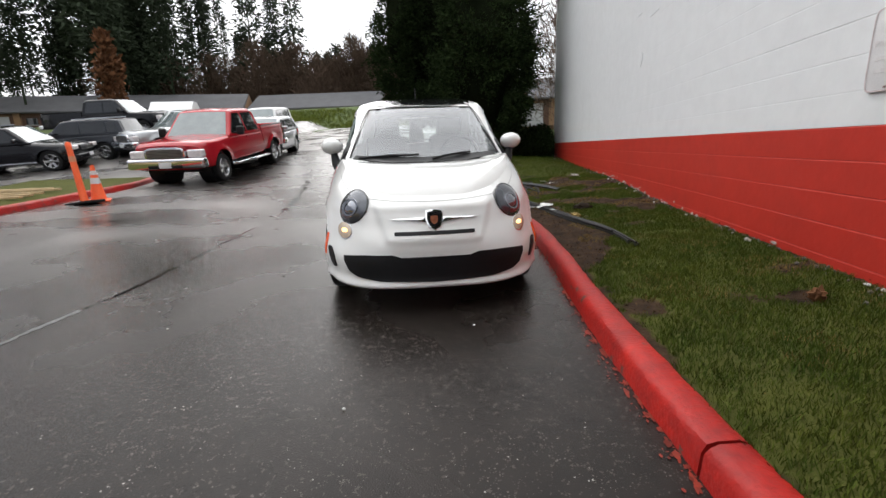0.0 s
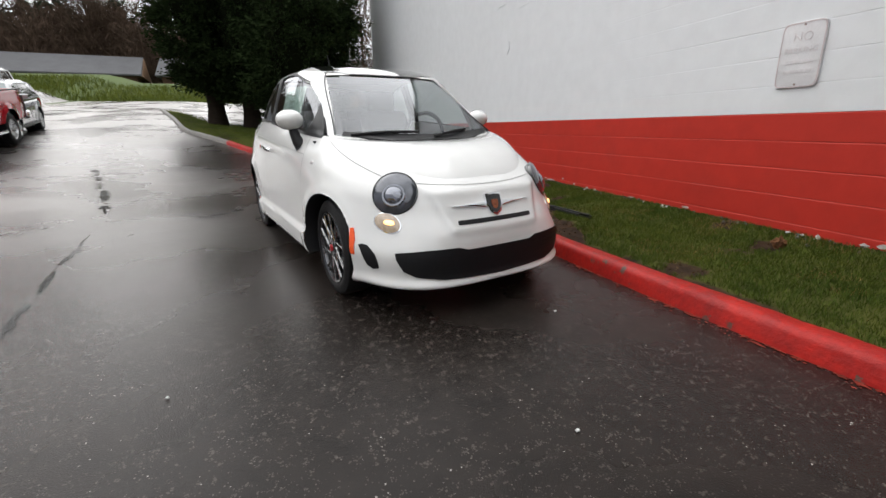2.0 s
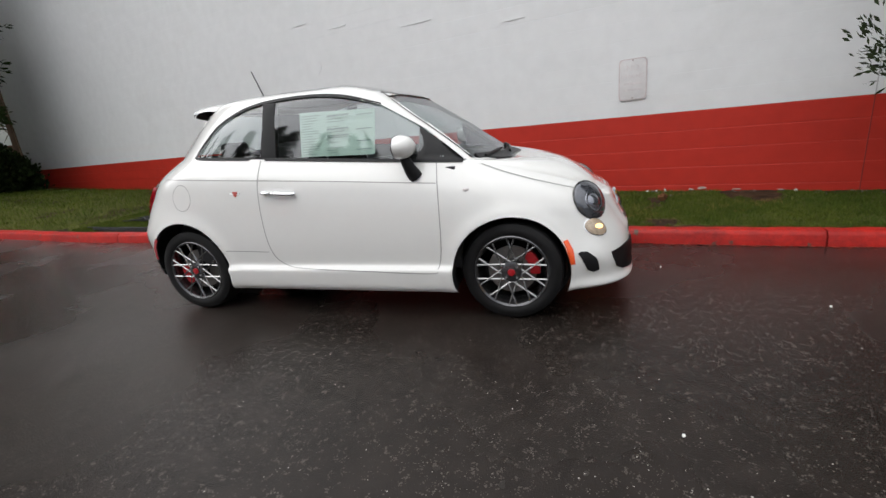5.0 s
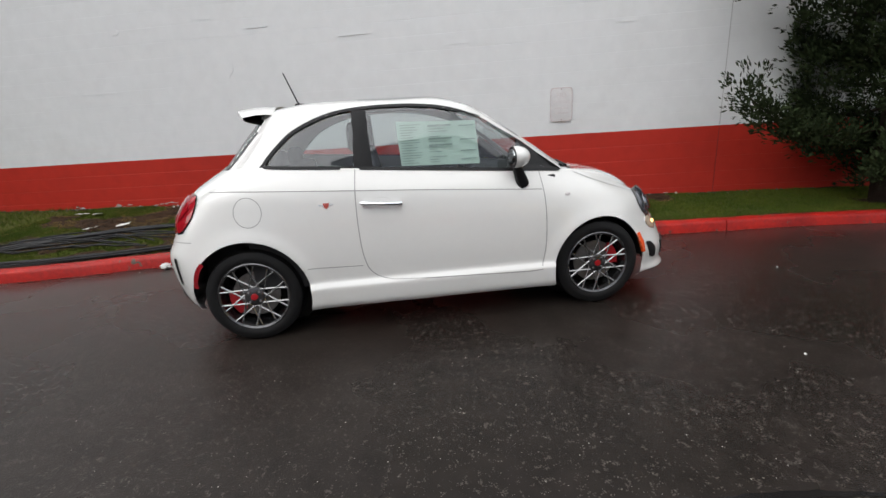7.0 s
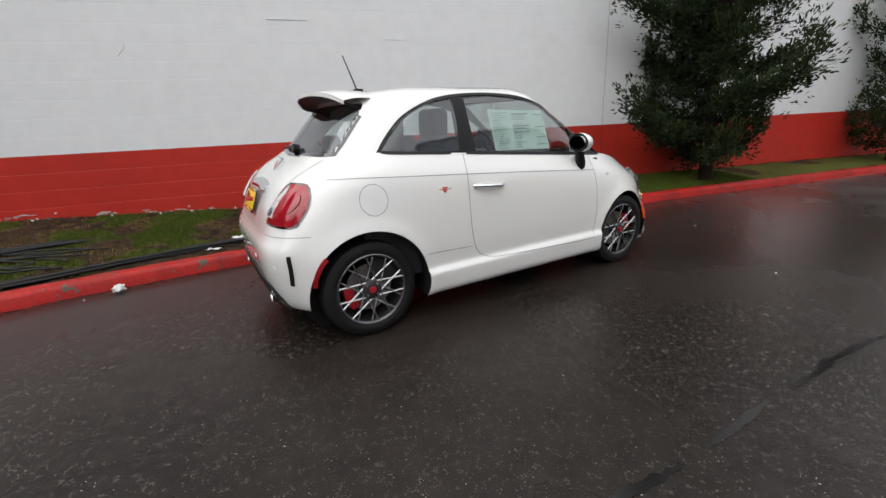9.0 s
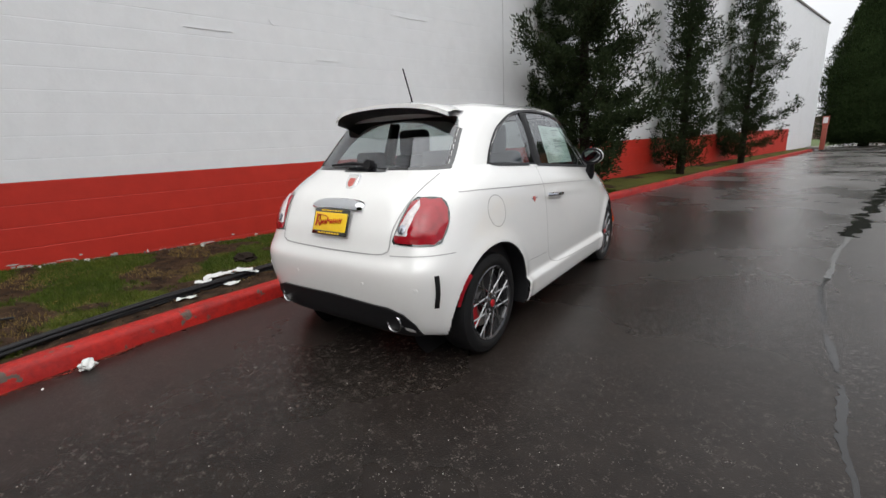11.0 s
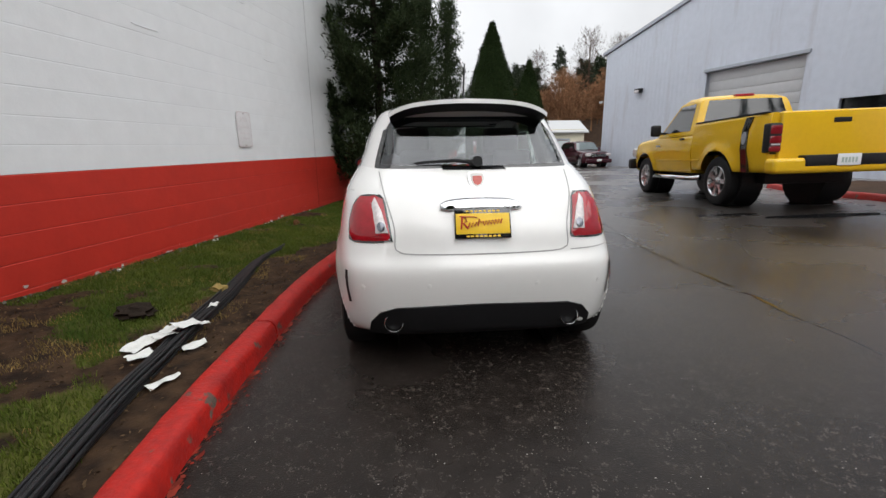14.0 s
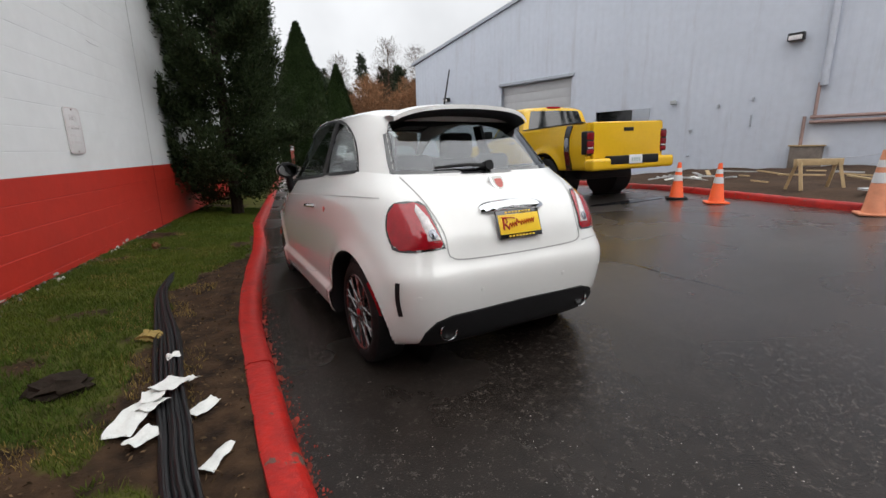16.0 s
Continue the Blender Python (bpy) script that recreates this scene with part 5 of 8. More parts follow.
def bank(name, y0, y1, width, material, label, lumps, seed, lift=0.105):
    ys_, us_ = np.arange(y0, y1 + 1e-6, 0.2), np.linspace(0, 1, 46)
    verts_ = []
    for y in ys_:
        x0 = far_x(y) - 0.14
        for u in us_:
            x = x0 - u * width
            n = noise.noise(Vector((x * 0.9, y * 0.9, seed))) + 0.5 * noise.noise(Vector((x * 2.7, y * 2.7, seed)))
            verts_.append((x, y, gz(x, y) + lift + lumps * (0.5 + n) * min(1, u * 12) + 0.18 * min(1, u * 1.2) * (lumps > 0.03)))
    w_ = len(us_)
    f_ = [(j * w_ + i, (j + 1) * w_ + i, (j + 1) * w_ + i + 1, j * w_ + i + 1) for j in range(len(ys_) - 1) for i in range(w_ - 1)]
    return tagged(raw(name, verts_, f_, material), label, "ground", kind="structure")


bank("dirt_bed", -9.4, 0.6, 9.0, M["dirt"], "churned brown dirt bed behind the far kerb", 0.07, 3.0)
bank("lawn_island", 0.62, 7.4, 4.2, M["turf"], "wet grass island with a red kerb", 0.015, 7.0)
v, f = sheet(np.arange(-34, -10.0, 0.8), np.arange(2, 30, 0.8), 0.02)
tagged(raw("parking_lot", v, f, M["asphalt"]), "wet asphalt car park beyond the grass island", "car park", kind="structure")

# ---- the pale metal building ----
ANG = radians(24)
BX = pose(-6.55, -27.0, 0.0, 0, 0, 90 + 24)  # local x runs along the facade, y points into the building
hall = thing("metal_building", "large pale blue-grey metal-clad hall with a roll-up door", "building", m=BX)


def wall_top(s):
    return 6.75 + 0.2 * min(s, 22) - 0.2 * max(0, s - 22)


DOOR0, DOOR1, DOOR_TOP, WIN0, WIN1, WIN_Z0, WIN_Z1 = 7.9, 12.4, 4.5, 13.8, 15.9, 1.75, 2.72
pieces = [(0, DOOR0, -1.0, None), (DOOR0, DOOR1, DOOR_TOP, None), (DOOR1, WIN0, -1.0, None), (WIN0, WIN1, -1.0, WIN_Z0), (WIN0, WIN1, WIN_Z1, None), (WIN1, 44, -1.0, None)]
for s0, s1, z0, z1 in pieces:
    n = max(1, int((s1 - s0) / 0.3))
    bm = bmesh.new()
    prev = None
    xs = np.linspace(s0, s1, n * 4 + 1)
    for i, s in enumerate(xs):
        d = 0.008 * (1 if i % 4 in (1, 2) else 0)
        top = wall_top(s) if z1 is None else z1
        a, b = bm.verts.new((s, -d, z0)), bm.verts.new((s, -d, top))
        c, e = bm.verts.new((s, 0.2, top)), bm.verts.new((s, 0.2, z0))
        if prev:
            bm.faces.new((prev[0], a, b, prev[1]))
            bm.faces.new((prev[1], b, c, prev[2]))
            bm.faces.new((prev[2], c, e, prev[3]))
            bm.faces.new((prev[3], e, a, prev[0]))
        prev = (a, b, c, e)
    bmesh.ops.recalc_face_normals(bm, faces=bm.faces)
    part("siding_panel", bm, M["metal_wall"], hall, smooth=False)
side = box((0.2, 30, 8.0), (0.1, 15.2, 2.75), 0)
part("side_wall", side, M["metal_wall"], hall, smooth=False)
part("roof_edge", prism([(-0.3, 6.72), (22, 11.12), (44.2, 6.68), (44.2, 6.86), (22, 11.30), (-0.3, 6.90)], -0.12, 25, "y"), M["metal_trim"], hall, smooth=False)
slats = bmesh.new()
door = part("roll_up_door", box((DOOR1 - DOOR0, 0.06, DOOR_TOP + 0.6), ((DOOR0 + DOOR1) / 2, 0.24, DOOR_TOP / 2 - 0.3)), M["door_panel"], hall, "grey ribbed roll-up door, shut", smooth=False)
for k in range(10):
    part("door_slat", box((DOOR1 - DOOR0 - 0.02, 0.03, 0.42), ((DOOR0 + DOOR1) / 2, 0.205, 0.3 + k * 0.44), 0.012), M["door_panel"], door)
part("door_lintel", box((DOOR1 - DOOR0 + 0.3, 0.06, 0.14), ((DOOR0 + DOOR1) / 2, -0.05, DOOR_TOP + 0.06), 0.01), M["metal_trim"], hall)
wnd = part("window_opening", box((WIN1 - WIN0, 0.05, WIN_Z1 - WIN_Z0), ((WIN0 + WIN1) / 2, 0.16, (WIN_Z0 + WIN_Z1) / 2)), M["gloss_black"], hall, "dark window opening", smooth=False)
part("shutter", box((0.75, 0.05, 0.92), (WIN1 + 0.05, -0.06, 2.26), 0.01), M["metal_trim"], hall, "open metal shutter")
for s, z in ((3.4, 4.2), (21.0, 4.6)):
    lamp_ = part("wall_lamp", box((0.46, 0.26, 0.24), (s, -0.17, z), 0.04), M["black_plastic"], hall, "dark wall-pack lamp")
    part("lamp_lens", box((0.36, 0.06, 0.15), (s, -0.31, z - 0.04), 0.02), M["lens_clear"], lamp_)
for s, z in ((-0.1, 3.9), (17.3, 2.85)):
    cam_ = part("security_camera", box((0.22, 0.16, 0.14), (s, -0.16, z), 0.03), M["white_trim"], hall, "small white camera")
    part("camera_arm", box((0.05, 0.12, 0.05), (s, -0.06, z + 0.07)), M["white_trim"], cam_)
part("downpipe", rod((21.9, -0.12, 3.0), (21.9, -0.12, 10.8), 0.11, 12), M["grey_pipe"], hall, "grey vent pipe")
part("downpipe", rod((21.8, -0.12, 1.95), (21.8, -0.12, 3.1), 0.05, 10), M["rust"], hall, "rusty pipe")
part("downpipe", rod((21.55, -0.12, 0.9), (21.55, -0.12, 2.05), 0.05, 10), M["rust"], hall, "rusty pipe")
for k, z in enumerate((2.02, 1.86)):
    part("conduit", tube([(21.7, -0.14, z), (23.0, -0.14, z), (31.0, -0.14, z + 0.02)], 0.055, 10), M["rust"], hall, "rusty horizontal conduit")
meter = part("meter_box", box((0.85, 0.35, 0.72), (21.75, -0.2, 0.72), 0.02), mat("weathered_plywood", (0.16, 0.13, 0.11), 0.8, var=0.35, scale=5, bump=0.4, bscale=30), hall, "weathered brown box at the pipe's foot")
part("box_lid", box((0.95, 0.42, 0.05), (21.75, -0.2, 1.10), 0.01), M["wood"], meter)
for k, (s0, s1, z0) in enumerate(((22.3, 25.5, 0.75), (23.4, 27.5, 0.55))):
    part("slack_wire", tube([(s0 + (s1 - s0) * q, -0.25 - 0.2 * k, z0 + 1.2 * q - 1.6 * q * (1 - q)) for q in np.linspace(0, 1, 12)], 0.018, 6), M["grey_pipe"], hall, "slack grey wire")
for s, z, w_, h_ in ((18.9, 2.6, 0.07, 0.11), (20.0, 2.75, 0.07, 0.12), (20.0, 2.0, 0.05, 0.40), (18.0, 1.75, 0.13, 0.06), (18.0, 0.75, 0.12, 0.04)):
    part("wall_fitting", box((w_, 0.06, h_), (s, -0.05, z), 0.01), M["metal_trim"], hall)


# ---- fixtures on the long wall ----
def wall_sign():
    """A faded plate painted over with the wall."""
    s = thing("wall_sign", "painted-over no-parking plate fixed to the wall", "sign")
    poly = ring_poly(-1.58, 1.45, 0.148, 0.222, 40, 9.0)
    part("plate", prism(poly, WALL_X - 0.016, WALL_X - 0.003, "x", 0.003), mat("faded_sign_paint", (0.69, 0.675, 0.675), 0.6, var=0.08, scale=12), s)
    edge = mat("faded_sign_red", (0.60, 0.51, 0.51), 0.6, var=0.2, scale=12)
    ring = bmesh.new()
    outer = ring_poly(-1.58, 1.45, 0.146, 0.220, 40, 9.0)
    inner_ = ring_poly(-1.58, 1.45, 0.138, 0.212, 40, 9.0)
    o = [ring.verts.new((WALL_X - 0.0185, a, b)) for a, b in outer]
    i_ = [ring.verts.new((WALL_X - 0.0185, a, b)) for a, b in inner_]
    for k in range(40):
        ring.faces.new((o[k], o[(k + 1) % 40], i_[(k + 1) % 40], i_[k]))
    part("border", ring, edge, s, smooth=False)
    for k, (word, z, size) in enumerate((("NO", 1.575, 0.085), ("PARKING", 1.485, 0.055))):
        cu = bpy.data.curves.new("lettering", "FONT")
        cu.body, cu.size, cu.align_x, cu.extrude = word, size, "CENTER", 0.0006
        tmp = bpy.data.objects.new("tmp", cu)
        scene.collection.objects.link(tmp)
        me = bpy.data.meshes.new_from_object(tmp.evaluated_get(bpy.context.evaluated_depsgraph_get()))
        bpy.data.objects.remove(tmp)
        ob = finish("lettering", me, mat("faded_letter_red", (0.68, 0.635, 0.635), 0.6, var=0.1), s, smooth=False)
        ob.matrix_basis = Matrix.Translation((WALL_X - 0.0185, -1.58, z - size * 0.35)) @ Matrix(((0, 0, -1, 0), (-1, 0, 0, 0), (0, 1, 0, 0), (0, 0, 0, 1)))
    for z in (1.405, 1.34):
        part("faint_line", box((0.002, 0.19, 0.022), (WALL_X - 0.0175, -1.58, z)), mat("faded_line", (0.68, 0.65, 0.65), 0.6), s)
    for z in (1.652, 1.25):
        part("bolt", rod((WALL_X - 0.022, -1.58, z), (WALL_X - 0.014, -1.58, z), 0.007, 8), M["rust"], s)


wall_sign()
patch_ = thing("wall_patch", "rough plaster patch on the white block wall", "wall patch", kind="structure")
rs = np.random.RandomState(8)
for (yy, zz, ry_, rz_) in ((3.13, 2.25, 0.10, 0.11), (4.75, 2.85, 0.09, 0.04), (0.45, 2.72, 0.06, 0.05), (3.35, 2.92, 0.16, 0.012), (2.6, 2.75, 0.20, 0.010), (-0.2, 2.33, 0.16, 0.009), (-2.4, 2.42, 0.14, 0.008), (1.2, 2.55, 0.25, 0.008), (-1.6, 3.02, 0.3, 0.008), (5.3, 2.05, 0.3, 0.008)):
    poly = [(yy + ry_ * rs.uniform(0.8, 1.15) * math.cos(a), zz + rz_ * rs.uniform(0.75, 1.15) * math.sin(a)) for a in np.linspace(0, 2 * math.pi, 15)[:-1]]
    part("plaster_smear", prism(poly, WALL_X - 0.007, WALL_X - 0.001, "x"), M["white_wall"], patch_, smooth=False)


rs = np.random.RandomState(19)
flake = mat("bare_block_under_paint", (0.46, 0.43, 0.41), 0.85, var=0.3, scale=20, bump=0.4, bscale=60)
for k in range(44):
    yy = rs.uniform(1.6, 6.2) if k < 34 else rs.uniform(-3.5, 1.6)
    zz = float(strip_z(WALL_X - 0.01, yy)) + abs(rs.normal(0.02, 0.025))
    ry_, rz_ = rs.uniform(0.012, 0.075), rs.uniform(0.005, 0.018)
    poly = [(yy + ry_ * rs.uniform(0.6, 1.2) * math.cos(a), zz + rz_ * rs.uniform(0.5, 1.3) * math.sin(a)) for a in np.linspace(0, 2 * math.pi, 11)[:-1]]
    part("paint_flake", prism(poly, WALL_X - 0.006, WALL_X - 0.0005, "x"), flake, patch_, smooth=False)


# ---- cracks and seams in the asphalt ----
def seam_strip(name, pts, width, material, label, seed, jag=0.5, lift=0.004, gaps=0.0):
    rs_ = np.random.RandomState(seed)
    line = spline(pts, 0.035)
    d = np.gradient(line, axis=0)
    d /= np.linalg.norm(d, axis=1)[:, None]
    nrm = np.stack([-d[:, 1], d[:, 0]], 1)
    bm = bmesh.new()
    prev, skip = None, 0
    for i, (p, q) in enumerate(zip(line, nrm)):
        wob = np.array([noise.noise(Vector((i * 0.09, seed, 0))), noise.noise(Vector((i * 0.10, seed, 5)))])
        a = width * (0.5 + jag * wob[0] + rs_.uniform(-0.3, 0.3))
        b = width * (0.5 + jag * wob[1] + rs_.uniform(-0.15, 0.15))
        off = q * 0.06 * noise.noise(Vector((i * 0.05, seed, 9)))
        l_, r_ = p + off + q * max(a, 0.004), p + off - q * max(b, 0.004)
        row = [bm.verts.new((x, y, gz(x, y) + lift)) for x, y in (l_, r_)]
        if rs_.rand() < gaps:
            skip = rs_.randint(2, 8)
        if prev and not skip:
            bm.faces.new((prev[0], prev[1], row[1], row[0]))
        skip = max(0, skip - 1)
        prev = row
    return tagged(part(name, bm, material, None, smooth=False), label, "road mark", kind="structure")


WATER = "rain water standing in the long ragged joint of the drive"
for k, (pts, width, jag, gaps) in enumerate((
        ([(-4.75, 7.3), (-4.30, 6.2), (-3.86, 5.0), (-3.40, 3.8), (-3.04, 2.7)], 0.085, 0.95, 0.10),
        ([(-3.04, 2.7), (-2.80, 1.9), (-2.63, 1.12), (-2.52, 0.5)], 0.022, 0.8, 0.04),
        ([(-2.52, 0.5), (-2.42, -0.1), (-2.28, -0.77), (-2.18, -1.21)], 0.032, 0.8, 0.06),
        ([(-2.18, -1.21), (-2.15, -1.5), (-2.13, -1.72), (-2.12, -1.9)], 0.030, 0.7, 0.03),
        ([(-2.02, -3.9), (-1.99, -5.0), (-1.95, -7.0), (-1.90, -9.0), (-1.86, -12.0)], 0.15, 0.8, 0.01),
        ([(-1.88, -12.6), (-1.88, -16), (-1.90, -22), (-1.95, -30.0)], 0.20, 0.9, 0.02))):
    seam_strip("wet_joint", pts, width, M["groove"], WATER, 3 + k, jag=jag, gaps=gaps, lift=0.003)
# sky reflection on the water, painted as a paler strip of the joint
seam_strip("sheen_joint", [(-2.12, -1.93), (-2.07, -2.5), (-2.04, -3.2), (-2.02, -3.9)], 0.040, M["pale_seam"], "stretch of the wet joint with the pale sky reflection in its colour", 5, jag=0.6, lift=0.003)
rs = np.random.RandomState(12)
for (px, py, sx, sy) in ((-5.3, -3.6, 1.0, 0.16), (-4.1, -4.0, 0.5, 0.09)):
    ring = [(px + sx * math.cos(a) * rs.uniform(0.75, 1.1), py + sy * math.sin(a) * rs.uniform(0.7, 1.2)) for a in np.linspace(0, 2 * math.pi, 30)[:-1]]
    bm = bmesh.new()
    bm.faces.new([bm.verts.new((a, b, gz(a, b) + 0.006)) for a, b in ring])
    bmesh.ops.triangulate(bm, faces=bm.faces)
    tagged(part("puddle", bm, M["puddle"], None, smooth=False), "thin puddle of rain water on asphalt", "puddle", kind="structure")


# ---- other vehicles ----
def paint(name, colour, rough=0.16, metal=0.0):
    return mat(name, colour, rough, metal=metal, var=0.04, scale=1.5, coat=0.3, spec=0.3)


M.update({
    "yellow": paint("yellow_truck_paint", (0.66, 0.40, 0.016)),
    "red_truck": paint("red_truck_paint", (0.36, 0.012, 0.020)),
    "black_paint": paint("black_car_paint", (0.010, 0.010, 0.012)),
    "silver_paint": paint("silver_car_paint", (0.45, 0.46, 0.47), metal=0.5),
    "white_paint": paint("white_van_paint", (0.68, 0.69, 0.69)),
    "truck_lens": mat("dark_red_lamp_lens", (0.17, 0.005, 0.010), 0.12, var=0.25, scale=30, coat=0.3),
    "maroon": paint("dark_maroon_paint", (0.045, 0.008, 0.014)),
    "grey_paint": paint("dark_grey_paint", (0.035, 0.038, 0.045)),
    "dark_window": mat("dark_vehicle_glass", (0.012, 0.014, 0.016), 0.05, var=0.2, coat=1.0),
    # windscreen pane with the mirrored sky put into its base colour
    "sky_window": mat("sky_tone_glass", (0.13, 0.16, 0.165), 0.04, var=0.2, coat=1.0),
    "silver_rim": mat("bright_alloy", (0.55, 0.55, 0.56), 0.25, metal=0.9, var=0.06),
})


def flank_shell(y0, y1, top, bottom, half, arches=(), nose=0.0, tail=0.0, shoulder=0.10, crown=0.02, flare=0.03, floor=None):
    """A vehicle body between two stations: rounded shoulders, tucked sills, flared and cut wheel openings, ends bowed in plan."""
    ys = np.arange(y0, y1 + 0.02, 0.04)
    ys[-1] = y1
    grid = []
    for y in ys:
        zt, zb = top(y), bottom
        e0, e1 = max(0.0, 1 - (y - y0) / 0.55) if nose else 0.0, max(0.0, 1 - (y1 - y) / 0.45) if tail else 0.0
        w = half - 0.10 * nose * e0**2 - 0.10 * tail * e1**2
        r = min(shoulder, (zt - zb) * 0.4)
        pts = [(0.0, zb), (w * 0.5, zb), (w - 0.16, zb), (w - 0.07, zb + 0.015)]
        pts += [(w - 0.045 * (1 - q) ** 3 - 0.03 * q**4, zb + 0.04 + (zt - zb - 0.04 - r) * q) for q in np.linspace(0, 1, 15)]
        xs = w - 0.03
        if floor is None:
            pts += [(xs - r * 1.3 * (1 - math.cos(a)), zt - r + r * math.sin(a)) for a in np.linspace(0.25, math.pi / 2, 6)]
            xe = xs - r * 1.3
            pts += [(xe * (1 - q), zt + crown * (1 - (1 - q) ** 2)) for q in np.linspace(0.15, 1, 7)]
        else:
            pts += [(xs - 0.03 * (1 - math.cos(a)), zt - r + r * math.sin(a)) for a in np.linspace(0.25, math.pi / 2, 6)]
            pts += [(xs - 0.07, zt), (xs - 0.085, zt - 0.03), (xs - 0.09, floor), (w * 0.4, floor), (0.0, floor)]
        row = np.array([(x, y, z) for x, z in pts])
        row[:, 1] += (0.17 * nose * e0 - 0.10 * tail * e1) * (row[:, 0] / half) ** 2
        grid.append(row)
    grid = np.array(grid)
    for yc, zc, r in arches:
        d = np.hypot(grid[..., 1] - yc, grid[..., 2] - zc)
        grid[..., 0] += flare * np.exp(-(((d - r) / 0.09) ** 2)) * (grid[..., 0] > half * 0.7)
    caps = [np.stack([grid[k][:, 0] * 0.02, grid[k][:, 1] * 0 + grid[k][:, 1].mean(), np.full(len(grid[k]), grid[k][:, 2].mean())], -1) for k in (0, -1)]
    grid = np.concatenate([caps[0][None], grid, caps[1][None]])
    bm = shell_bm(grid)
    for yc, zc, r in arches:
        cut(bm, [(yc + r * math.cos(a), zc + r * math.sin(a)) for a in np.linspace(0, 2 * math.pi, 48)[:-1]], (1, 2), lambda p: abs(p.x) > half * 0.62)
    bmesh.ops.recalc_face_normals(bm, faces=bm.faces)
    return bm


def cab_shell(line, belt, width):
    """A glasshouse under a roof line (y, z) that leans in above the belt by width(z)."""
    ly, lz = zip(*line)
    grid = []
    for y in np.linspace(ly[0], ly[-1], 60):
        zt = float(np.interp(y, ly, lz))
        h = max(zt - belt, 0.004)
        r = min(0.11, h * 0.6)
        pts = [(0.0, belt - 0.04), (width(belt), belt - 0.04)]
        pts += [(width(belt + (h - r) * q), belt + (h - r) * q) for q in np.linspace(0, 1, 8)]
        xs = width(zt - r)
        pts += [(xs - r * 1.25 * (1 - math.cos(a)), zt - r + r * math.sin(a)) for a in np.linspace(0.25, math.pi / 2, 6)]
        xe = xs - r * 1.25
        pts += [(xe * (1 - q), zt + 0.025 * (1 - (1 - q) ** 2)) for q in np.linspace(0.2, 1, 6)]
        grid.append([(x, y, z) for x, z in pts])
    grid = np.array(grid)
    caps = [np.stack([grid[k][:, 0] * 0.02, grid[k][:, 1], np.full(len(grid[k]), grid[k][:, 2].mean())], -1) for k in (0, -1)]
    bm = shell_bm(np.concatenate([caps[0][None], grid, caps[1][None]]))
    bmesh.ops.recalc_face_normals(bm, faces=bm.faces)
    return bm


def pane(poly, x_of, off, sgn):
    """A side window as a thin slab that follows the flank."""
    bm = bmesh.new()
    a = [bm.verts.new((sgn * (x_of(z) + off), y, z)) for y, z in poly]
    b = [bm.verts.new((sgn * (x_of(z) - 0.03), y, z)) for y, z in poly]
    bm.faces.new(a)
    for i in range(len(poly)):
        bm.faces.new((a[i], a[(i + 1) % len(poly)], b[(i + 1) % len(poly)], b[i]))
    bmesh.ops.recalc_face_normals(bm, faces=bm.faces)
    return bm


def cross_pane(p0, p1, x_of, inset, off):
    """A windscreen or back window between two points of the side outline."""
    (y0, z0), (y1, z1) = p0, p1
    d = Vector((0, y1 - y0, z1 - z0)).normalized()
    nrm = Vector((0, -d.z, d.y)) if y0 < y1 else Vector((0, d.z, -d.y))
    bm = bmesh.new()
    rows = []
    for t in np.linspace(0.06, 0.94, 4):
        y, z = y0 + (y1 - y0) * t, z0 + (z1 - z0) * t
        w = x_of(z) - inset
        rows.append([bm.verts.new(Vector((k * w, y, z)) + nrm * (off + 0.026 * (1 - k * k))) for k in np.linspace(-1, 1, 9)])
    for r0, r1 in zip(rows, rows[1:]):
        for i in range(8):
            bm.faces.new((r0[i], r0[i + 1], r1[i + 1], r1[i]))
    return bm


def stand(x, y, heading, wb, track):
    """A pose on the ground for a vehicle whose nose points along -y before it is turned by heading degrees."""
    a = radians(heading)
    fwd, left = Vector((math.sin(a), -math.cos(a))), Vector((math.cos(a), math.sin(a)))
    def h(s, l):
        p = Vector((x, y)) + fwd * s * wb / 2 + left * l * track / 2
        return gz(p.x, p.y)
    zf, zb = (h(1, 1) + h(1, -1)) / 2, (h(-1, 1) + h(-1, -1)) / 2
    zl, zr = (h(1, 1) + h(-1, 1)) / 2, (h(1, -1) + h(-1, -1)) / 2
    pitch, roll = math.degrees(math.atan2(zb - zf, wb)), math.degrees(math.atan2(zr - zl, track))
    return pose(x, y, (zf + zb) / 2, pitch, roll, heading)


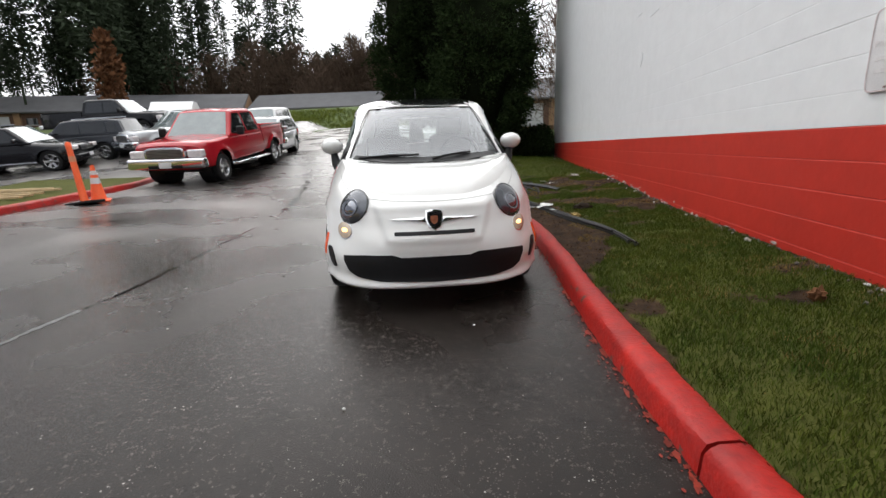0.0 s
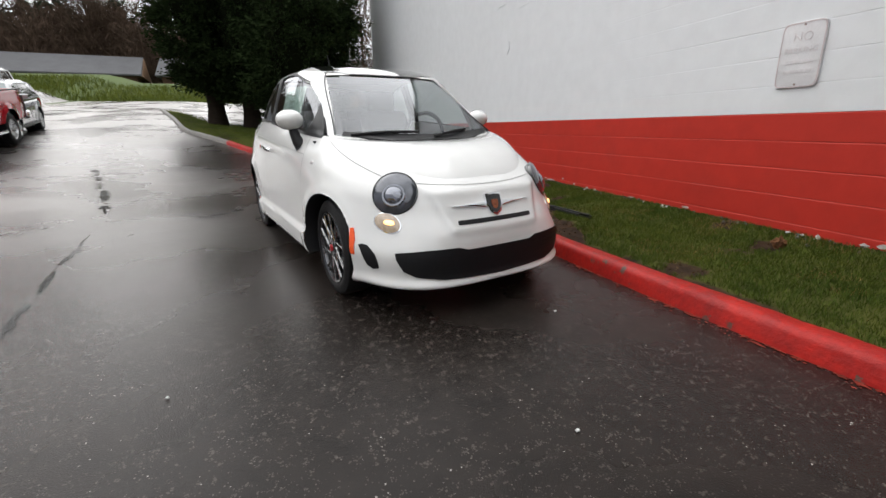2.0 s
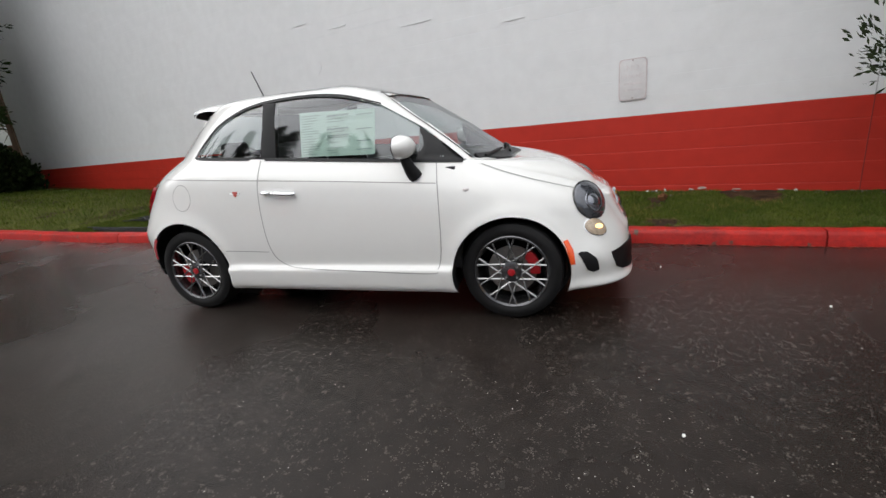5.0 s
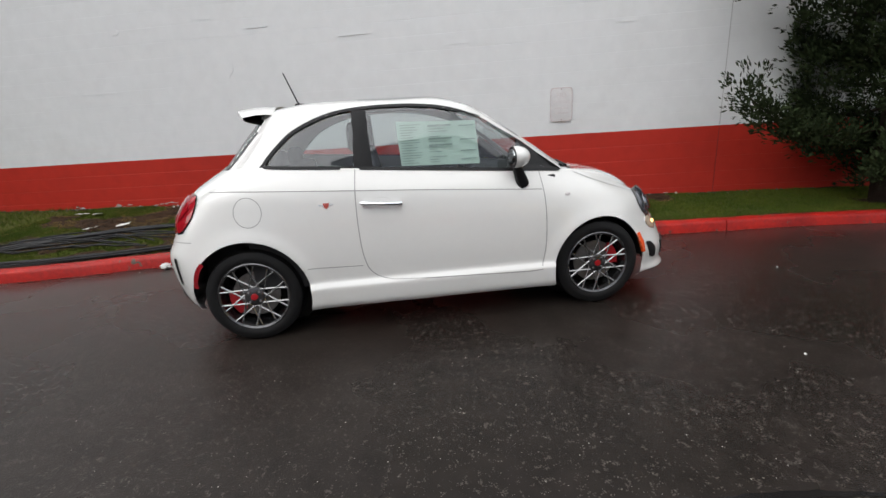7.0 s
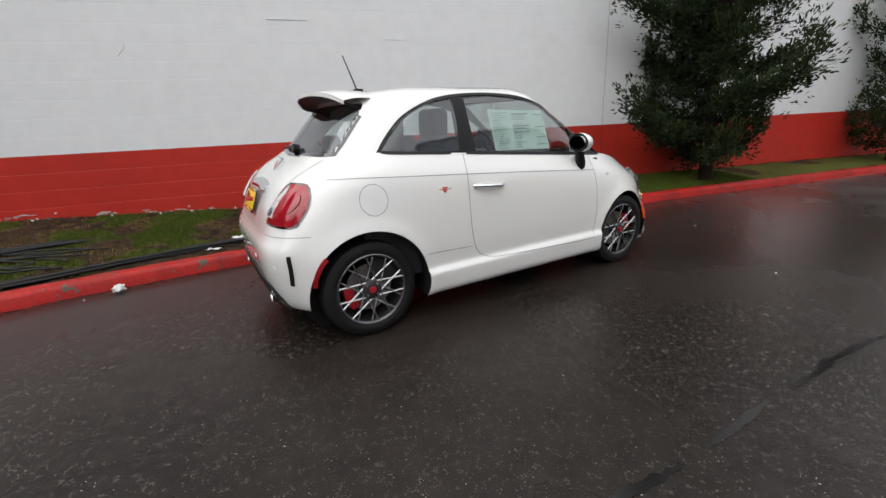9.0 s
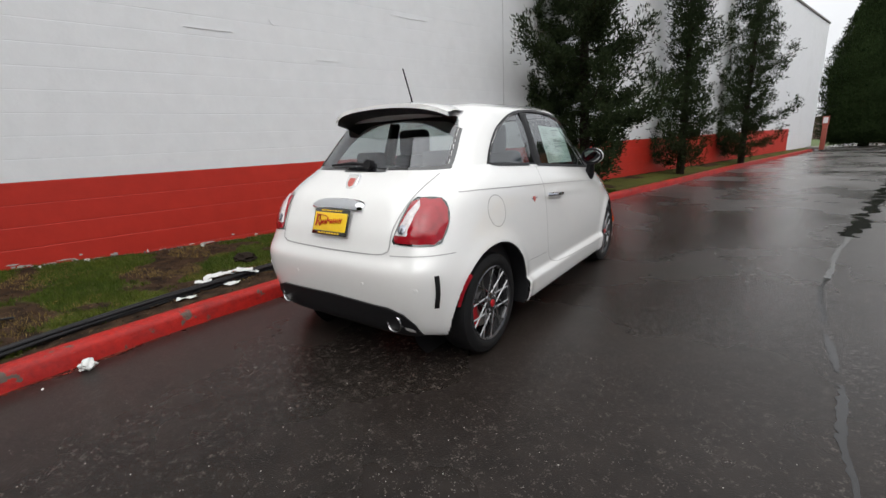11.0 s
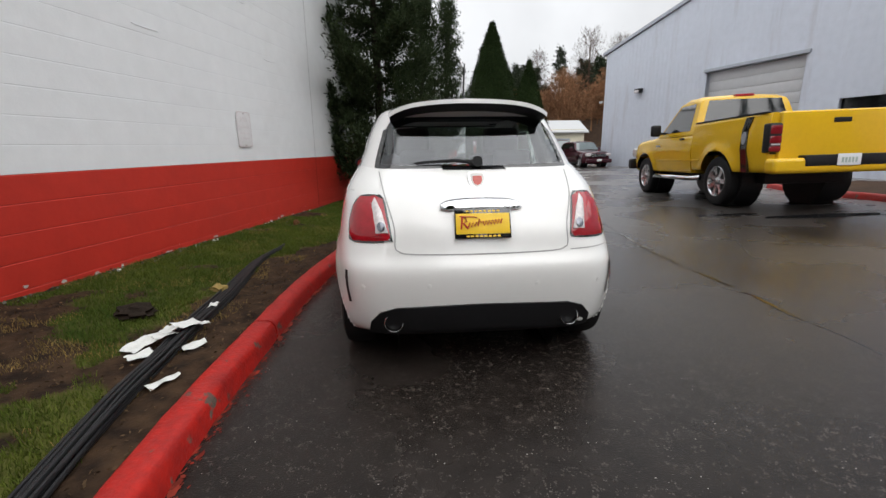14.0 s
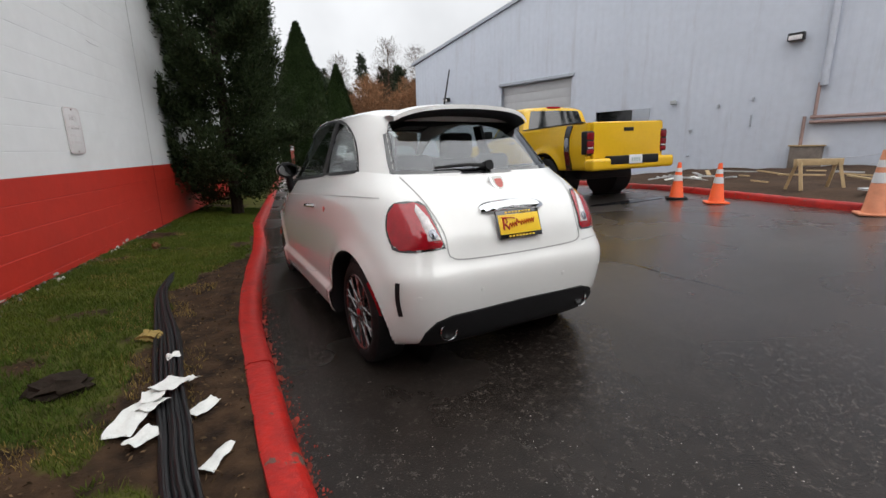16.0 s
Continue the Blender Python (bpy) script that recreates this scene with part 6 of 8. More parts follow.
def pickup(name, label, m, body, wb=3.06, front=0.98, rear=1.24, half=1.0, roof=1.90, hood=1.17, rail=1.36, cab_back=0.62, ground=0.46, wheel_r=0.40, rim="silver_rim", crew=False, chrome_front=True, bee=False):
    t = thing(name, label, "pickup truck", m=m)
    p = M[body]
    nose, tail, fa, ra = -wb / 2 - front, wb / 2 + rear, -wb / 2, wb / 2
    ar = wheel_r + 0.09
    ws_base = fa + 0.62
    roof_f = ws_base + 0.62
    deck = [(nose, hood - (0.17 if bee else 0.10)), (nose + 0.10, hood - (0.08 if bee else 0.03)), (nose + 0.35, hood - (0.02 if bee else -0.01)), (fa, hood + 0.02), (ws_base, hood + 0.06), (ws_base + 0.2, hood + 0.06), (cab_back, hood + 0.05)]
    part("front_body", flank_shell(nose, cab_back, lambda y: float(np.interp(y, *zip(*deck))), ground, half, ((fa, wheel_r + 0.02, ar),), nose=1.0, shoulder=0.13, crown=0.045), p, t)
    belt = hood + 0.04
    def cab_w(z):
        return half - 0.04 - 0.20 * max(0, (z - belt) / (roof - belt))
    cab = [(ws_base - 0.02, belt - 0.02), (roof_f, roof - 0.05), (roof_f + 0.25, roof), (cab_back - 0.28, roof - 0.01), (cab_back - 0.12, roof - 0.07), (cab_back, belt + 0.1), (cab_back, belt - 0.1)]
    part("cab", cab_shell(cab[:-1], belt, cab_w), p, t)
    part("bed", flank_shell(cab_back + 0.03, tail, lambda y: rail, ground + 0.06, half, ((ra, wheel_r + 0.02, ar),), tail=0.5, shoulder=0.12, flare=0.045, floor=ground + 0.40), p, t)
    for sgn in (1, -1):
        part("bed_rail", box((0.075, tail - cab_back - 0.16, 0.022), (sgn * (half - 0.075), (tail + cab_back) / 2 - 0.03, rail + 0.010), 0.008), M["black_plastic"], t)
    part("bed_floor", box((2 * half - 0.2, tail - cab_back - 0.05, 0.08), (0, (tail + cab_back) / 2, ground + 0.38), 0.01), M["black_plastic"], t)
    part("bed_front", box((2 * half - 0.2, 0.06, rail - ground - 0.4), (0, cab_back + 0.06, (rail + ground) / 2 + 0.2), 0.01), p, t)
    gate = part("tailgate", box((2 * half - 0.36, 0.09, rail - ground - 0.22), (0, tail - 0.02, (rail + ground) / 2 + 0.115), 0.03, 3), p, t)
    part("gate_handle", box((0.24, 0.03, 0.07), (0, tail + 0.018, rail - 0.14), 0.012), M["black_plastic"], gate, "black tailgate handle")
    part("gate_badge", box((0.52, 0.012, 0.045), (half * 0.38, tail + 0.018, rail - 0.34), 0.004), M["metal_trim"], gate)
    part("gate_badge", box((0.22, 0.012, 0.05), (-half * 0.55, tail + 0.018, rail - 0.22), 0.004), M["metal_trim"], gate)
    part("rear_bumper", box((2 * half - 0.02, 0.24, 0.22), (0, tail + 0.09, ground + 0.17), 0.07, 4), p if bee else M["chrome"], t)
    part("bumper_step", box((1.15, 0.16, 0.16), (0, tail + 0.135, ground + 0.235), 0.02), M["black_plastic"], t)
    plate = part("number_plate", box((0.31, 0.012, 0.16), (0, tail + 0.222, ground + 0.24), 0.004), M["white_paint"], t, "white number plate")
    for k in range(5):
        part("plate_bar", box((0.026, 0.003, 0.07), (-0.09 + k * 0.045, tail + 0.2295, ground + 0.235)), M["ink"], plate)
    for sgn in (1, -1):
        tl = part("tail_lamp", box((0.19, 0.16, 0.42), (sgn * (half - 0.125), tail - 0.055, rail - 0.36), 0.035, 3), M["black_plastic"], t, "red tail lamp in a dark housing")
        for zl, hl in ((0.245, 0.13), (0.385, 0.11), (0.515, 0.08)):
            part("lamp_lens", box((0.165, 0.170, hl), (sgn * (half - 0.122), tail - 0.053, rail - zl), 0.02, 2), M["truck_lens"], tl, "dark red lens")
        part("reverse_lens", box((0.12, 0.164, 0.022), (sgn * (half - 0.122), tail - 0.050, rail - 0.452), 0.006), M["lens_clear"], tl)
        # windows
        end = cab_back - 0.16
        poly = [(ws_base + 0.16, belt + 0.05), (roof_f + 0.06, roof - 0.13), (end - 0.12, roof - 0.13), (end, belt + 0.05)]
        if crew:
            mid = (ws_base + end) / 2 + 0.12
            for q in ([poly[0], poly[1], (mid, roof - 0.13), (mid, belt + 0.05)], [(mid + 0.07, belt + 0.05), (mid + 0.07, roof - 0.13), poly[2], poly[3]]):
                part("side_window", pane(q, cab_w, 0.006, sgn), M["dark_window"], t, smooth=False)
        else:
            part("side_window", pane(poly, cab_w, 0.006, sgn), M["dark_window"], t, smooth=False)
        for y in ([end - 0.18] if not crew else [(ws_base + end) / 2, end - 0.05]):
            part("door_handle", box((0.03, 0.17, 0.04), (sgn * (half + 0.012), y, belt - 0.10), 0.012), M["black_plastic"] if bee else p, t)
        mi = part("door_mirror", box((0.20, 0.12, 0.24), (sgn * (half + 0.16), ws_base + 0.30, belt + 0.12), 0.05, 3), M["black_plastic"], t)
        part("mirror_arm", box((0.16, 0.05, 0.05), (sgn * (half + 0.03), ws_base + 0.31, belt + 0.06), 0.015), M["black_plastic"], mi)
        part("running_board", tube([(sgn * (half - 0.05), fa + ar + 0.05, ground - 0.06), (sgn * (half + 0.04), fa + ar + 0.2, ground - 0.08), (sgn * (half + 0.04), ra - ar - 0.2, ground - 0.08), (sgn * (half - 0.05), ra - ar - 0.05, ground - 0.06)], 0.045, 10), M["chrome"], t, "chrome running board")
        part("headlamp", box((0.40, 0.22, 0.21), (sgn * (half - 0.25), nose + 0.10, hood - 0.28), 0.06, 4), M["lens_clear"], t, "clear headlamp")
        part("body_line", box((0.012, ra - ar - fa - ar - 0.16, 0.035), (sgn * (half - 0.012), 0.0, ground + 0.26), 0.005), p, t)
        for yc in (fa, ra):
            wheel(t, (sgn * (half - 0.17), yc, wheel_r), sgn, wheel_r, 0.29, wheel_r * 0.62, 7, rim, False, False)
            lin = bmesh.new()
            bmesh.ops.create_cone(lin, cap_ends=True, segments=24, radius1=ar - 0.01, radius2=ar - 0.01, depth=0.34, matrix=Matrix.Translation((sgn * (half - 0.35), yc, wheel_r + 0.03)) @ Matrix.Rotation(math.pi / 2, 4, "Y"))
            part("wheel_well", lin, M["black_plastic"], t)
        if bee:
            part("stripe_decal", pane([(tail - 0.50, ground + 0.08), (tail - 0.58, ground + 0.42), (tail - 0.58, rail - 0.22), (tail - 0.52, rail - 0.03), (tail - 0.36, rail - 0.03), (tail - 0.43, rail - 0.22), (tail - 0.43, ground + 0.42), (tail - 0.36, ground + 0.08)], lambda z: half - 0.03 * max(0, (z - ground) / (rail - ground)) ** 4, 0.010, sgn), M["gloss_black"], t, "black bedside stripe", smooth=False)
            part("stripe_badge", pane(ring_poly(tail - 0.505, rail - 0.34, 0.05, 0.10, 16), lambda z: half, 0.016, sgn), M["metal_trim"], t, smooth=False)
            part("fender_badge", box((0.01, 0.2, 0.03), (sgn * (half + 0.006), fa + 0.72, belt - 0.20), 0.003), M["metal_trim"], t)
    part("windscreen", cross_pane(cab[0], cab[1], cab_w, 0.10, 0.012), M["sky_window"], t)
    part("rear_window", cross_pane((cab_back + 0.002, belt + 0.02), (cab_back - 0.13, roof - 0.06), cab_w, 0.13, 0.014), M["dark_window"], t)
    part("high_brake_lamp", box((0.34, 0.08, 0.05), (0, cab_back - 0.17, roof - 0.012), 0.015), M["lens_red"], t, "red high brake lamp")
    gm = M["chrome"] if chrome_front else M["black_plastic"]
    gz_, gw = hood - 0.27, half - 0.47
    gr = part("grille", prism([(gw * math.copysign(abs(math.cos(a)) ** 0.5, math.cos(a)), gz_ + 0.175 * math.copysign(abs(math.sin(a)) ** 0.6, math.sin(a))) for a in np.linspace(0, 2 * math.pi, 33)[:-1]], nose - 0.05, nose + 0.10, "y", 0.02), gm, t, "wide front grille")
    part("grille_mesh", prism([((gw - 0.05) * math.copysign(abs(math.cos(a)) ** 0.5, math.cos(a)), gz_ + 0.125 * math.copysign(abs(math.sin(a)) ** 0.6, math.sin(a))) for a in np.linspace(0, 2 * math.pi, 33)[:-1]], nose - 0.056, nose, "y"), M["disc"] if chrome_front else M["black_plastic"], gr, "dull mesh inside the grille frame", smooth=False)
    for k in range(6):
        part("grille_bar", box((2 * gw - 0.14, 0.016, 0.012), (0, nose - 0.060, gz_ - 0.09 + k * 0.036), 0.004), M["black_plastic"], gr)
    bump_ = part("front_bumper", box((2 * half + 0.02, 0.26, 0.26), (0, nose + 0.02, ground + 0.17), 0.07, 4), gm, t, "front bumper")
    part("bumper_intake", box((half * 0.9, 0.03, 0.08), (0, nose - 0.105, ground + 0.10), 0.012), M["black_plastic"], bump_)
    part("front_plate", box((0.31, 0.02, 0.15), (0, nose - 0.12, ground + 0.14), 0.005), M["white_paint"], t)
    part("chassis", box((1.2, wb + 1.2, 0.22), (0, 0.1, ground - 0.02), 0.03), M["black_plastic"], t)
    return t


def wagon(name, label, category, m, body, length=4.6, wb=2.7, half=0.92, roof=1.70, hood=1.02, ground=0.30, wheel_r=0.35, front=0.90, screen=0.55, roof_f=1.15, back_top=0.25, back_low=0.05, rim="silver_rim", glass_mat="dark_window", rails=False):
    """A car with a closed cabin: saloon, estate or four-wheel drive by its numbers."""
    t = thing(name, label, category, m=m)
    p = M[body]
    fa, ra = -wb / 2, wb / 2
    nose, tail = fa - front, fa - front + length
    ar = wheel_r + 0.06
    ws = fa + screen
    belt = hood + 0.05
    deck = [(nose, hood - 0.28), (nose + 0.12, hood - 0.16), (nose + 0.35, hood - 0.08), (fa + 0.1, hood - 0.02), (ws, hood + 0.04), (tail - back_low - 0.12, belt + 0.02), (tail - 0.05, belt - 0.04), (tail, belt - 0.20)]
    part("body", flank_shell(nose, tail, lambda y: float(np.interp(y, *zip(*deck))), ground, half, ((fa, wheel_r, ar), (ra, wheel_r, ar)), nose=1.3, tail=1.0, shoulder=0.16, flare=0.02), p, t)
    def w_of(z):
        return half - 0.05 - 0.17 * max(0, (z - belt) / (roof - belt))
    cab = [(ws - 0.05, belt - 0.04), (fa + roof_f, roof - 0.05), (fa + roof_f + 0.4, roof), (tail - back_top - 0.5, roof - 0.01), (tail - back_top, roof - 0.07), (tail - back_low, belt), (tail - back_low, belt - 0.1)]
    part("cabin", cab_shell(cab[:-1], belt, w_of), p, t)
    part("windscreen", cross_pane(cab[0], cab[1], w_of, 0.09, 0.012), M["sky_window"], t)
    part("rear_window", cross_pane((tail - back_low, belt + 0.02), (tail - back_top, roof - 0.07), w_of, 0.12, 0.012), M[glass_mat], t)
    mid = (fa + roof_f + tail - back_top) / 2 - 0.15
    z1, z0 = roof - 0.13, belt + 0.05
    bt = tail - back_top
    quads = [[(ws + 0.22, z0), (fa + roof_f + 0.08, z1), (mid - 0.35, z1), (mid - 0.30, z0)], [(mid - 0.23, z0), (mid - 0.27, z1), (bt - 0.62, z1), (bt - 0.55, z0)], [(bt - 0.48, z0), (bt - 0.54, z1), (bt - 0.18, z1), (tail - back_low - 0.25, z0)]]
    for sgn in (1, -1):
        for q in quads:
            part("side_window", pane(q, w_of, 0.006, sgn), M[glass_mat], t, smooth=False)
        for yc in (fa, ra):
            wheel(t, (sgn * (half - 0.13), yc, wheel_r), sgn, wheel_r, 0.22, wheel_r * 0.66, 6, rim, False, False)
            lin = bmesh.new()
            bmesh.ops.create_cone(lin, cap_ends=True, segments=24, radius1=ar - 0.01, radius2=ar - 0.01, depth=0.28, matrix=Matrix.Translation((sgn * (half - 0.28), yc, wheel_r + 0.02)) @ Matrix.Rotation(math.pi / 2, 4, "Y"))
            part("wheel_well", lin, M["black_plastic"], t)
        part("headlamp", box((0.34, 0.20, 0.16), (sgn * (half - 0.24), nose + 0.13, hood - 0.24), 0.05, 3), M["lens_clear"], t, "clear headlamp")
        part("tail_lamp", box((0.14, 0.14, 0.34), (sgn * (half - 0.12), tail - 0.09, belt - 0.16), 0.03), M["lens_red"], t, "red tail lamp")
        mi = part("door_mirror", box((0.20, 0.11, 0.14), (sgn * (half + 0.08), ws + 0.33, belt + 0.10), 0.04, 3), p, t)
        part("mirror_arm", box((0.1, 0.05, 0.05), (sgn * (half - 0.01), ws + 0.33, belt + 0.05), 0.015), M["black_plastic"], mi)
        for y in (mid - 0.50, bt - 0.75):
            part("door_handle", box((0.03, 0.16, 0.035), (sgn * (half + 0.004), y, belt - 0.13), 0.01), p, t)
        part("sill_strip", box((0.03, wb - 2 * ar, 0.06), (sgn * (half - 0.0), 0, ground + 0.05), 0.01), M["chrome"] if rails else M["black_plastic"], t)
        if rails:
            part("roof_rail", rod((sgn * (half - 0.26), fa + roof_f + 0.5, roof + 0.03), (sgn * (half - 0.26), bt - 0.4, roof + 0.02), 0.02, 8), M["metal_trim"], t)
    gr = part("grille", box((0.95, 0.12, 0.20), (0, nose + 0.06, hood - 0.28), 0.04), M["black_plastic"], t)
    for k in range(3):
        part("grille_bar", box((0.90, 0.03, 0.02), (0, nose - 0.005, hood - 0.34 + k * 0.06), 0.006), M["chrome"], gr)
    part("front_bumper", box((2 * half - 0.10, 0.20, 0.22), (0, nose + 0.04, ground + 0.14), 0.06, 3), p, t)
    part("front_plate", box((0.30, 0.02, 0.13), (0, nose - 0.065, ground + 0.18), 0.005), M["white_paint"], t)
    part("underside", box((2 * half - 0.5, length - 0.5, 0.16), (0, (nose + tail) / 2, ground + 0.02), 0.03), M["black_plastic"], t)
    return t


pickup("yellow_pickup", "bright yellow regular-cab pickup with a black bedside stripe", stand(-5.34, -7.0, 5.3, 3.29, 1.83) @ Matrix.Scale(1.095, 4), "yellow", wheel_r=0.42, ground=0.52, roof=1.98, hood=1.25, rail=1.45, bee=True, chrome_front=False, rim="silver_rim")
pickup("red_pickup", "red crew-cab pickup with a chrome grille and bumper", stand(-8.15, 8.62, 7.0, 3.65, 1.7), "red_truck", wb=3.65, front=0.95, rear=1.2, crew=True, cab_back=0.95, wheel_r=0.39, ground=0.48, roof=1.92, hood=1.16, rail=1.32)
wagon("silver_car", "silver-grey hatchback parked behind the red pickup", "car", stand(-8.75, 12.4, 12, 2.6, 1.5), "silver_paint", 4.3, 2.6, 0.88, 1.50, 0.92, 0.24, 0.32)
wagon("white_suv", "white boxy off-roader parked in the row", "car", stand(-11.5, 17.2, 12, 2.7, 1.6), "white_paint", 4.7, 2.7, 0.94, 1.90, 1.12, 0.36, 0.38, back_top=0.10)
wagon("black_suv", "black crossover parked side on beyond the grass", "car", stand(-17.8, 10.3, 112, 2.8, 1.6), "black_paint", 4.8, 2.8, 0.95, 1.70, 1.05, 0.32, 0.38, rails=True)
wagon("dark_suv", "dark off-roader with a sloping back in the car park", "car", stand(-18.4, 13.5, 285, 2.8, 1.6), "grey_paint", 4.7, 2.75, 0.94, 1.75, 1.08, 0.34, 0.37, rails=True)
pickup("black_pickup", "tall black crew-cab pickup in the car park", stand(-20.4, 17.6, 100, 3.9, 1.75), "black_paint", wb=3.9, rear=1.3, crew=True, cab_back=1.05, wheel_r=0.42, ground=0.55, roof=2.0, hood=1.25, rail=1.42)
pickup("grey_pickup", "silver pickup with a chrome grille in the row", stand(-13.65, 14.5, -25, 3.6, 1.7), "silver_paint", wb=3.6, crew=True, cab_back=0.95, wheel_r=0.40, ground=0.5, roof=1.95, hood=1.2, rail=1.36)
wagon("maroon_car", "dark maroon rounded estate car parked by the hall", "car", stand(-5.3, -26.0, 195, 2.62, 1.5), "maroon", 4.3, 2.62, 0.86, 1.60, 1.02, 0.26, 0.33, screen=0.75, roof_f=1.2)
wagon("dark_van", "dark grey people carrier behind the maroon car", "car", stand(-4.2, -30.5, 190, 2.9, 1.6), "grey_paint", 4.9, 2.9, 0.95, 1.80, 1.05, 0.30, 0.35)
pickup("white_pickup", "white pickup parked at the end of the drive", stand(-1.6, -38.5, 165, 3.5, 1.7), "white_paint", wb=3.5, crew=True, cab_back=0.95, wheel_r=0.40, ground=0.5, roof=1.9, hood=1.2, rail=1.36, chrome_front=False)


# ---- vegetation ----
def leaf_cloud(centres, normals, size, per, rs_, spread_=0.10, aspect=0.32, droop=0.0):
    """Many small pointed leaves or needle tufts round centres, as arrays of triangles."""
    n = len(centres) * per
    c = np.repeat(centres, per, 0) + rs_.normal(0, spread_, (n, 3))
    d = np.repeat(normals, per, 0) + rs_.normal(0, 0.65, (n, 3))
    d[:, 2] -= droop
    d /= np.linalg.norm(d, axis=1)[:, None]
    s = np.cross(d, rs_.normal(0, 1, (n, 3)))
    s /= np.linalg.norm(s, axis=1)[:, None]
    L = size * rs_.uniform(0.6, 1.3, (n, 1))
    verts_ = np.empty((n, 4, 3))
    verts_[:, 0] = c
    verts_[:, 1] = c + d * L * 0.5 + s * L * aspect
    verts_[:, 2] = c + d * L
    verts_[:, 3] = c + d * L * 0.5 - s * L * aspect
    return verts_.reshape(-1, 3)


def quads_mesh(name, verts_, material, parent=None, label=""):
    n = len(verts_) // 4
    me = bpy.data.meshes.new(name)
    me.vertices.add(n * 4)
    me.vertices.foreach_set("co", np.ascontiguousarray(verts_, dtype=np.float32).ravel())
    me.loops.add(n * 4)
    me.loops.foreach_set("vertex_index", np.arange(n * 4, dtype=np.int32))
    me.polygons.add(n)
    me.polygons.foreach_set("loop_start", np.arange(n, dtype=np.int32) * 4)
    me.update(calc_edges=True)
    return finish(name, me, material, parent, label, smooth=False)


def pine(at, height, reach, seed, lean=(0, 0), label="dark green pine with ragged upswept branches against the wall", wall_side=None, dens=1.0):
    """A pine with separate, upswept, tufted branches and gaps between them."""
    rs_ = np.random.RandomState(seed)
    t = thing("pine_tree", label, "tree", "pines along the wall")
    x0, y0, z0 = at
    trunk_line = [(x0 + lean[0] * k + 0.05 * math.sin(3 * k + seed), y0 + lean[1] * k + 0.05 * math.cos(4 * k + seed), z0 - 0.1 + height * k) for k in np.linspace(0, 1, 9)]
    bm = bmesh.new()
    tube(trunk_line, 0.11, 9, bm=bm, r_end=0.02)
    part("trunk", bm, M["bark"], t)
    limbs = bmesh.new()
    cs, ns = [], []
    for k in range(int(height * 10)):
        h = (k + rs_.rand()) / (height * 10) * 0.93 + 0.055
        a = k * 2.4 + rs_.uniform(-0.5, 0.5)
        p = np.array([np.interp(h, np.linspace(0, 1, 9), [q[i] for q in trunk_line]) for i in range(3)])
        prof = min(1.0, 0.72 + h * 2.0) * (1 - max(0, h - 0.35) * 1.25)
        L = reach * max(0.15, prof) * (rs_.uniform(0.45, 0.98) if k % 6 else 1.18)
        up = rs_.uniform(0.10, 0.38) if k % 7 else 0.6
        d = np.array([math.cos(a), math.sin(a), 0.0])
        side_ = np.array([-d[1], d[0], 0]) * rs_.uniform(-0.25, 0.25)
        ss = np.linspace(0, 1, 7)
        pts = [p + d * L * s + side_ * L * s * s + np.array([0, 0, L * (up * s**2.2 - 0.10 * math.sin(math.pi * s))]) for s in ss]
        if wall_side is not None:
            pts = [np.array([min(q[0], wall_side), q[1], q[2]]) for q in pts]
        tube(pts, 0.020, 4, bm=limbs, r_end=0.006)
        for s in np.linspace(0.30, 1.0, max(3, int(L * 5.5))):
            q = np.array([np.interp(s, ss, [w[i] for w in pts]) for i in range(3)])
            tip_ = s > 0.9
            thick = rs_.uniform(0.09, 0.15) * (0.7 if tip_ else 1.0)
            for _ in range(int(56 * dens)):
                off = rs_.normal(0, thick, 3) * (1, 1, 1.25 if tip_ else 0.55)
                off += np.array([d[0] * 0.3, d[1] * 0.3, 0.8]) * (rs_.rand() * 0.26 if tip_ else 0.0)
                cs.append(q + off)
                ns.append(d * 0.5 + np.array([0, 0, 0.9]) + off * 5)
    part("branchwork", limbs, M["bark"], t)
    cs, ns = np.array(cs), np.array(ns)
    if wall_side is not None:
        cs[:, 0] = np.minimum(cs[:, 0], wall_side)
    quads_mesh("foliage", leaf_cloud(cs, ns, 0.068, 6, rs_, 0.030, 0.17), M["needles"], t, "dense dark needle tufts")
    return t


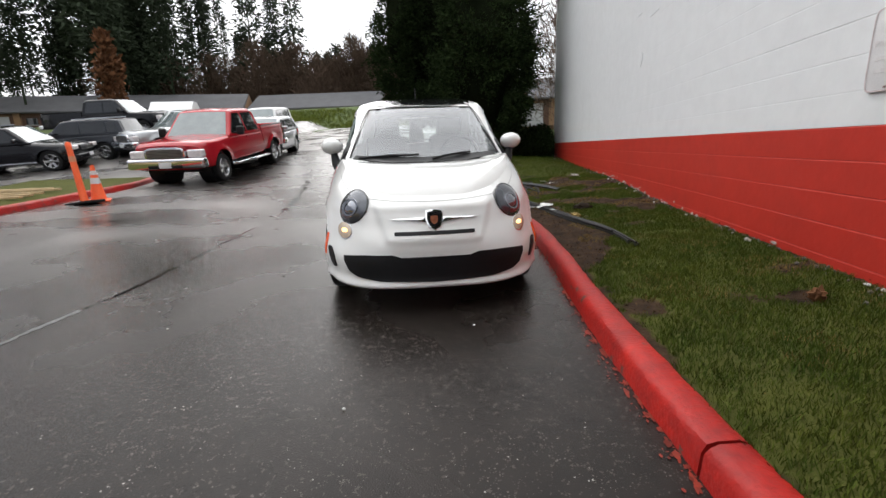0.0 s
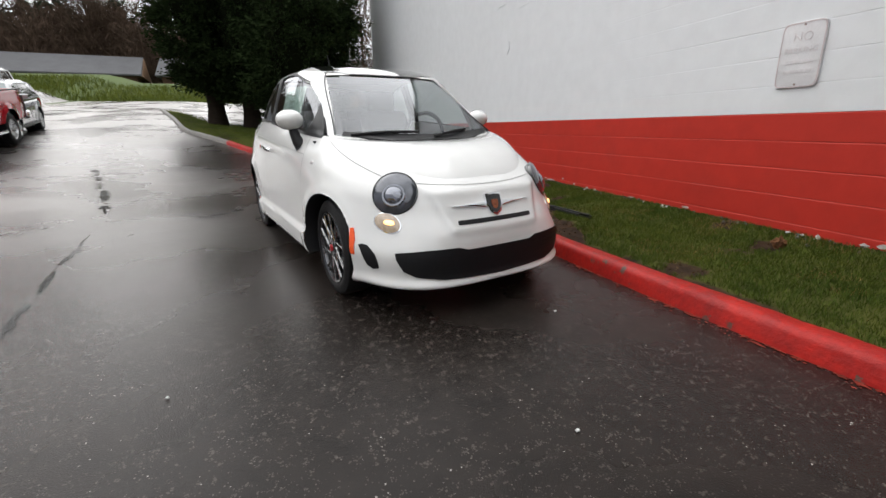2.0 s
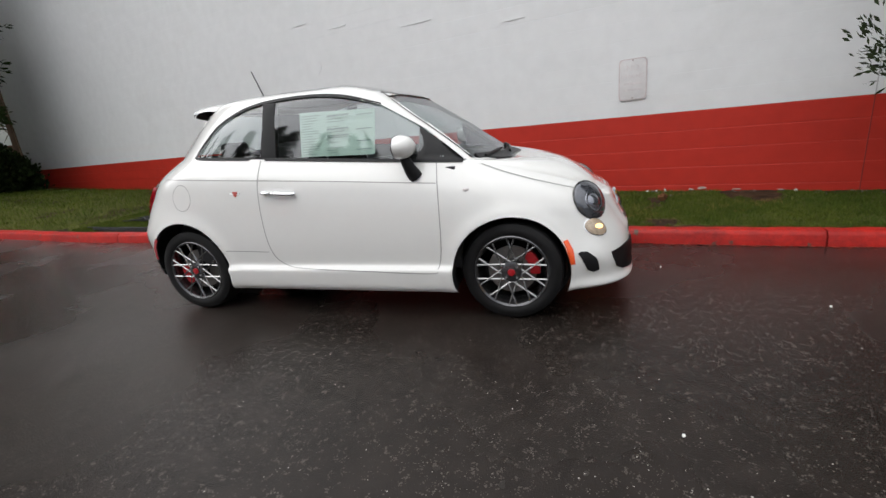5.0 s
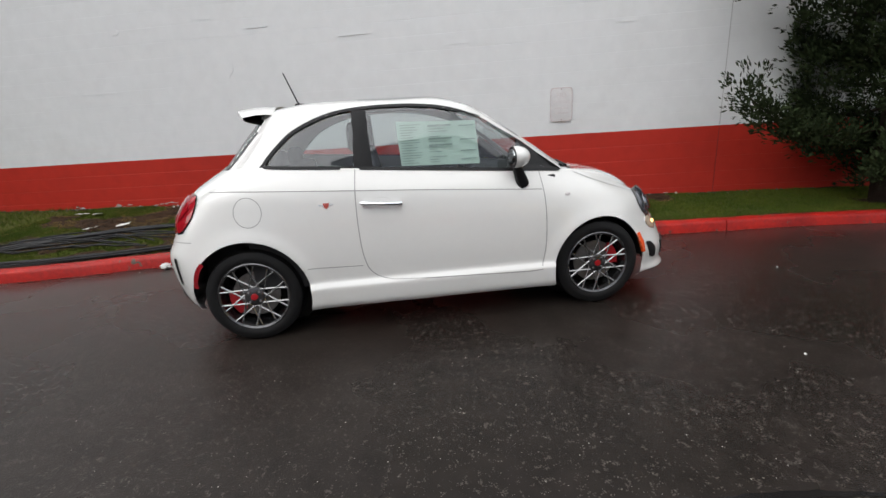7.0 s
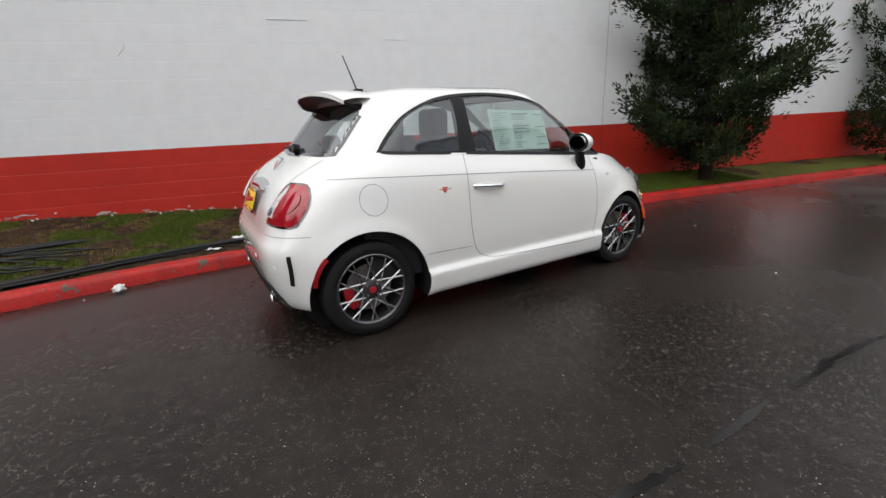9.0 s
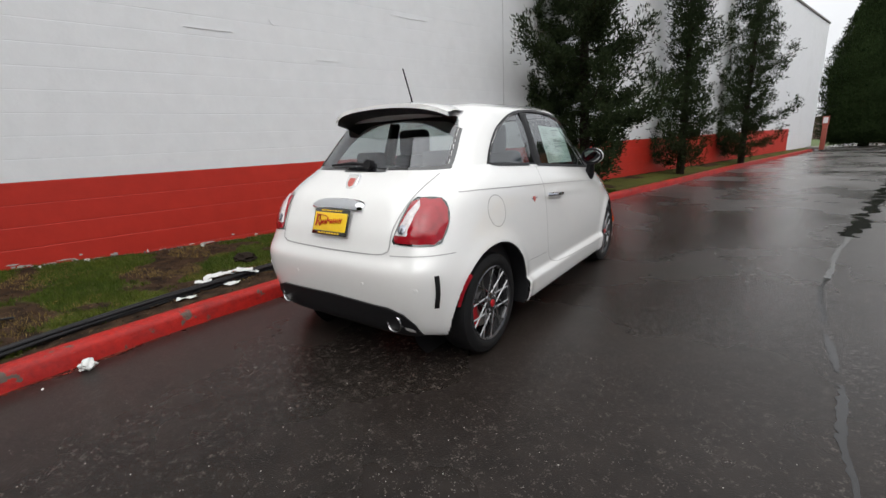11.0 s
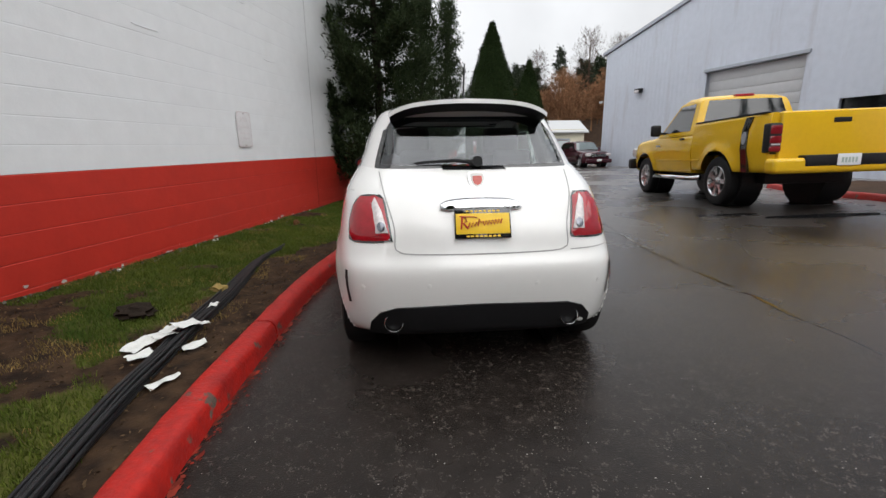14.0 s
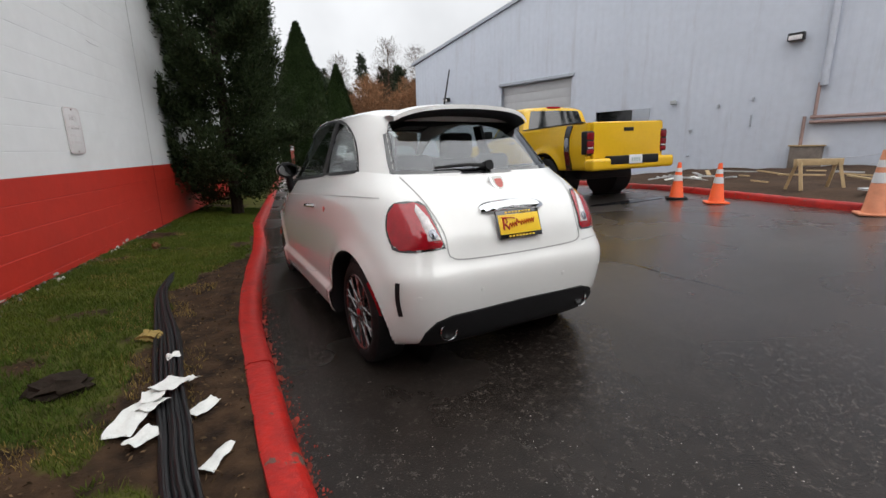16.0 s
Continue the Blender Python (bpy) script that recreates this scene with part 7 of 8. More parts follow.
def column_cedar(at, height, radius, seed, label, dens=1.0, tip=1.0):
    """A dense clipped cedar: an uneven dark core wrapped in small upright sprays."""
    rs_ = np.random.RandomState(seed)
    t = thing("cedar_tree", label, "tree")
    x0, y0, z0 = at

    def r_of(h, a):
        prof = min(1, (h * 6 + 0.55)) * (1 - tip * (max(0, h - 0.38) / 0.62) ** 1.25)
        return max(0.03, radius * prof * (1 + 0.16 * noise.noise(Vector((math.cos(a) * 2, math.sin(a) * 2, h * height * 0.6 + seed))) + 0.07 * noise.noise(Vector((math.cos(a) * 6, math.sin(a) * 6, h * height * 2 + seed)))))

    bm = bmesh.new()
    rings = []
    for h in np.linspace(0.03, 0.99, 36):
        rings.append([bm.verts.new((x0 + 0.86 * r_of(h, a) * math.cos(a), y0 + 0.86 * r_of(h, a) * math.sin(a), z0 + h * height)) for a in np.linspace(0, 2 * math.pi, 29)[:-1]])
    for r0, r1 in zip(rings, rings[1:]):
        for i in range(28):
            bm.faces.new((r0[i], r0[(i + 1) % 28], r1[(i + 1) % 28], r1[i]))
    bm.faces.new(rings[-1])
    part("crown_core", bm, M["cedar"], t)
    part("trunk", rod((x0, y0, z0 - 0.3), (x0, y0, z0 + height * 0.5), radius * 0.12, 9, radius * 0.05), M["bark"], t)
    n = int(dens * height * radius * 220)
    hh, aa = rs_.uniform(0.02, 1, n) ** 1.05, rs_.uniform(0, 2 * math.pi, n)
    rr = np.array([r_of(h, a) for h, a in zip(hh, aa)]) * rs_.uniform(0.82, 1.04, n)
    c = np.stack([x0 + rr * np.cos(aa), y0 + rr * np.sin(aa), z0 + hh * height], 1)
    d = np.stack([np.cos(aa) * 0.7, np.sin(aa) * 0.7, np.full(n, 0.9)], 1)
    quads_mesh("foliage", leaf_cloud(c, d, 0.16, 10, rs_, 0.07, 0.13), M["cedar"], t, "flat dark cedar sprays")
    return t


for x, y, h, r, s, ln in ((2.15, -5.15, 7.2, 1.28, 11, (-0.05, 0.25)), (2.32, -10.3, 6.4, 0.80, 23, (-0.2, 0.5)), (2.28, -15.6, 7.1, 1.05, 37, (-0.2, 0.3))):
    pine((x, y, float(strip_z(x, y))), h, r, s, ln, wall_side=WALL_X - 0.06, dens=1.3 if y > -8 else 0.8)

GREEN = "tall dense dark green column of cedar"
column_cedar((1.15, -36.0, gz(1.15, -36) - 0.1), 11.6, 2.4, 3, GREEN)
column_cedar((-2.4, -46.0, gz(-2.4, -46) - 0.1), 10.4, 1.9, 4, GREEN)


def broad_cedar(at, height, radius, skirt, seed):
    """A broad old cedar: bare fluted foot, then overlapping drooping clumps of sprays."""
    rs_ = np.random.RandomState(seed)
    t = thing("cedar_tree", "broad dark cedar on the grass at the wall corner", "tree", "cedars at the corner")
    x0, y0, z0 = at
    part("trunk", lathe([(-0.3, 0.50), (0.15, 0.40), (0.6, 0.33), (skirt + 1, 0.28), (height * 0.6, 0.14)], 14, "z", at=at), M["bark"], t)
    cs, ns = [], []
    # added filler hull behind the sprays; its dark colour stands for inner shade
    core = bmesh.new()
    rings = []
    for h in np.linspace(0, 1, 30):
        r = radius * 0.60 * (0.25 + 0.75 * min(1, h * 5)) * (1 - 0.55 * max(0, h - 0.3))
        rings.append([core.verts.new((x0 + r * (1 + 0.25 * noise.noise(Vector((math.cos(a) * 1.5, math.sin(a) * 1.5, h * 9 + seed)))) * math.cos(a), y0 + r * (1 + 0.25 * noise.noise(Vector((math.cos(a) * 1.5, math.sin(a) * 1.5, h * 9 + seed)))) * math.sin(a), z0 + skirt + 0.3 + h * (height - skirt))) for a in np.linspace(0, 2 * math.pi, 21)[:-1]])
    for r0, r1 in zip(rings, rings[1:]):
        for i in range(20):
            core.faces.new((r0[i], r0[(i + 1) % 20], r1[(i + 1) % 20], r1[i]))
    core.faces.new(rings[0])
    part("crown_core", core, M["cedar_core"], t)
    for k in range(int(height * radius * 13)):
        h = rs_.rand() ** 1.7
        a = rs_.uniform(0, 2 * math.pi)
        r = radius * (0.45 + 0.55 * min(1, h * 7 + 0.15)) * (1 - 0.5 * max(0, h - 0.3)) * rs_.uniform(0.74, 1.02)
        c = np.array([x0 + r * math.cos(a), y0 + r * math.sin(a), z0 + skirt + h * (height - skirt)])
        n = 44
        off = rs_.normal(0, 1, (n, 3)) * (0.19, 0.19, 0.15)
        cs.append(c + off)
        ns.append(np.array([math.cos(a), math.sin(a), 0.15]) + off * 1.5)
    quads_mesh("foliage", leaf_cloud(np.concatenate(cs), np.concatenate(ns), 0.145, 5, rs_, 0.05, 0.17, 0.3), M["cedar"], t, "drooping clumps of dark cedar sprays")
    return t


for k, (x, y, h, r, sk) in enumerate(((-3.55, 17.2, 14.0, 1.75, 1.5), (-2.15, 16.7, 14.5, 1.75, 1.3), (-0.05, 13.3, 12.0, 1.9, 0.45), (0.2, 19.0, 13.0, 1.9, 0.7))):
    broad_cedar((x, y, float(strip_z(x, y))), h, r, sk, 50 + k)
for k, (x, y, h, r) in enumerate(((1.9, 14.4, 1.1, 0.8), (1.1, 13.8, 0.8, 0.7), (2.4, 15.6, 1.2, 0.6), (-0.9, 14.6, 0.7, 0.6))):
    rs = np.random.RandomState(70 + k)
    t = thing("shrub", "dark evergreen shrub at the wall corner", "shrub")
    n = 900
    d = rs.normal(0, 1, (n, 3))
    d[:, 2] = np.abs(d[:, 2])
    d /= np.linalg.norm(d, axis=1)[:, None]
    c = np.array([x, y, float(strip_z(x, y))]) + d * (r, r, h) * rs.uniform(0.6, 1.0, (n, 1))
    part("stem", rod((x, y, float(strip_z(x, y)) - 0.05), (x, y, float(strip_z(x, y)) + h * 0.6), 0.05, 7), M["bark"], t)
    quads_mesh("foliage", leaf_cloud(c, d + (0, 0, 0.4), 0.13, 8, rs, 0.08, 0.28), M["cedar"], t)


def firs(name, spots, label, seed, material="fir"):
    """A far wood: many firs in one mesh, each a stem with drooping whorls of sprays."""
    rs_ = np.random.RandomState(seed)
    out = []
    for x, y, z, h, r in spots:
        n = int(90 + h * 8)
        hh = rs_.uniform(0.25, 1, n) ** 0.9
        aa = rs_.uniform(0, 2 * math.pi, n)
        whorl = 0.75 + 0.25 * np.sin(hh * h * 2.2 + rs_.uniform(0, 6))
        rr = r * (1 - hh) ** 0.85 * rs_.uniform(0.25, 1.0, n) * whorl + 0.1
        c = np.stack([x + rr * np.cos(aa), y + rr * np.sin(aa), z + hh * h], 1)
        d = np.stack([np.cos(aa), np.sin(aa), np.full(n, -0.25)], 1)
        out.append(leaf_cloud(c, d, max(0.60, r * 0.21), 8, rs_, r * 0.12, 0.17))
        stem = np.array([[x - 0.2, y, z - 2], [x + 0.2, y, z - 2], [x + 0.04, y, z + h], [x - 0.04, y, z + h], [x, y - 0.2, z - 2], [x, y + 0.2, z - 2], [x, y + 0.04, z + h], [x, y - 0.04, z + h]])
        out.append(stem)
    return tagged(quads_mesh(name, np.concatenate(out), M[material]), label, "trees", kind="stuff")


rs = np.random.RandomState(21)
tall = []
for k in range(70):
    a = rs.uniform(-72, 4) + 0.0
    d = rs.uniform(78, 120)
    x, y = 0.9 + d * math.sin(radians(a)), -4.4 + d * math.cos(radians(a))
    left = smooth01(-18, -34, a)
    tall.append((x, y, 5.5, float(rs.uniform(9, 15) + left * rs.uniform(2, 20)), rs.uniform(2.2, 3.6)))
for k in range(46):
    a, d = rs.uniform(-37, -12), rs.uniform(84, 115)
    tall.append((0.9 + d * math.sin(radians(a)), -4.4 + d * math.cos(radians(a)), 5.0, rs.uniform(10, 16.5), rs.uniform(2.2, 3.4)))
for k in range(48):
    a, d = rs.uniform(-80, -38), rs.uniform(66, 96)
    tall.append((0.9 + d * math.sin(radians(a)), -4.4 + d * math.cos(radians(a)), 4.5, rs.uniform(20, 36), rs.uniform(3.0, 4.6)))
firs("fir_wood", tall, "dark wall of tall firs behind the low houses", 5)
near_tall = [(-49, 66, 5, 40, 4.2), (-43, 71, 5, 38, 4.0), (-57, 60, 5, 40, 4.8), (-37, 75, 5, 34, 3.6), (-72, 46, 5, 42, 5.2), (-80, 38, 4, 42, 5.4), (-88, 28, 4, 36, 5.6), (-64, 54, 5, 34, 4.6)]
firs("tall_firs", near_tall, "very tall ragged firs above the houses", 6)
hill = [(-14 + rs.uniform(-16, 14), -88 - rs.uniform(0, 30), 9, rs.uniform(5, 11), rs.uniform(1.6, 2.6)) for _ in range(40)] + [(-9.5, -84, 9, 9.5, 2.4), (-17, -86, 9, 8, 2.2), (-1.5, -90, 5, 12, 2.5)]
firs("hill_firs", hill, "scattered firs on the hillside", 7)


def bare_wood(name, spots, label, seed, material, size=0.6, per=5, twig=0.035):
    """Leafless trees and brush: stems and fine twigs, too many to count."""
    rs_ = np.random.RandomState(seed)
    out = []
    for x, y, z, h, r in spots:
        n = int(50 + 24 * h)
        hh = rs_.uniform(0.2, 1, n)
        aa = rs_.uniform(0, 2 * math.pi, n)
        rr = r * np.sin(math.pi * np.clip(hh * 0.85 + 0.05, 0, 1)) * rs_.uniform(0.1, 1, n)
        c = np.stack([x + rr * np.cos(aa), y + rr * np.sin(aa), z + hh * h], 1)
        d = np.stack([np.cos(aa) * 0.6, np.sin(aa) * 0.6, np.full(n, 1.0)], 1)
        out.append(leaf_cloud(c, d, size, per, rs_, r * 0.12, twig))
        w_ = 0.02 * h
        out.append(np.array([[x - w_, y, z - 1], [x + w_, y, z - 1], [x + w_ * 0.2, y, z + h * 0.9], [x - w_ * 0.2, y, z + h * 0.9], [x, y - w_, z - 1], [x, y + w_, z - 1], [x, y + w_ * 0.2, z + h * 0.9], [x, y - w_ * 0.2, z + h * 0.9]]))
    return tagged(quads_mesh(name, np.concatenate(out), M[material]), label, "trees", kind="stuff")


brush = [(-36 + rs.uniform(-30, 24), 66 + rs.uniform(-6, 10), 5.3, rs.uniform(7, 12), rs.uniform(2, 3.5)) for _ in range(60)]
bare_wood("bare_trees", brush, "leafless brown trees in front of the firs", 8, "twigs", 1.1, 6, 0.034)
bare_wood("rust_brush", [(rs.uniform(-22, 4), rs.uniform(-92, -66), 2.5 + 4.5 * rs.rand(), rs.uniform(3, 6), rs.uniform(2, 3)) for _ in range(70)], "rust-brown leafless brush on the hillside", 9, "hill_brush", 0.6, 9, 0.055)
bare_wood("bare_crowns", [(-16, -92, 8, 15, 4), (-21, -88, 8, 13, 3.5), (-6, -95, 8, 12, 3), (5.5, 24, 1, 10, 3.5), (7.5, 27, 1, 11, 4), (4.8, 30, 1, 9, 3)], "pale leafless tree crowns", 10, "twigs", 0.9, 6, 0.03)
bare_wood("brown_tree", [(-27.5, 25.0, 3.0, 6.8, 0.85)], "young tree holding dead brown leaves", 12, "brown_leaf", 0.35, 8, 0.3)

# hillside behind the end of the drive
v, f = sheet(np.linspace(-60, 40, 26), np.linspace(-120, -62, 18), 0)
v = np.array(v)
v[:, 2] = -0.4 + 10.5 * smooth01(-64, -100, v[:, 1]) * smooth01(26, -8, v[:, 0]) + 0.6 * np.sin(v[:, 0] * 0.4)
tagged(raw("hillside", v, f, M["dirt"]), "brown brushy hillside", "hill", kind="structure")


# ---- grass blades on the verge ----
def blades(name, count, seed, region, height, material, label, z_of, keep, wide=1.0):
    rs_ = np.random.RandomState(seed)
    x, y = rs_.uniform(region[0], region[1], count), rs_.uniform(region[2], region[3], count)
    ok = np.array([keep(a, b) for a, b in zip(x, y)])
    x, y = x[ok], y[ok]
    n = len(x)
    z = z_of(x, y)
    h = height * rs_.uniform(0.5, 1.4, n)
    a = rs_.uniform(0, 2 * math.pi, n)
    w_ = wide * (0.0018 + 0.0015 * rs_.rand(n))
    lx, ly = rs_.normal(0, 0.5, n) * h, rs_.normal(0, 0.5, n) * h
    out = np.empty((n, 4, 3))
    out[:, 0] = np.stack([x - w_ * np.cos(a), y - w_ * np.sin(a), z - 0.01], 1)
    out[:, 1] = np.stack([x + w_ * np.cos(a), y + w_ * np.sin(a), z - 0.01], 1)
    out[:, 2] = np.stack([x + lx + w_ * 0.3 * np.cos(a), y + ly + w_ * 0.3 * np.sin(a), z + h], 1)
    out[:, 3] = np.stack([x + lx - w_ * 0.3 * np.cos(a), y + ly - w_ * 0.3 * np.sin(a), z + h], 1)
    return tagged(quads_mesh(name, out.reshape(-1, 3), M[material]), label, "grass", kind="stuff")


def on_verge(x, y):
    return kerb_x(y) + 0.15 < x < WALL_X - 0.01 and bare(x, y) < 0.5 + 0.45 * noise.noise(Vector((x * 14, y * 14, 6)))


blades("grass", 430000, 31, (-0.3, WALL_X, -6.0, 6.0), 0.024, "blade", "short wet green grass blades on the verge", strip_z, on_verge)
blades("grass_far", 120000, 32, (-6.8, WALL_X, 6.0, 22.0), 0.05, "blade", "short green grass on the far verge", strip_z, lambda x, y: x > kerb_x(y) + 0.15, 1.6)
blades("dry_grass", 70000, 33, (0.6, WALL_X, -3.0, 6.0), 0.018, "straw", "flattened dry straw-coloured grass", strip_z, lambda x, y: kerb_x(y) + 0.35 < x < WALL_X and noise.noise(Vector((x * 1.9, y * 1.9, 9))) + 0.5 * noise.noise(Vector((x * 6, y * 6, 3))) > 0.16)


# ---- low houses, fences, small far things ----
def row_house(at, length_, depth, turn_, seed, wall_h=2.6):
    rs_ = np.random.RandomState(seed)
    t = thing("row_house", "long low brown house row, grey roof, pale garage doors", "house", "row houses", m=pose(*at, 0, 0, turn_))
    part("wall", box((length_, depth, wall_h + 1), (0, 0, wall_h / 2 - 0.5)), M["brick"], t, smooth=False)
    part("roof", prism([(-depth / 2 - 0.7, wall_h), (0, wall_h + 2.3), (depth / 2 + 0.7, wall_h), (depth / 2 + 0.7, wall_h - 0.15), (-depth / 2 - 0.7, wall_h - 0.15)], -length_ / 2 - 0.5, length_ / 2 + 0.5, "x"), M["roofing"], t, smooth=False)
    part("gable_end", prism([(-depth / 2, wall_h - 0.16), (0, wall_h + 2.15), (depth / 2, wall_h - 0.16)], length_ / 2 + 0.02, length_ / 2 + 0.54, "x"), M["cedar_board"], t, smooth=False)
    x = -length_ / 2 + 2.5
    while x < length_ / 2 - 3:
        g = part("garage_door", box((2.6, 0.08, 2.1), (x, -depth / 2 - 0.04, 1.05), 0.02), M["white_trim"], t, "white garage door")
        part("door_frame", box((2.9, 0.06, 0.14), (x, -depth / 2 - 0.06, 2.2), 0.01), M["cedar_board"], g)
        part("post", box((0.7, 0.3, wall_h), (x + 2.2, -depth / 2 - 0.12, wall_h / 2), 0.02), M["cedar_board"], t)
        wn_ = part("window", box((1.2, 0.05, 0.8), (x + 3.6, -depth / 2 - 0.02, 1.5)), M["dark_window"], t)
        part("window_frame", box((1.34, 0.04, 0.08), (x + 3.6, -depth / 2 - 0.05, 1.08)), M["white_trim"], wn_)
        x += 6.2
    return t


row_house((-52, 48, 4.4), 36, 8, 20, 1)
row_house((-25, 57, 4.3), 17, 8, 8, 2)
row_house((-7, 59, 4.3), 14, 8, 4, 3)
row_house((8, 44, 2.8), 14, 8, -6, 4)
small = thing("cream_house", "small cream-sided shed roof house at the end of the drive", "house", m=pose(-5.5, -55, -0.3, 0, 0, 12))
part("wall", box((7, 6, 3.4), (0, 0, 1.7)), M["cream"], small, smooth=False)
part("roof", prism([(-3.5, 3.1), (0, 4.6), (3.5, 3.1), (3.5, 2.95), (-3.5, 2.95)], -3.9, 3.9, "x"), M["white_trim"], small, smooth=False)
part("garage_door", box((3.5, 0.1, 2.3), (0, 3.03, 1.15)), M["metal_trim"], small)

# ---- cones, posts, sawhorse ----
def cone(at, height=0.72, material="orange", tilt=0.0, collars=True, label="orange traffic cone with two white reflective collars"):
    t = thing("traffic_cone", label, "traffic cone", "traffic cones", m=pose(*at, tilt, 0, 20 * at[0]))
    part("base", box((0.37, 0.37, 0.035), (0, 0, 0.018), 0.015), M["rubber"] if at[1] < -3 else M[material], t)
    part("body", lathe([(0.03, 0.135), (0.05, 0.128), (height - 0.02, 0.032), (height, 0.028), (height, 0.0)], 24, "z"), M[material], t)
    def r(z):
        return 0.128 + (0.032 - 0.128) * (z - 0.05) / (height - 0.07) + 0.003
    if collars:
        for z0, z1 in ((height * 0.50, height * 0.66), (height * 0.74, height * 0.85)):
            part("collar", lathe([(z0, r(z0) - 0.003), (z0, r(z0)), (z1, r(z1)), (z1, r(z1) - 0.003)], 24, "z"), M["collar"], t, "white reflective collar")
    return t


for x, y in ((-6.32, -3.34), (-6.35, -2.45)):
    cone((x, y, gz(x, y)))
cone((-6.85, -0.38, gz(-6.85, -0.38)), 0.90, "faded_orange", label="large faded orange traffic cone with grey collars")
cone((-7.02, 2.98, gz(-7.02, 2.98) + 0.0), 0.70, "orange", tilt=-3)
panel = thing("channel_post", "leaning orange channelizer post on a black rubber base", "channelizer", m=pose(-6.95, 2.62, gz(-6.95, 2.62), -2, -7, 0))
part("base", box((0.50, 0.38, 0.05), (0, 0, 0.025), 0.02), M["rubber"], panel)
part("post", lathe([(0.05, 0.07), (0.10, 0.062), (1.05, 0.045), (1.10, 0.05), (1.14, 0.03), (1.14, 0)], 16, "z"), M["orange"], panel)
part("band", lathe([(0.78, 0.054), (0.88, 0.053)], 16, "z"), M["faded_orange"], panel)

horse = thing("sawhorse", "raw lumber sawhorse standing on the dirt", "sawhorse", m=pose(-7.98, -1.92, gz(-7.98, -1.92) + 0.16, 0, 0, -18) @ Matrix.Scale(0.72, 4))
part("beam", box((1.15, 0.10, 0.16), (0, 0, 0.66), 0.006), M["wood"], horse)
for sx in (-0.48, 0.48):
    for sy in (-1, 1):
        part("leg", rod((sx, sy * 0.05, 0.66), (sx * 1.08, sy * 0.26, -0.02), 0.045, 4), M["wood"], horse)
rs = np.random.RandomState(15)
for k in range(24):
    x, y = rs.uniform(-12.0, -7.8), rs.uniform(-7.5, 0.0)
    z = gz(x, y) + 0.22 + 0.02 * (-7.8 - x)
    b = thing("debris_stick" if k % 3 else "scrap_board", "scrap of weathered lumber and pipe on the dirt", "debris", "scrap on the dirt", m=pose(x, y, z, rs.uniform(-8, 8), rs.uniform(-8, 8), rs.uniform(0, 180)))
    part("board", box((rs.uniform(0.3, 1.0), rs.uniform(0.03, 0.12), 0.035), (0, 0, 0), 0.004), M["wood"] if k % 2 else M["white_trim"], b)
for k in range(5):
    b = thing("lumber_plank", "long plank lying on the grass island", "plank", "planks on the island", m=pose(-8.7 - 0.3 * k, 1.7 + 0.36 * k + 0.15 * math.sin(5 * k), gz(-8.8, 2.2) + 0.16 + 0.01 * k, 0, 0, 22 + 13 * math.sin(3 * k)))
    part("board", box((2.2 + 0.5 * math.sin(7 * k), 0.14, 0.04), (0, 0, 0), 0.004), M["wood"], b)

post = thing("post_box", "dark red post with a small box and notice by the verge", "post", m=pose(1.98, -28.2, float(gz(2.0, -28.2)) + 0.1))
part("post", box((0.20, 0.20, 1.30), (0, 0, 0.64), 0.01), M["rust_red"], post)
part("box", box((0.26, 0.22, 0.46), (0, 0, 1.50), 0.02), M["rust_red"], post)
part("notice", box((0.20, 0.02, 0.30), (0, 0.121, 1.52), 0.004), M["collar"], post, "small pale notice")
slab = thing("concrete_slab", "pale concrete pad at the end of the verge", "slab", m=pose(2.3, -29.3, float(gz(2.3, -29.3)) + 0.12))
part("slab", box((0.9, 1.2, 0.14), (0, 0, 0.05), 0.02), M["concrete"], slab)

tent = thing("white_canopy", "white pitched canopy standing behind the black pickup", "canopy", m=pose(-21.5, 23.5, gz(-21.5, 23.5) - 0.2, 0, 0, 20) @ Matrix.Scale(0.72, 4))
part("canopy_roof", prism([(-1.6, 1.9), (-0.5, 2.9), (0.5, 2.9), (1.6, 1.9), (1.6, 1.85), (-1.6, 1.85)], -1.8, 1.8, "x"), M["white_paint"], tent, smooth=False)
for sx in (-1.7, 1.7):
    for sy in (-1.5, 1.5):
        part("canopy_pole", rod((sx, sy, -0.05), (sx, sy, 1.9), 0.03, 8), M["metal_trim"], tent)
# rough grass on the bank across the end of the drive
blades("bank_grass", 26000, 35, (-42, 4, 33.3, 44), 0.30, "bank_blade", "long pale rough grass on the far bank", lambda x, y: ground_z(x, y) - 0.03, lambda x, y: True, 8.0)
rs = np.random.RandomState(71)
for k in range(9):
    x, y = -8.2 + rs.normal(0, 0.35), -5.2 + rs.normal(0, 0.3)
    b = thing("white_scrap", "torn white scrap lying on the dirt", "debris", "white scraps on the dirt", m=pose(x, y, gz(x, y) + 0.20 + 0.03 * k / 9, rs.uniform(-15, 15), rs.uniform(-15, 15), rs.uniform(0, 180)))
    part("scrap", box((rs.uniform(0.15, 0.5), rs.uniform(0.03, 0.12), 0.012), (0, 0, 0), 0.003), M["paper"], b)

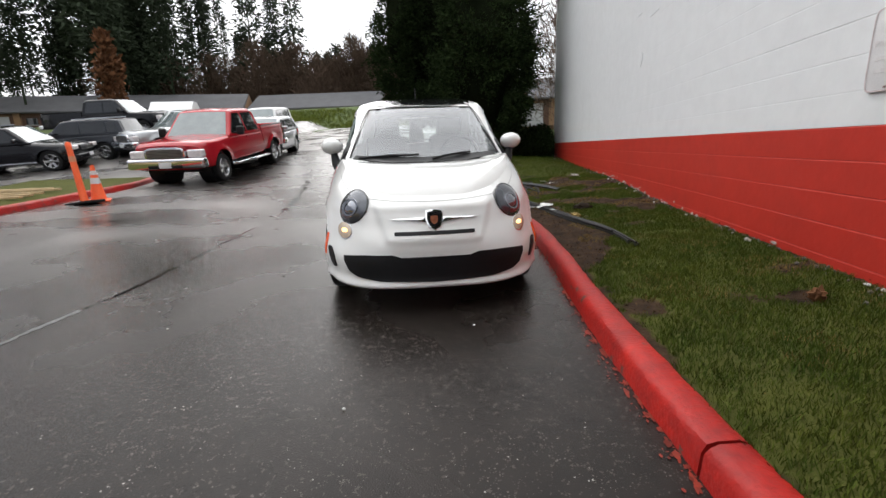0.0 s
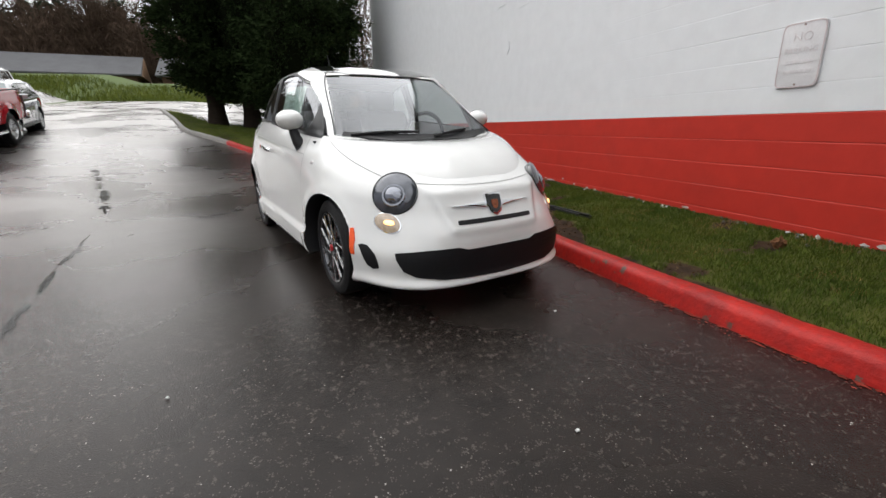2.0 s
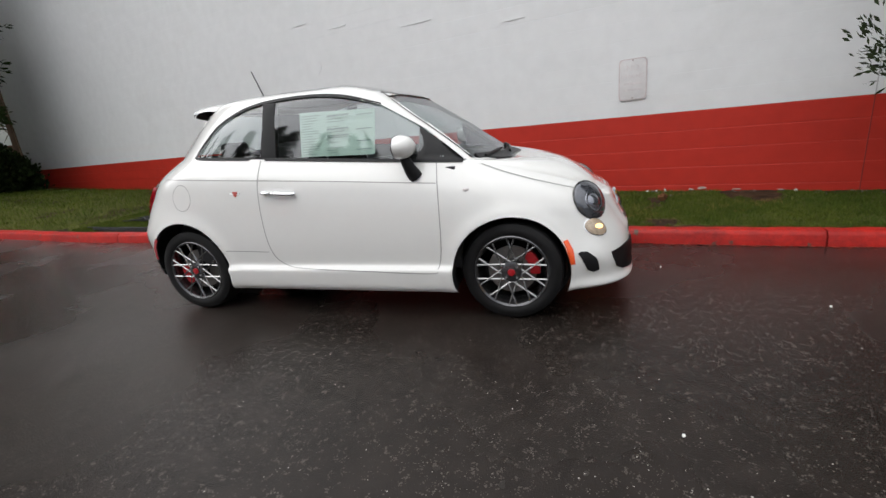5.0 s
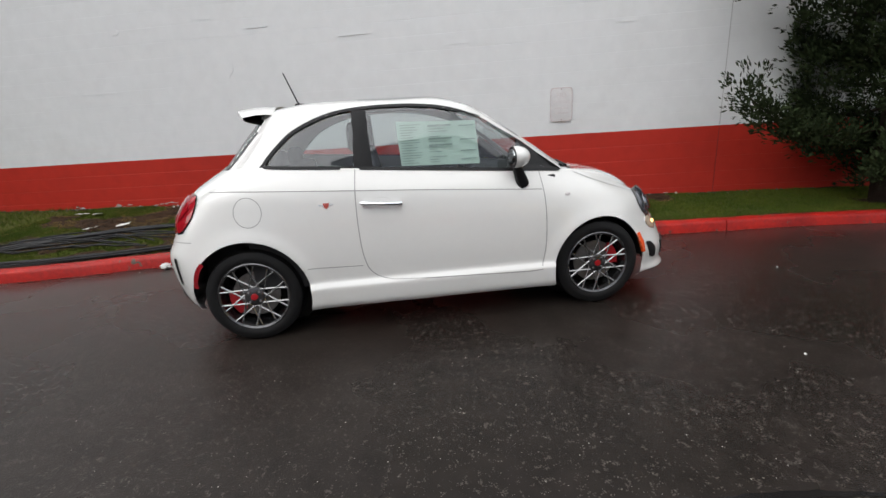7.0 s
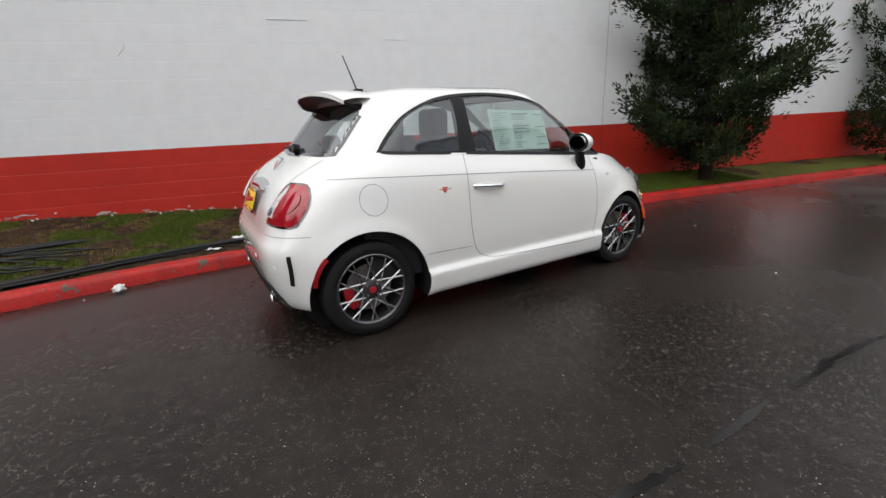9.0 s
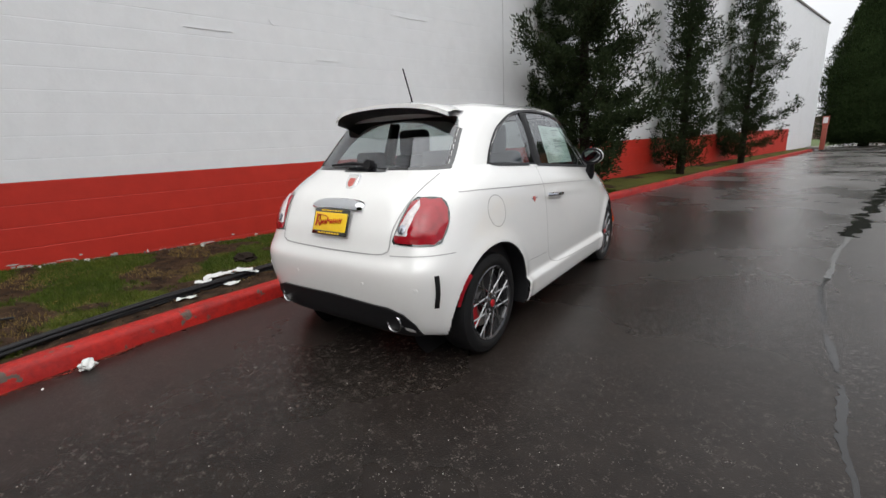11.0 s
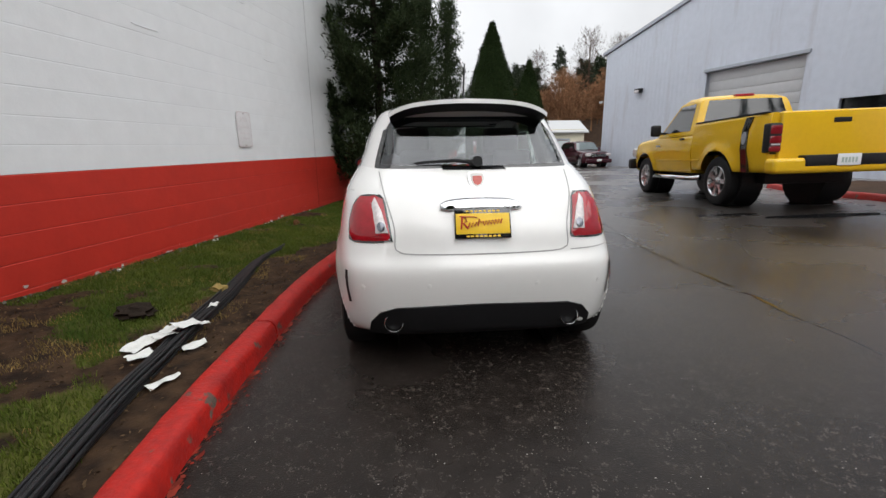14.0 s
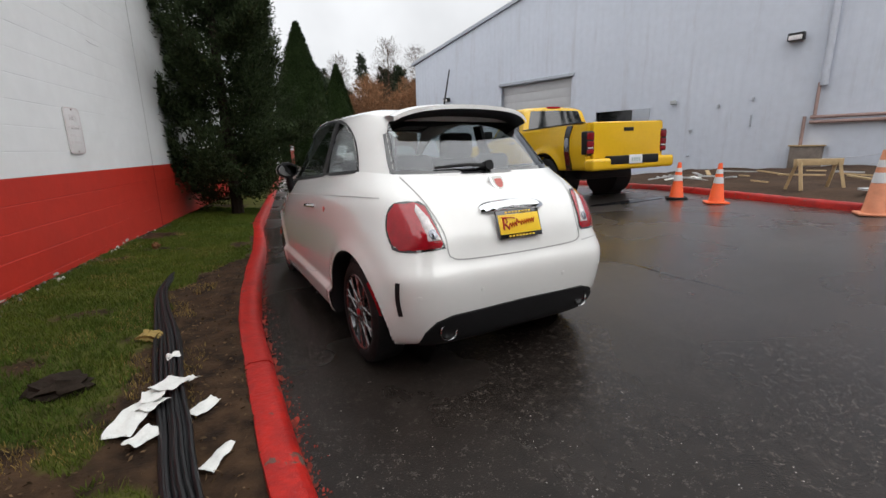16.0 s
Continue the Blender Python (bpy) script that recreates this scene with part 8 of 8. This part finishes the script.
# ---- clutter on the verge ----
bundle = thing("cable_bundle", "bundle of black cables lying along the verge", "cables")
rs = np.random.RandomState(44)
path0 = spline([(1.96, -0.6), (1.87, 0.04), (1.59, 0.92), (1.40, 1.57), (1.26, 2.0), (1.17, 2.3), (0.95, 2.85), (0.66, 3.5), (0.43, 4.16), (0.30, 5.0), (0.2, 5.9)], 0.12)
d = np.gradient(path0, axis=0)
d /= np.linalg.norm(d, axis=1)[:, None]
nr = np.stack([d[:, 1], -d[:, 0]], 1)
for k in range(15):
    lane, lift = (k % 6 - 2.5) * 0.019, 0.010 + 0.016 * (k // 6)
    i0, i1 = rs.randint(0, 6), len(path0) - rs.randint(0, 14)
    pts = []
    for i in range(i0, i1):
        wob = 0.02 * noise.noise(Vector((i * 0.12, k * 3.0, 0)))
        p = path0[i] + nr[i] * (lane * (0.35 + 0.65 * min(1, i / 14)) * (1 + 0.5 * noise.noise(Vector((i * 0.05, k, 3)))) + wob)
        pts.append((p[0], p[1], float(strip_z(p[0], p[1])) + lift + 0.008 * noise.noise(Vector((i * 0.2, k, 7)))))
    part("cable", tube(pts, 0.0095, 7), M["cable"], bundle)
loose = thing("loose_cables", "loose coils of black cable on the grass", "cables")
for k in range(17):
    heavy = k < 3
    a = np.array([rs.uniform(0.62, 1.15), rs.uniform(4.7, 5.9)]) if not heavy else np.array([0.70 + 0.05 * k, 5.3 - 0.2 * k])
    b = np.array([rs.uniform(0.95, 1.45), rs.uniform(3.1, 4.0)]) if not heavy else np.array([1.74 + 0.05 * k, 3.42 + 0.10 * k])
    side_ = np.array([b[1] - a[1], a[0] - b[0]]) * (rs.uniform(-0.22, 0.22) if not heavy else 0.03)
    pts = []
    for i, q in enumerate(np.linspace(0, 1, 16)):
        x, y = a + (b - a) * q + side_ * math.sin(math.pi * q) + 0.02 * np.array([math.sin(9 * q + k), math.cos(7 * q + 2 * k)])
        pts.append((x, y, float(strip_z(x, y)) + 0.018 + (0.05 if heavy else rs.uniform(0.02, 0.05)) * math.sin(math.pi * q)))
    part("cable", tube(pts, 0.017 if heavy else 0.009, 7), M["cable"], loose)


def sheet_of_paper(at, size, turn_, seed, label="crumpled rain-soaked sheet of white paper"):
    bend = np.random.RandomState(seed).uniform(-1.5, 1.5)
    bm = bmesh.new()
    bmesh.ops.create_grid(bm, x_segments=7, y_segments=9, size=0.5)
    for v in bm.verts:
        v.co = Vector((v.co.x * size[0], v.co.y * size[1], 0.014 * noise.noise(Vector((v.co.x * 3.1, v.co.y * 3.1, seed))) + 0.012 * v.co.x * v.co.y * bend))
    bmesh.ops.solidify(bm, geom=bm.faces, thickness=0.0015)
    ob = tagged(part("paper_sheet", bm, M["paper"], None, angle=60), label, "paper", "papers on the cables")
    ob.matrix_basis = pose(*at, *turn_)
    return ob


PAPERS = ((1.456, 1.283, 0.10, 0.11, 20, 0.055), (1.374, 1.631, 0.17, 0.21, -20, 0.068), (1.424, 1.760, 0.18, 0.20, 60, 0.046), (1.462, 1.877, 0.24, 0.17, 80, 0.034), (1.372, 1.975, 0.19, 0.12, 62, 0.03), (1.206, 1.791, 0.10, 0.19, -40, 0.024), (1.086, 2.155, 0.09, 0.22, -22, 0.022), (1.418, 1.700, 0.14, 0.17, 15, 0.058), (1.31, 1.575, 0.12, 0.09, 50, 0.055))
for k, (x, y, sx, sy, rz, up) in enumerate(PAPERS):
    sheet_of_paper((x, y, float(strip_z(x, y)) + up), (sx * 0.64, sy * 0.64), (6 * math.sin(k), 7 * math.cos(k * 2), rz), k)
for k, (x, y) in enumerate(((2.35, 5.5), (2.32, 5.2), (1.6, 4.64), (1.75, 4.3))):
    sheet_of_paper((x, y, float(strip_z(x, y)) + 0.05), (0.16, 0.12), (0, 8, 40 * k), 40 + k, "scrap of white paper on the grass")


def lump(name, label, category, at, size, seed, material, rough_=0.35):
    bm = bmesh.new()
    bmesh.ops.create_icosphere(bm, subdivisions=3, radius=1.0)
    for v in bm.verts:
        n_ = 1 + rough_ * noise.noise(v.co * 2.2 + Vector((seed, 0, 0))) + rough_ * 0.6 * noise.noise(v.co * 6 + Vector((0, seed, 0)))
        v.co = Vector((v.co.x * size[0], v.co.y * size[1], v.co.z * size[2])) * n_
    ob = tagged(part(name, bm, M[material], None, angle=55), label, category)
    ob.matrix_basis = Matrix.Translation(at)
    return ob


x, y = 1.86, 1.48
lump("tree_stump", "low rotten tree stump in the muddy grass", "stump", (x, y, float(strip_z(x, y)) + 0.02), (0.12, 0.10, 0.06), 3.0, "bark", 0.5)
lump("crumpled_paper", "crumpled ball of white paper on the asphalt", "litter", (0.52, 2.80, gz(0.52, 2.80) + 0.03), (0.05, 0.04, 0.032), 5.0, "paper", 0.6)
lump("dead_leaf_clump", "clump of curled dead brown leaves", "leaves", (1.68, 0.91, float(strip_z(1.68, 0.91)) + 0.03), (0.06, 0.05, 0.03), 9.0, "straw", 0.7)
lump("dead_leaf_clump", "clump of curled dead brown leaves", "leaves", (2.5, -1.95, float(strip_z(2.5, -1.95)) + 0.03), (0.035, 0.04, 0.04), 11.0, "brown_leaf", 0.7)
rs = np.random.RandomState(61)
for k in range(18):
    x, y = rs.uniform(2.80, 2.90), rs.uniform(-3.5, 5.0)
    lump("foam_crumb", "crumb of pale flaked paint at the foot of the wall", "litter", (x, y, float(strip_z(x, y)) + 0.012), (rs.uniform(0.006, 0.016), rs.uniform(0.008, 0.02), rs.uniform(0.006, 0.022)), k * 1.7, "paper", 0.6)["group"] = "flaked paint crumbs"
for k, (x, y) in enumerate(((0.67, -2.03), (-0.35, 1.0), (0.2, -2.9), (-1.2, -2.2), (1.495, -2.87), (0.4, 3.0))):
    lump("gravel_chip", "small pale stone chip on the wet road", "stone", (x, y, (float(strip_z(x, y)) if k == 4 else gz(x, y)) + 0.008), (0.008, 0.006, 0.005), k, "paper", 0.4)["group"] = "stone chips"
# stones and mud along the foot of the wall
bm = bmesh.new()
for k in range(260):
    x, y = WALL_X - abs(rs.normal(0.05, 0.06)), rs.uniform(-5, 8)
    r = rs.uniform(0.005, 0.016)
    made = bmesh.ops.create_icosphere(bm, subdivisions=1, radius=r)["verts"]
    bmesh.ops.translate(bm, vec=(x, y, float(strip_z(x, y)) + r * 0.3), verts=made)
tagged(part("foot_gravel", bm, M["gravel"], None, smooth=False), "fine grey gravel along the wall foot", "gravel", kind="stuff")

# leaf bits, twigs and pebbles trodden into the mud
rs = np.random.RandomState(83)
n = 9000
mx_, my_ = rs.uniform(0.5, WALL_X, n), rs.uniform(-2.5, 5.5, n)
ok = np.array([kerb_x(b) + 0.16 < a and bare(a, b) > 0.45 for a, b in zip(mx_, my_)])
mx_, my_ = mx_[ok], my_[ok]
c = np.stack([mx_, my_, strip_z(mx_, my_) + 0.012], 1)
up = rs.normal(0, 1, (len(c), 3)) * (1, 1, 0.25)
quads_mesh_ = quads_mesh("mud_litter", leaf_cloud(c, up, 0.022, 1, rs, 0.004, 0.22), M["litter"], None)
tagged(quads_mesh_, "leaf bits and twigs trodden into the mud", "litter", kind="stuff")
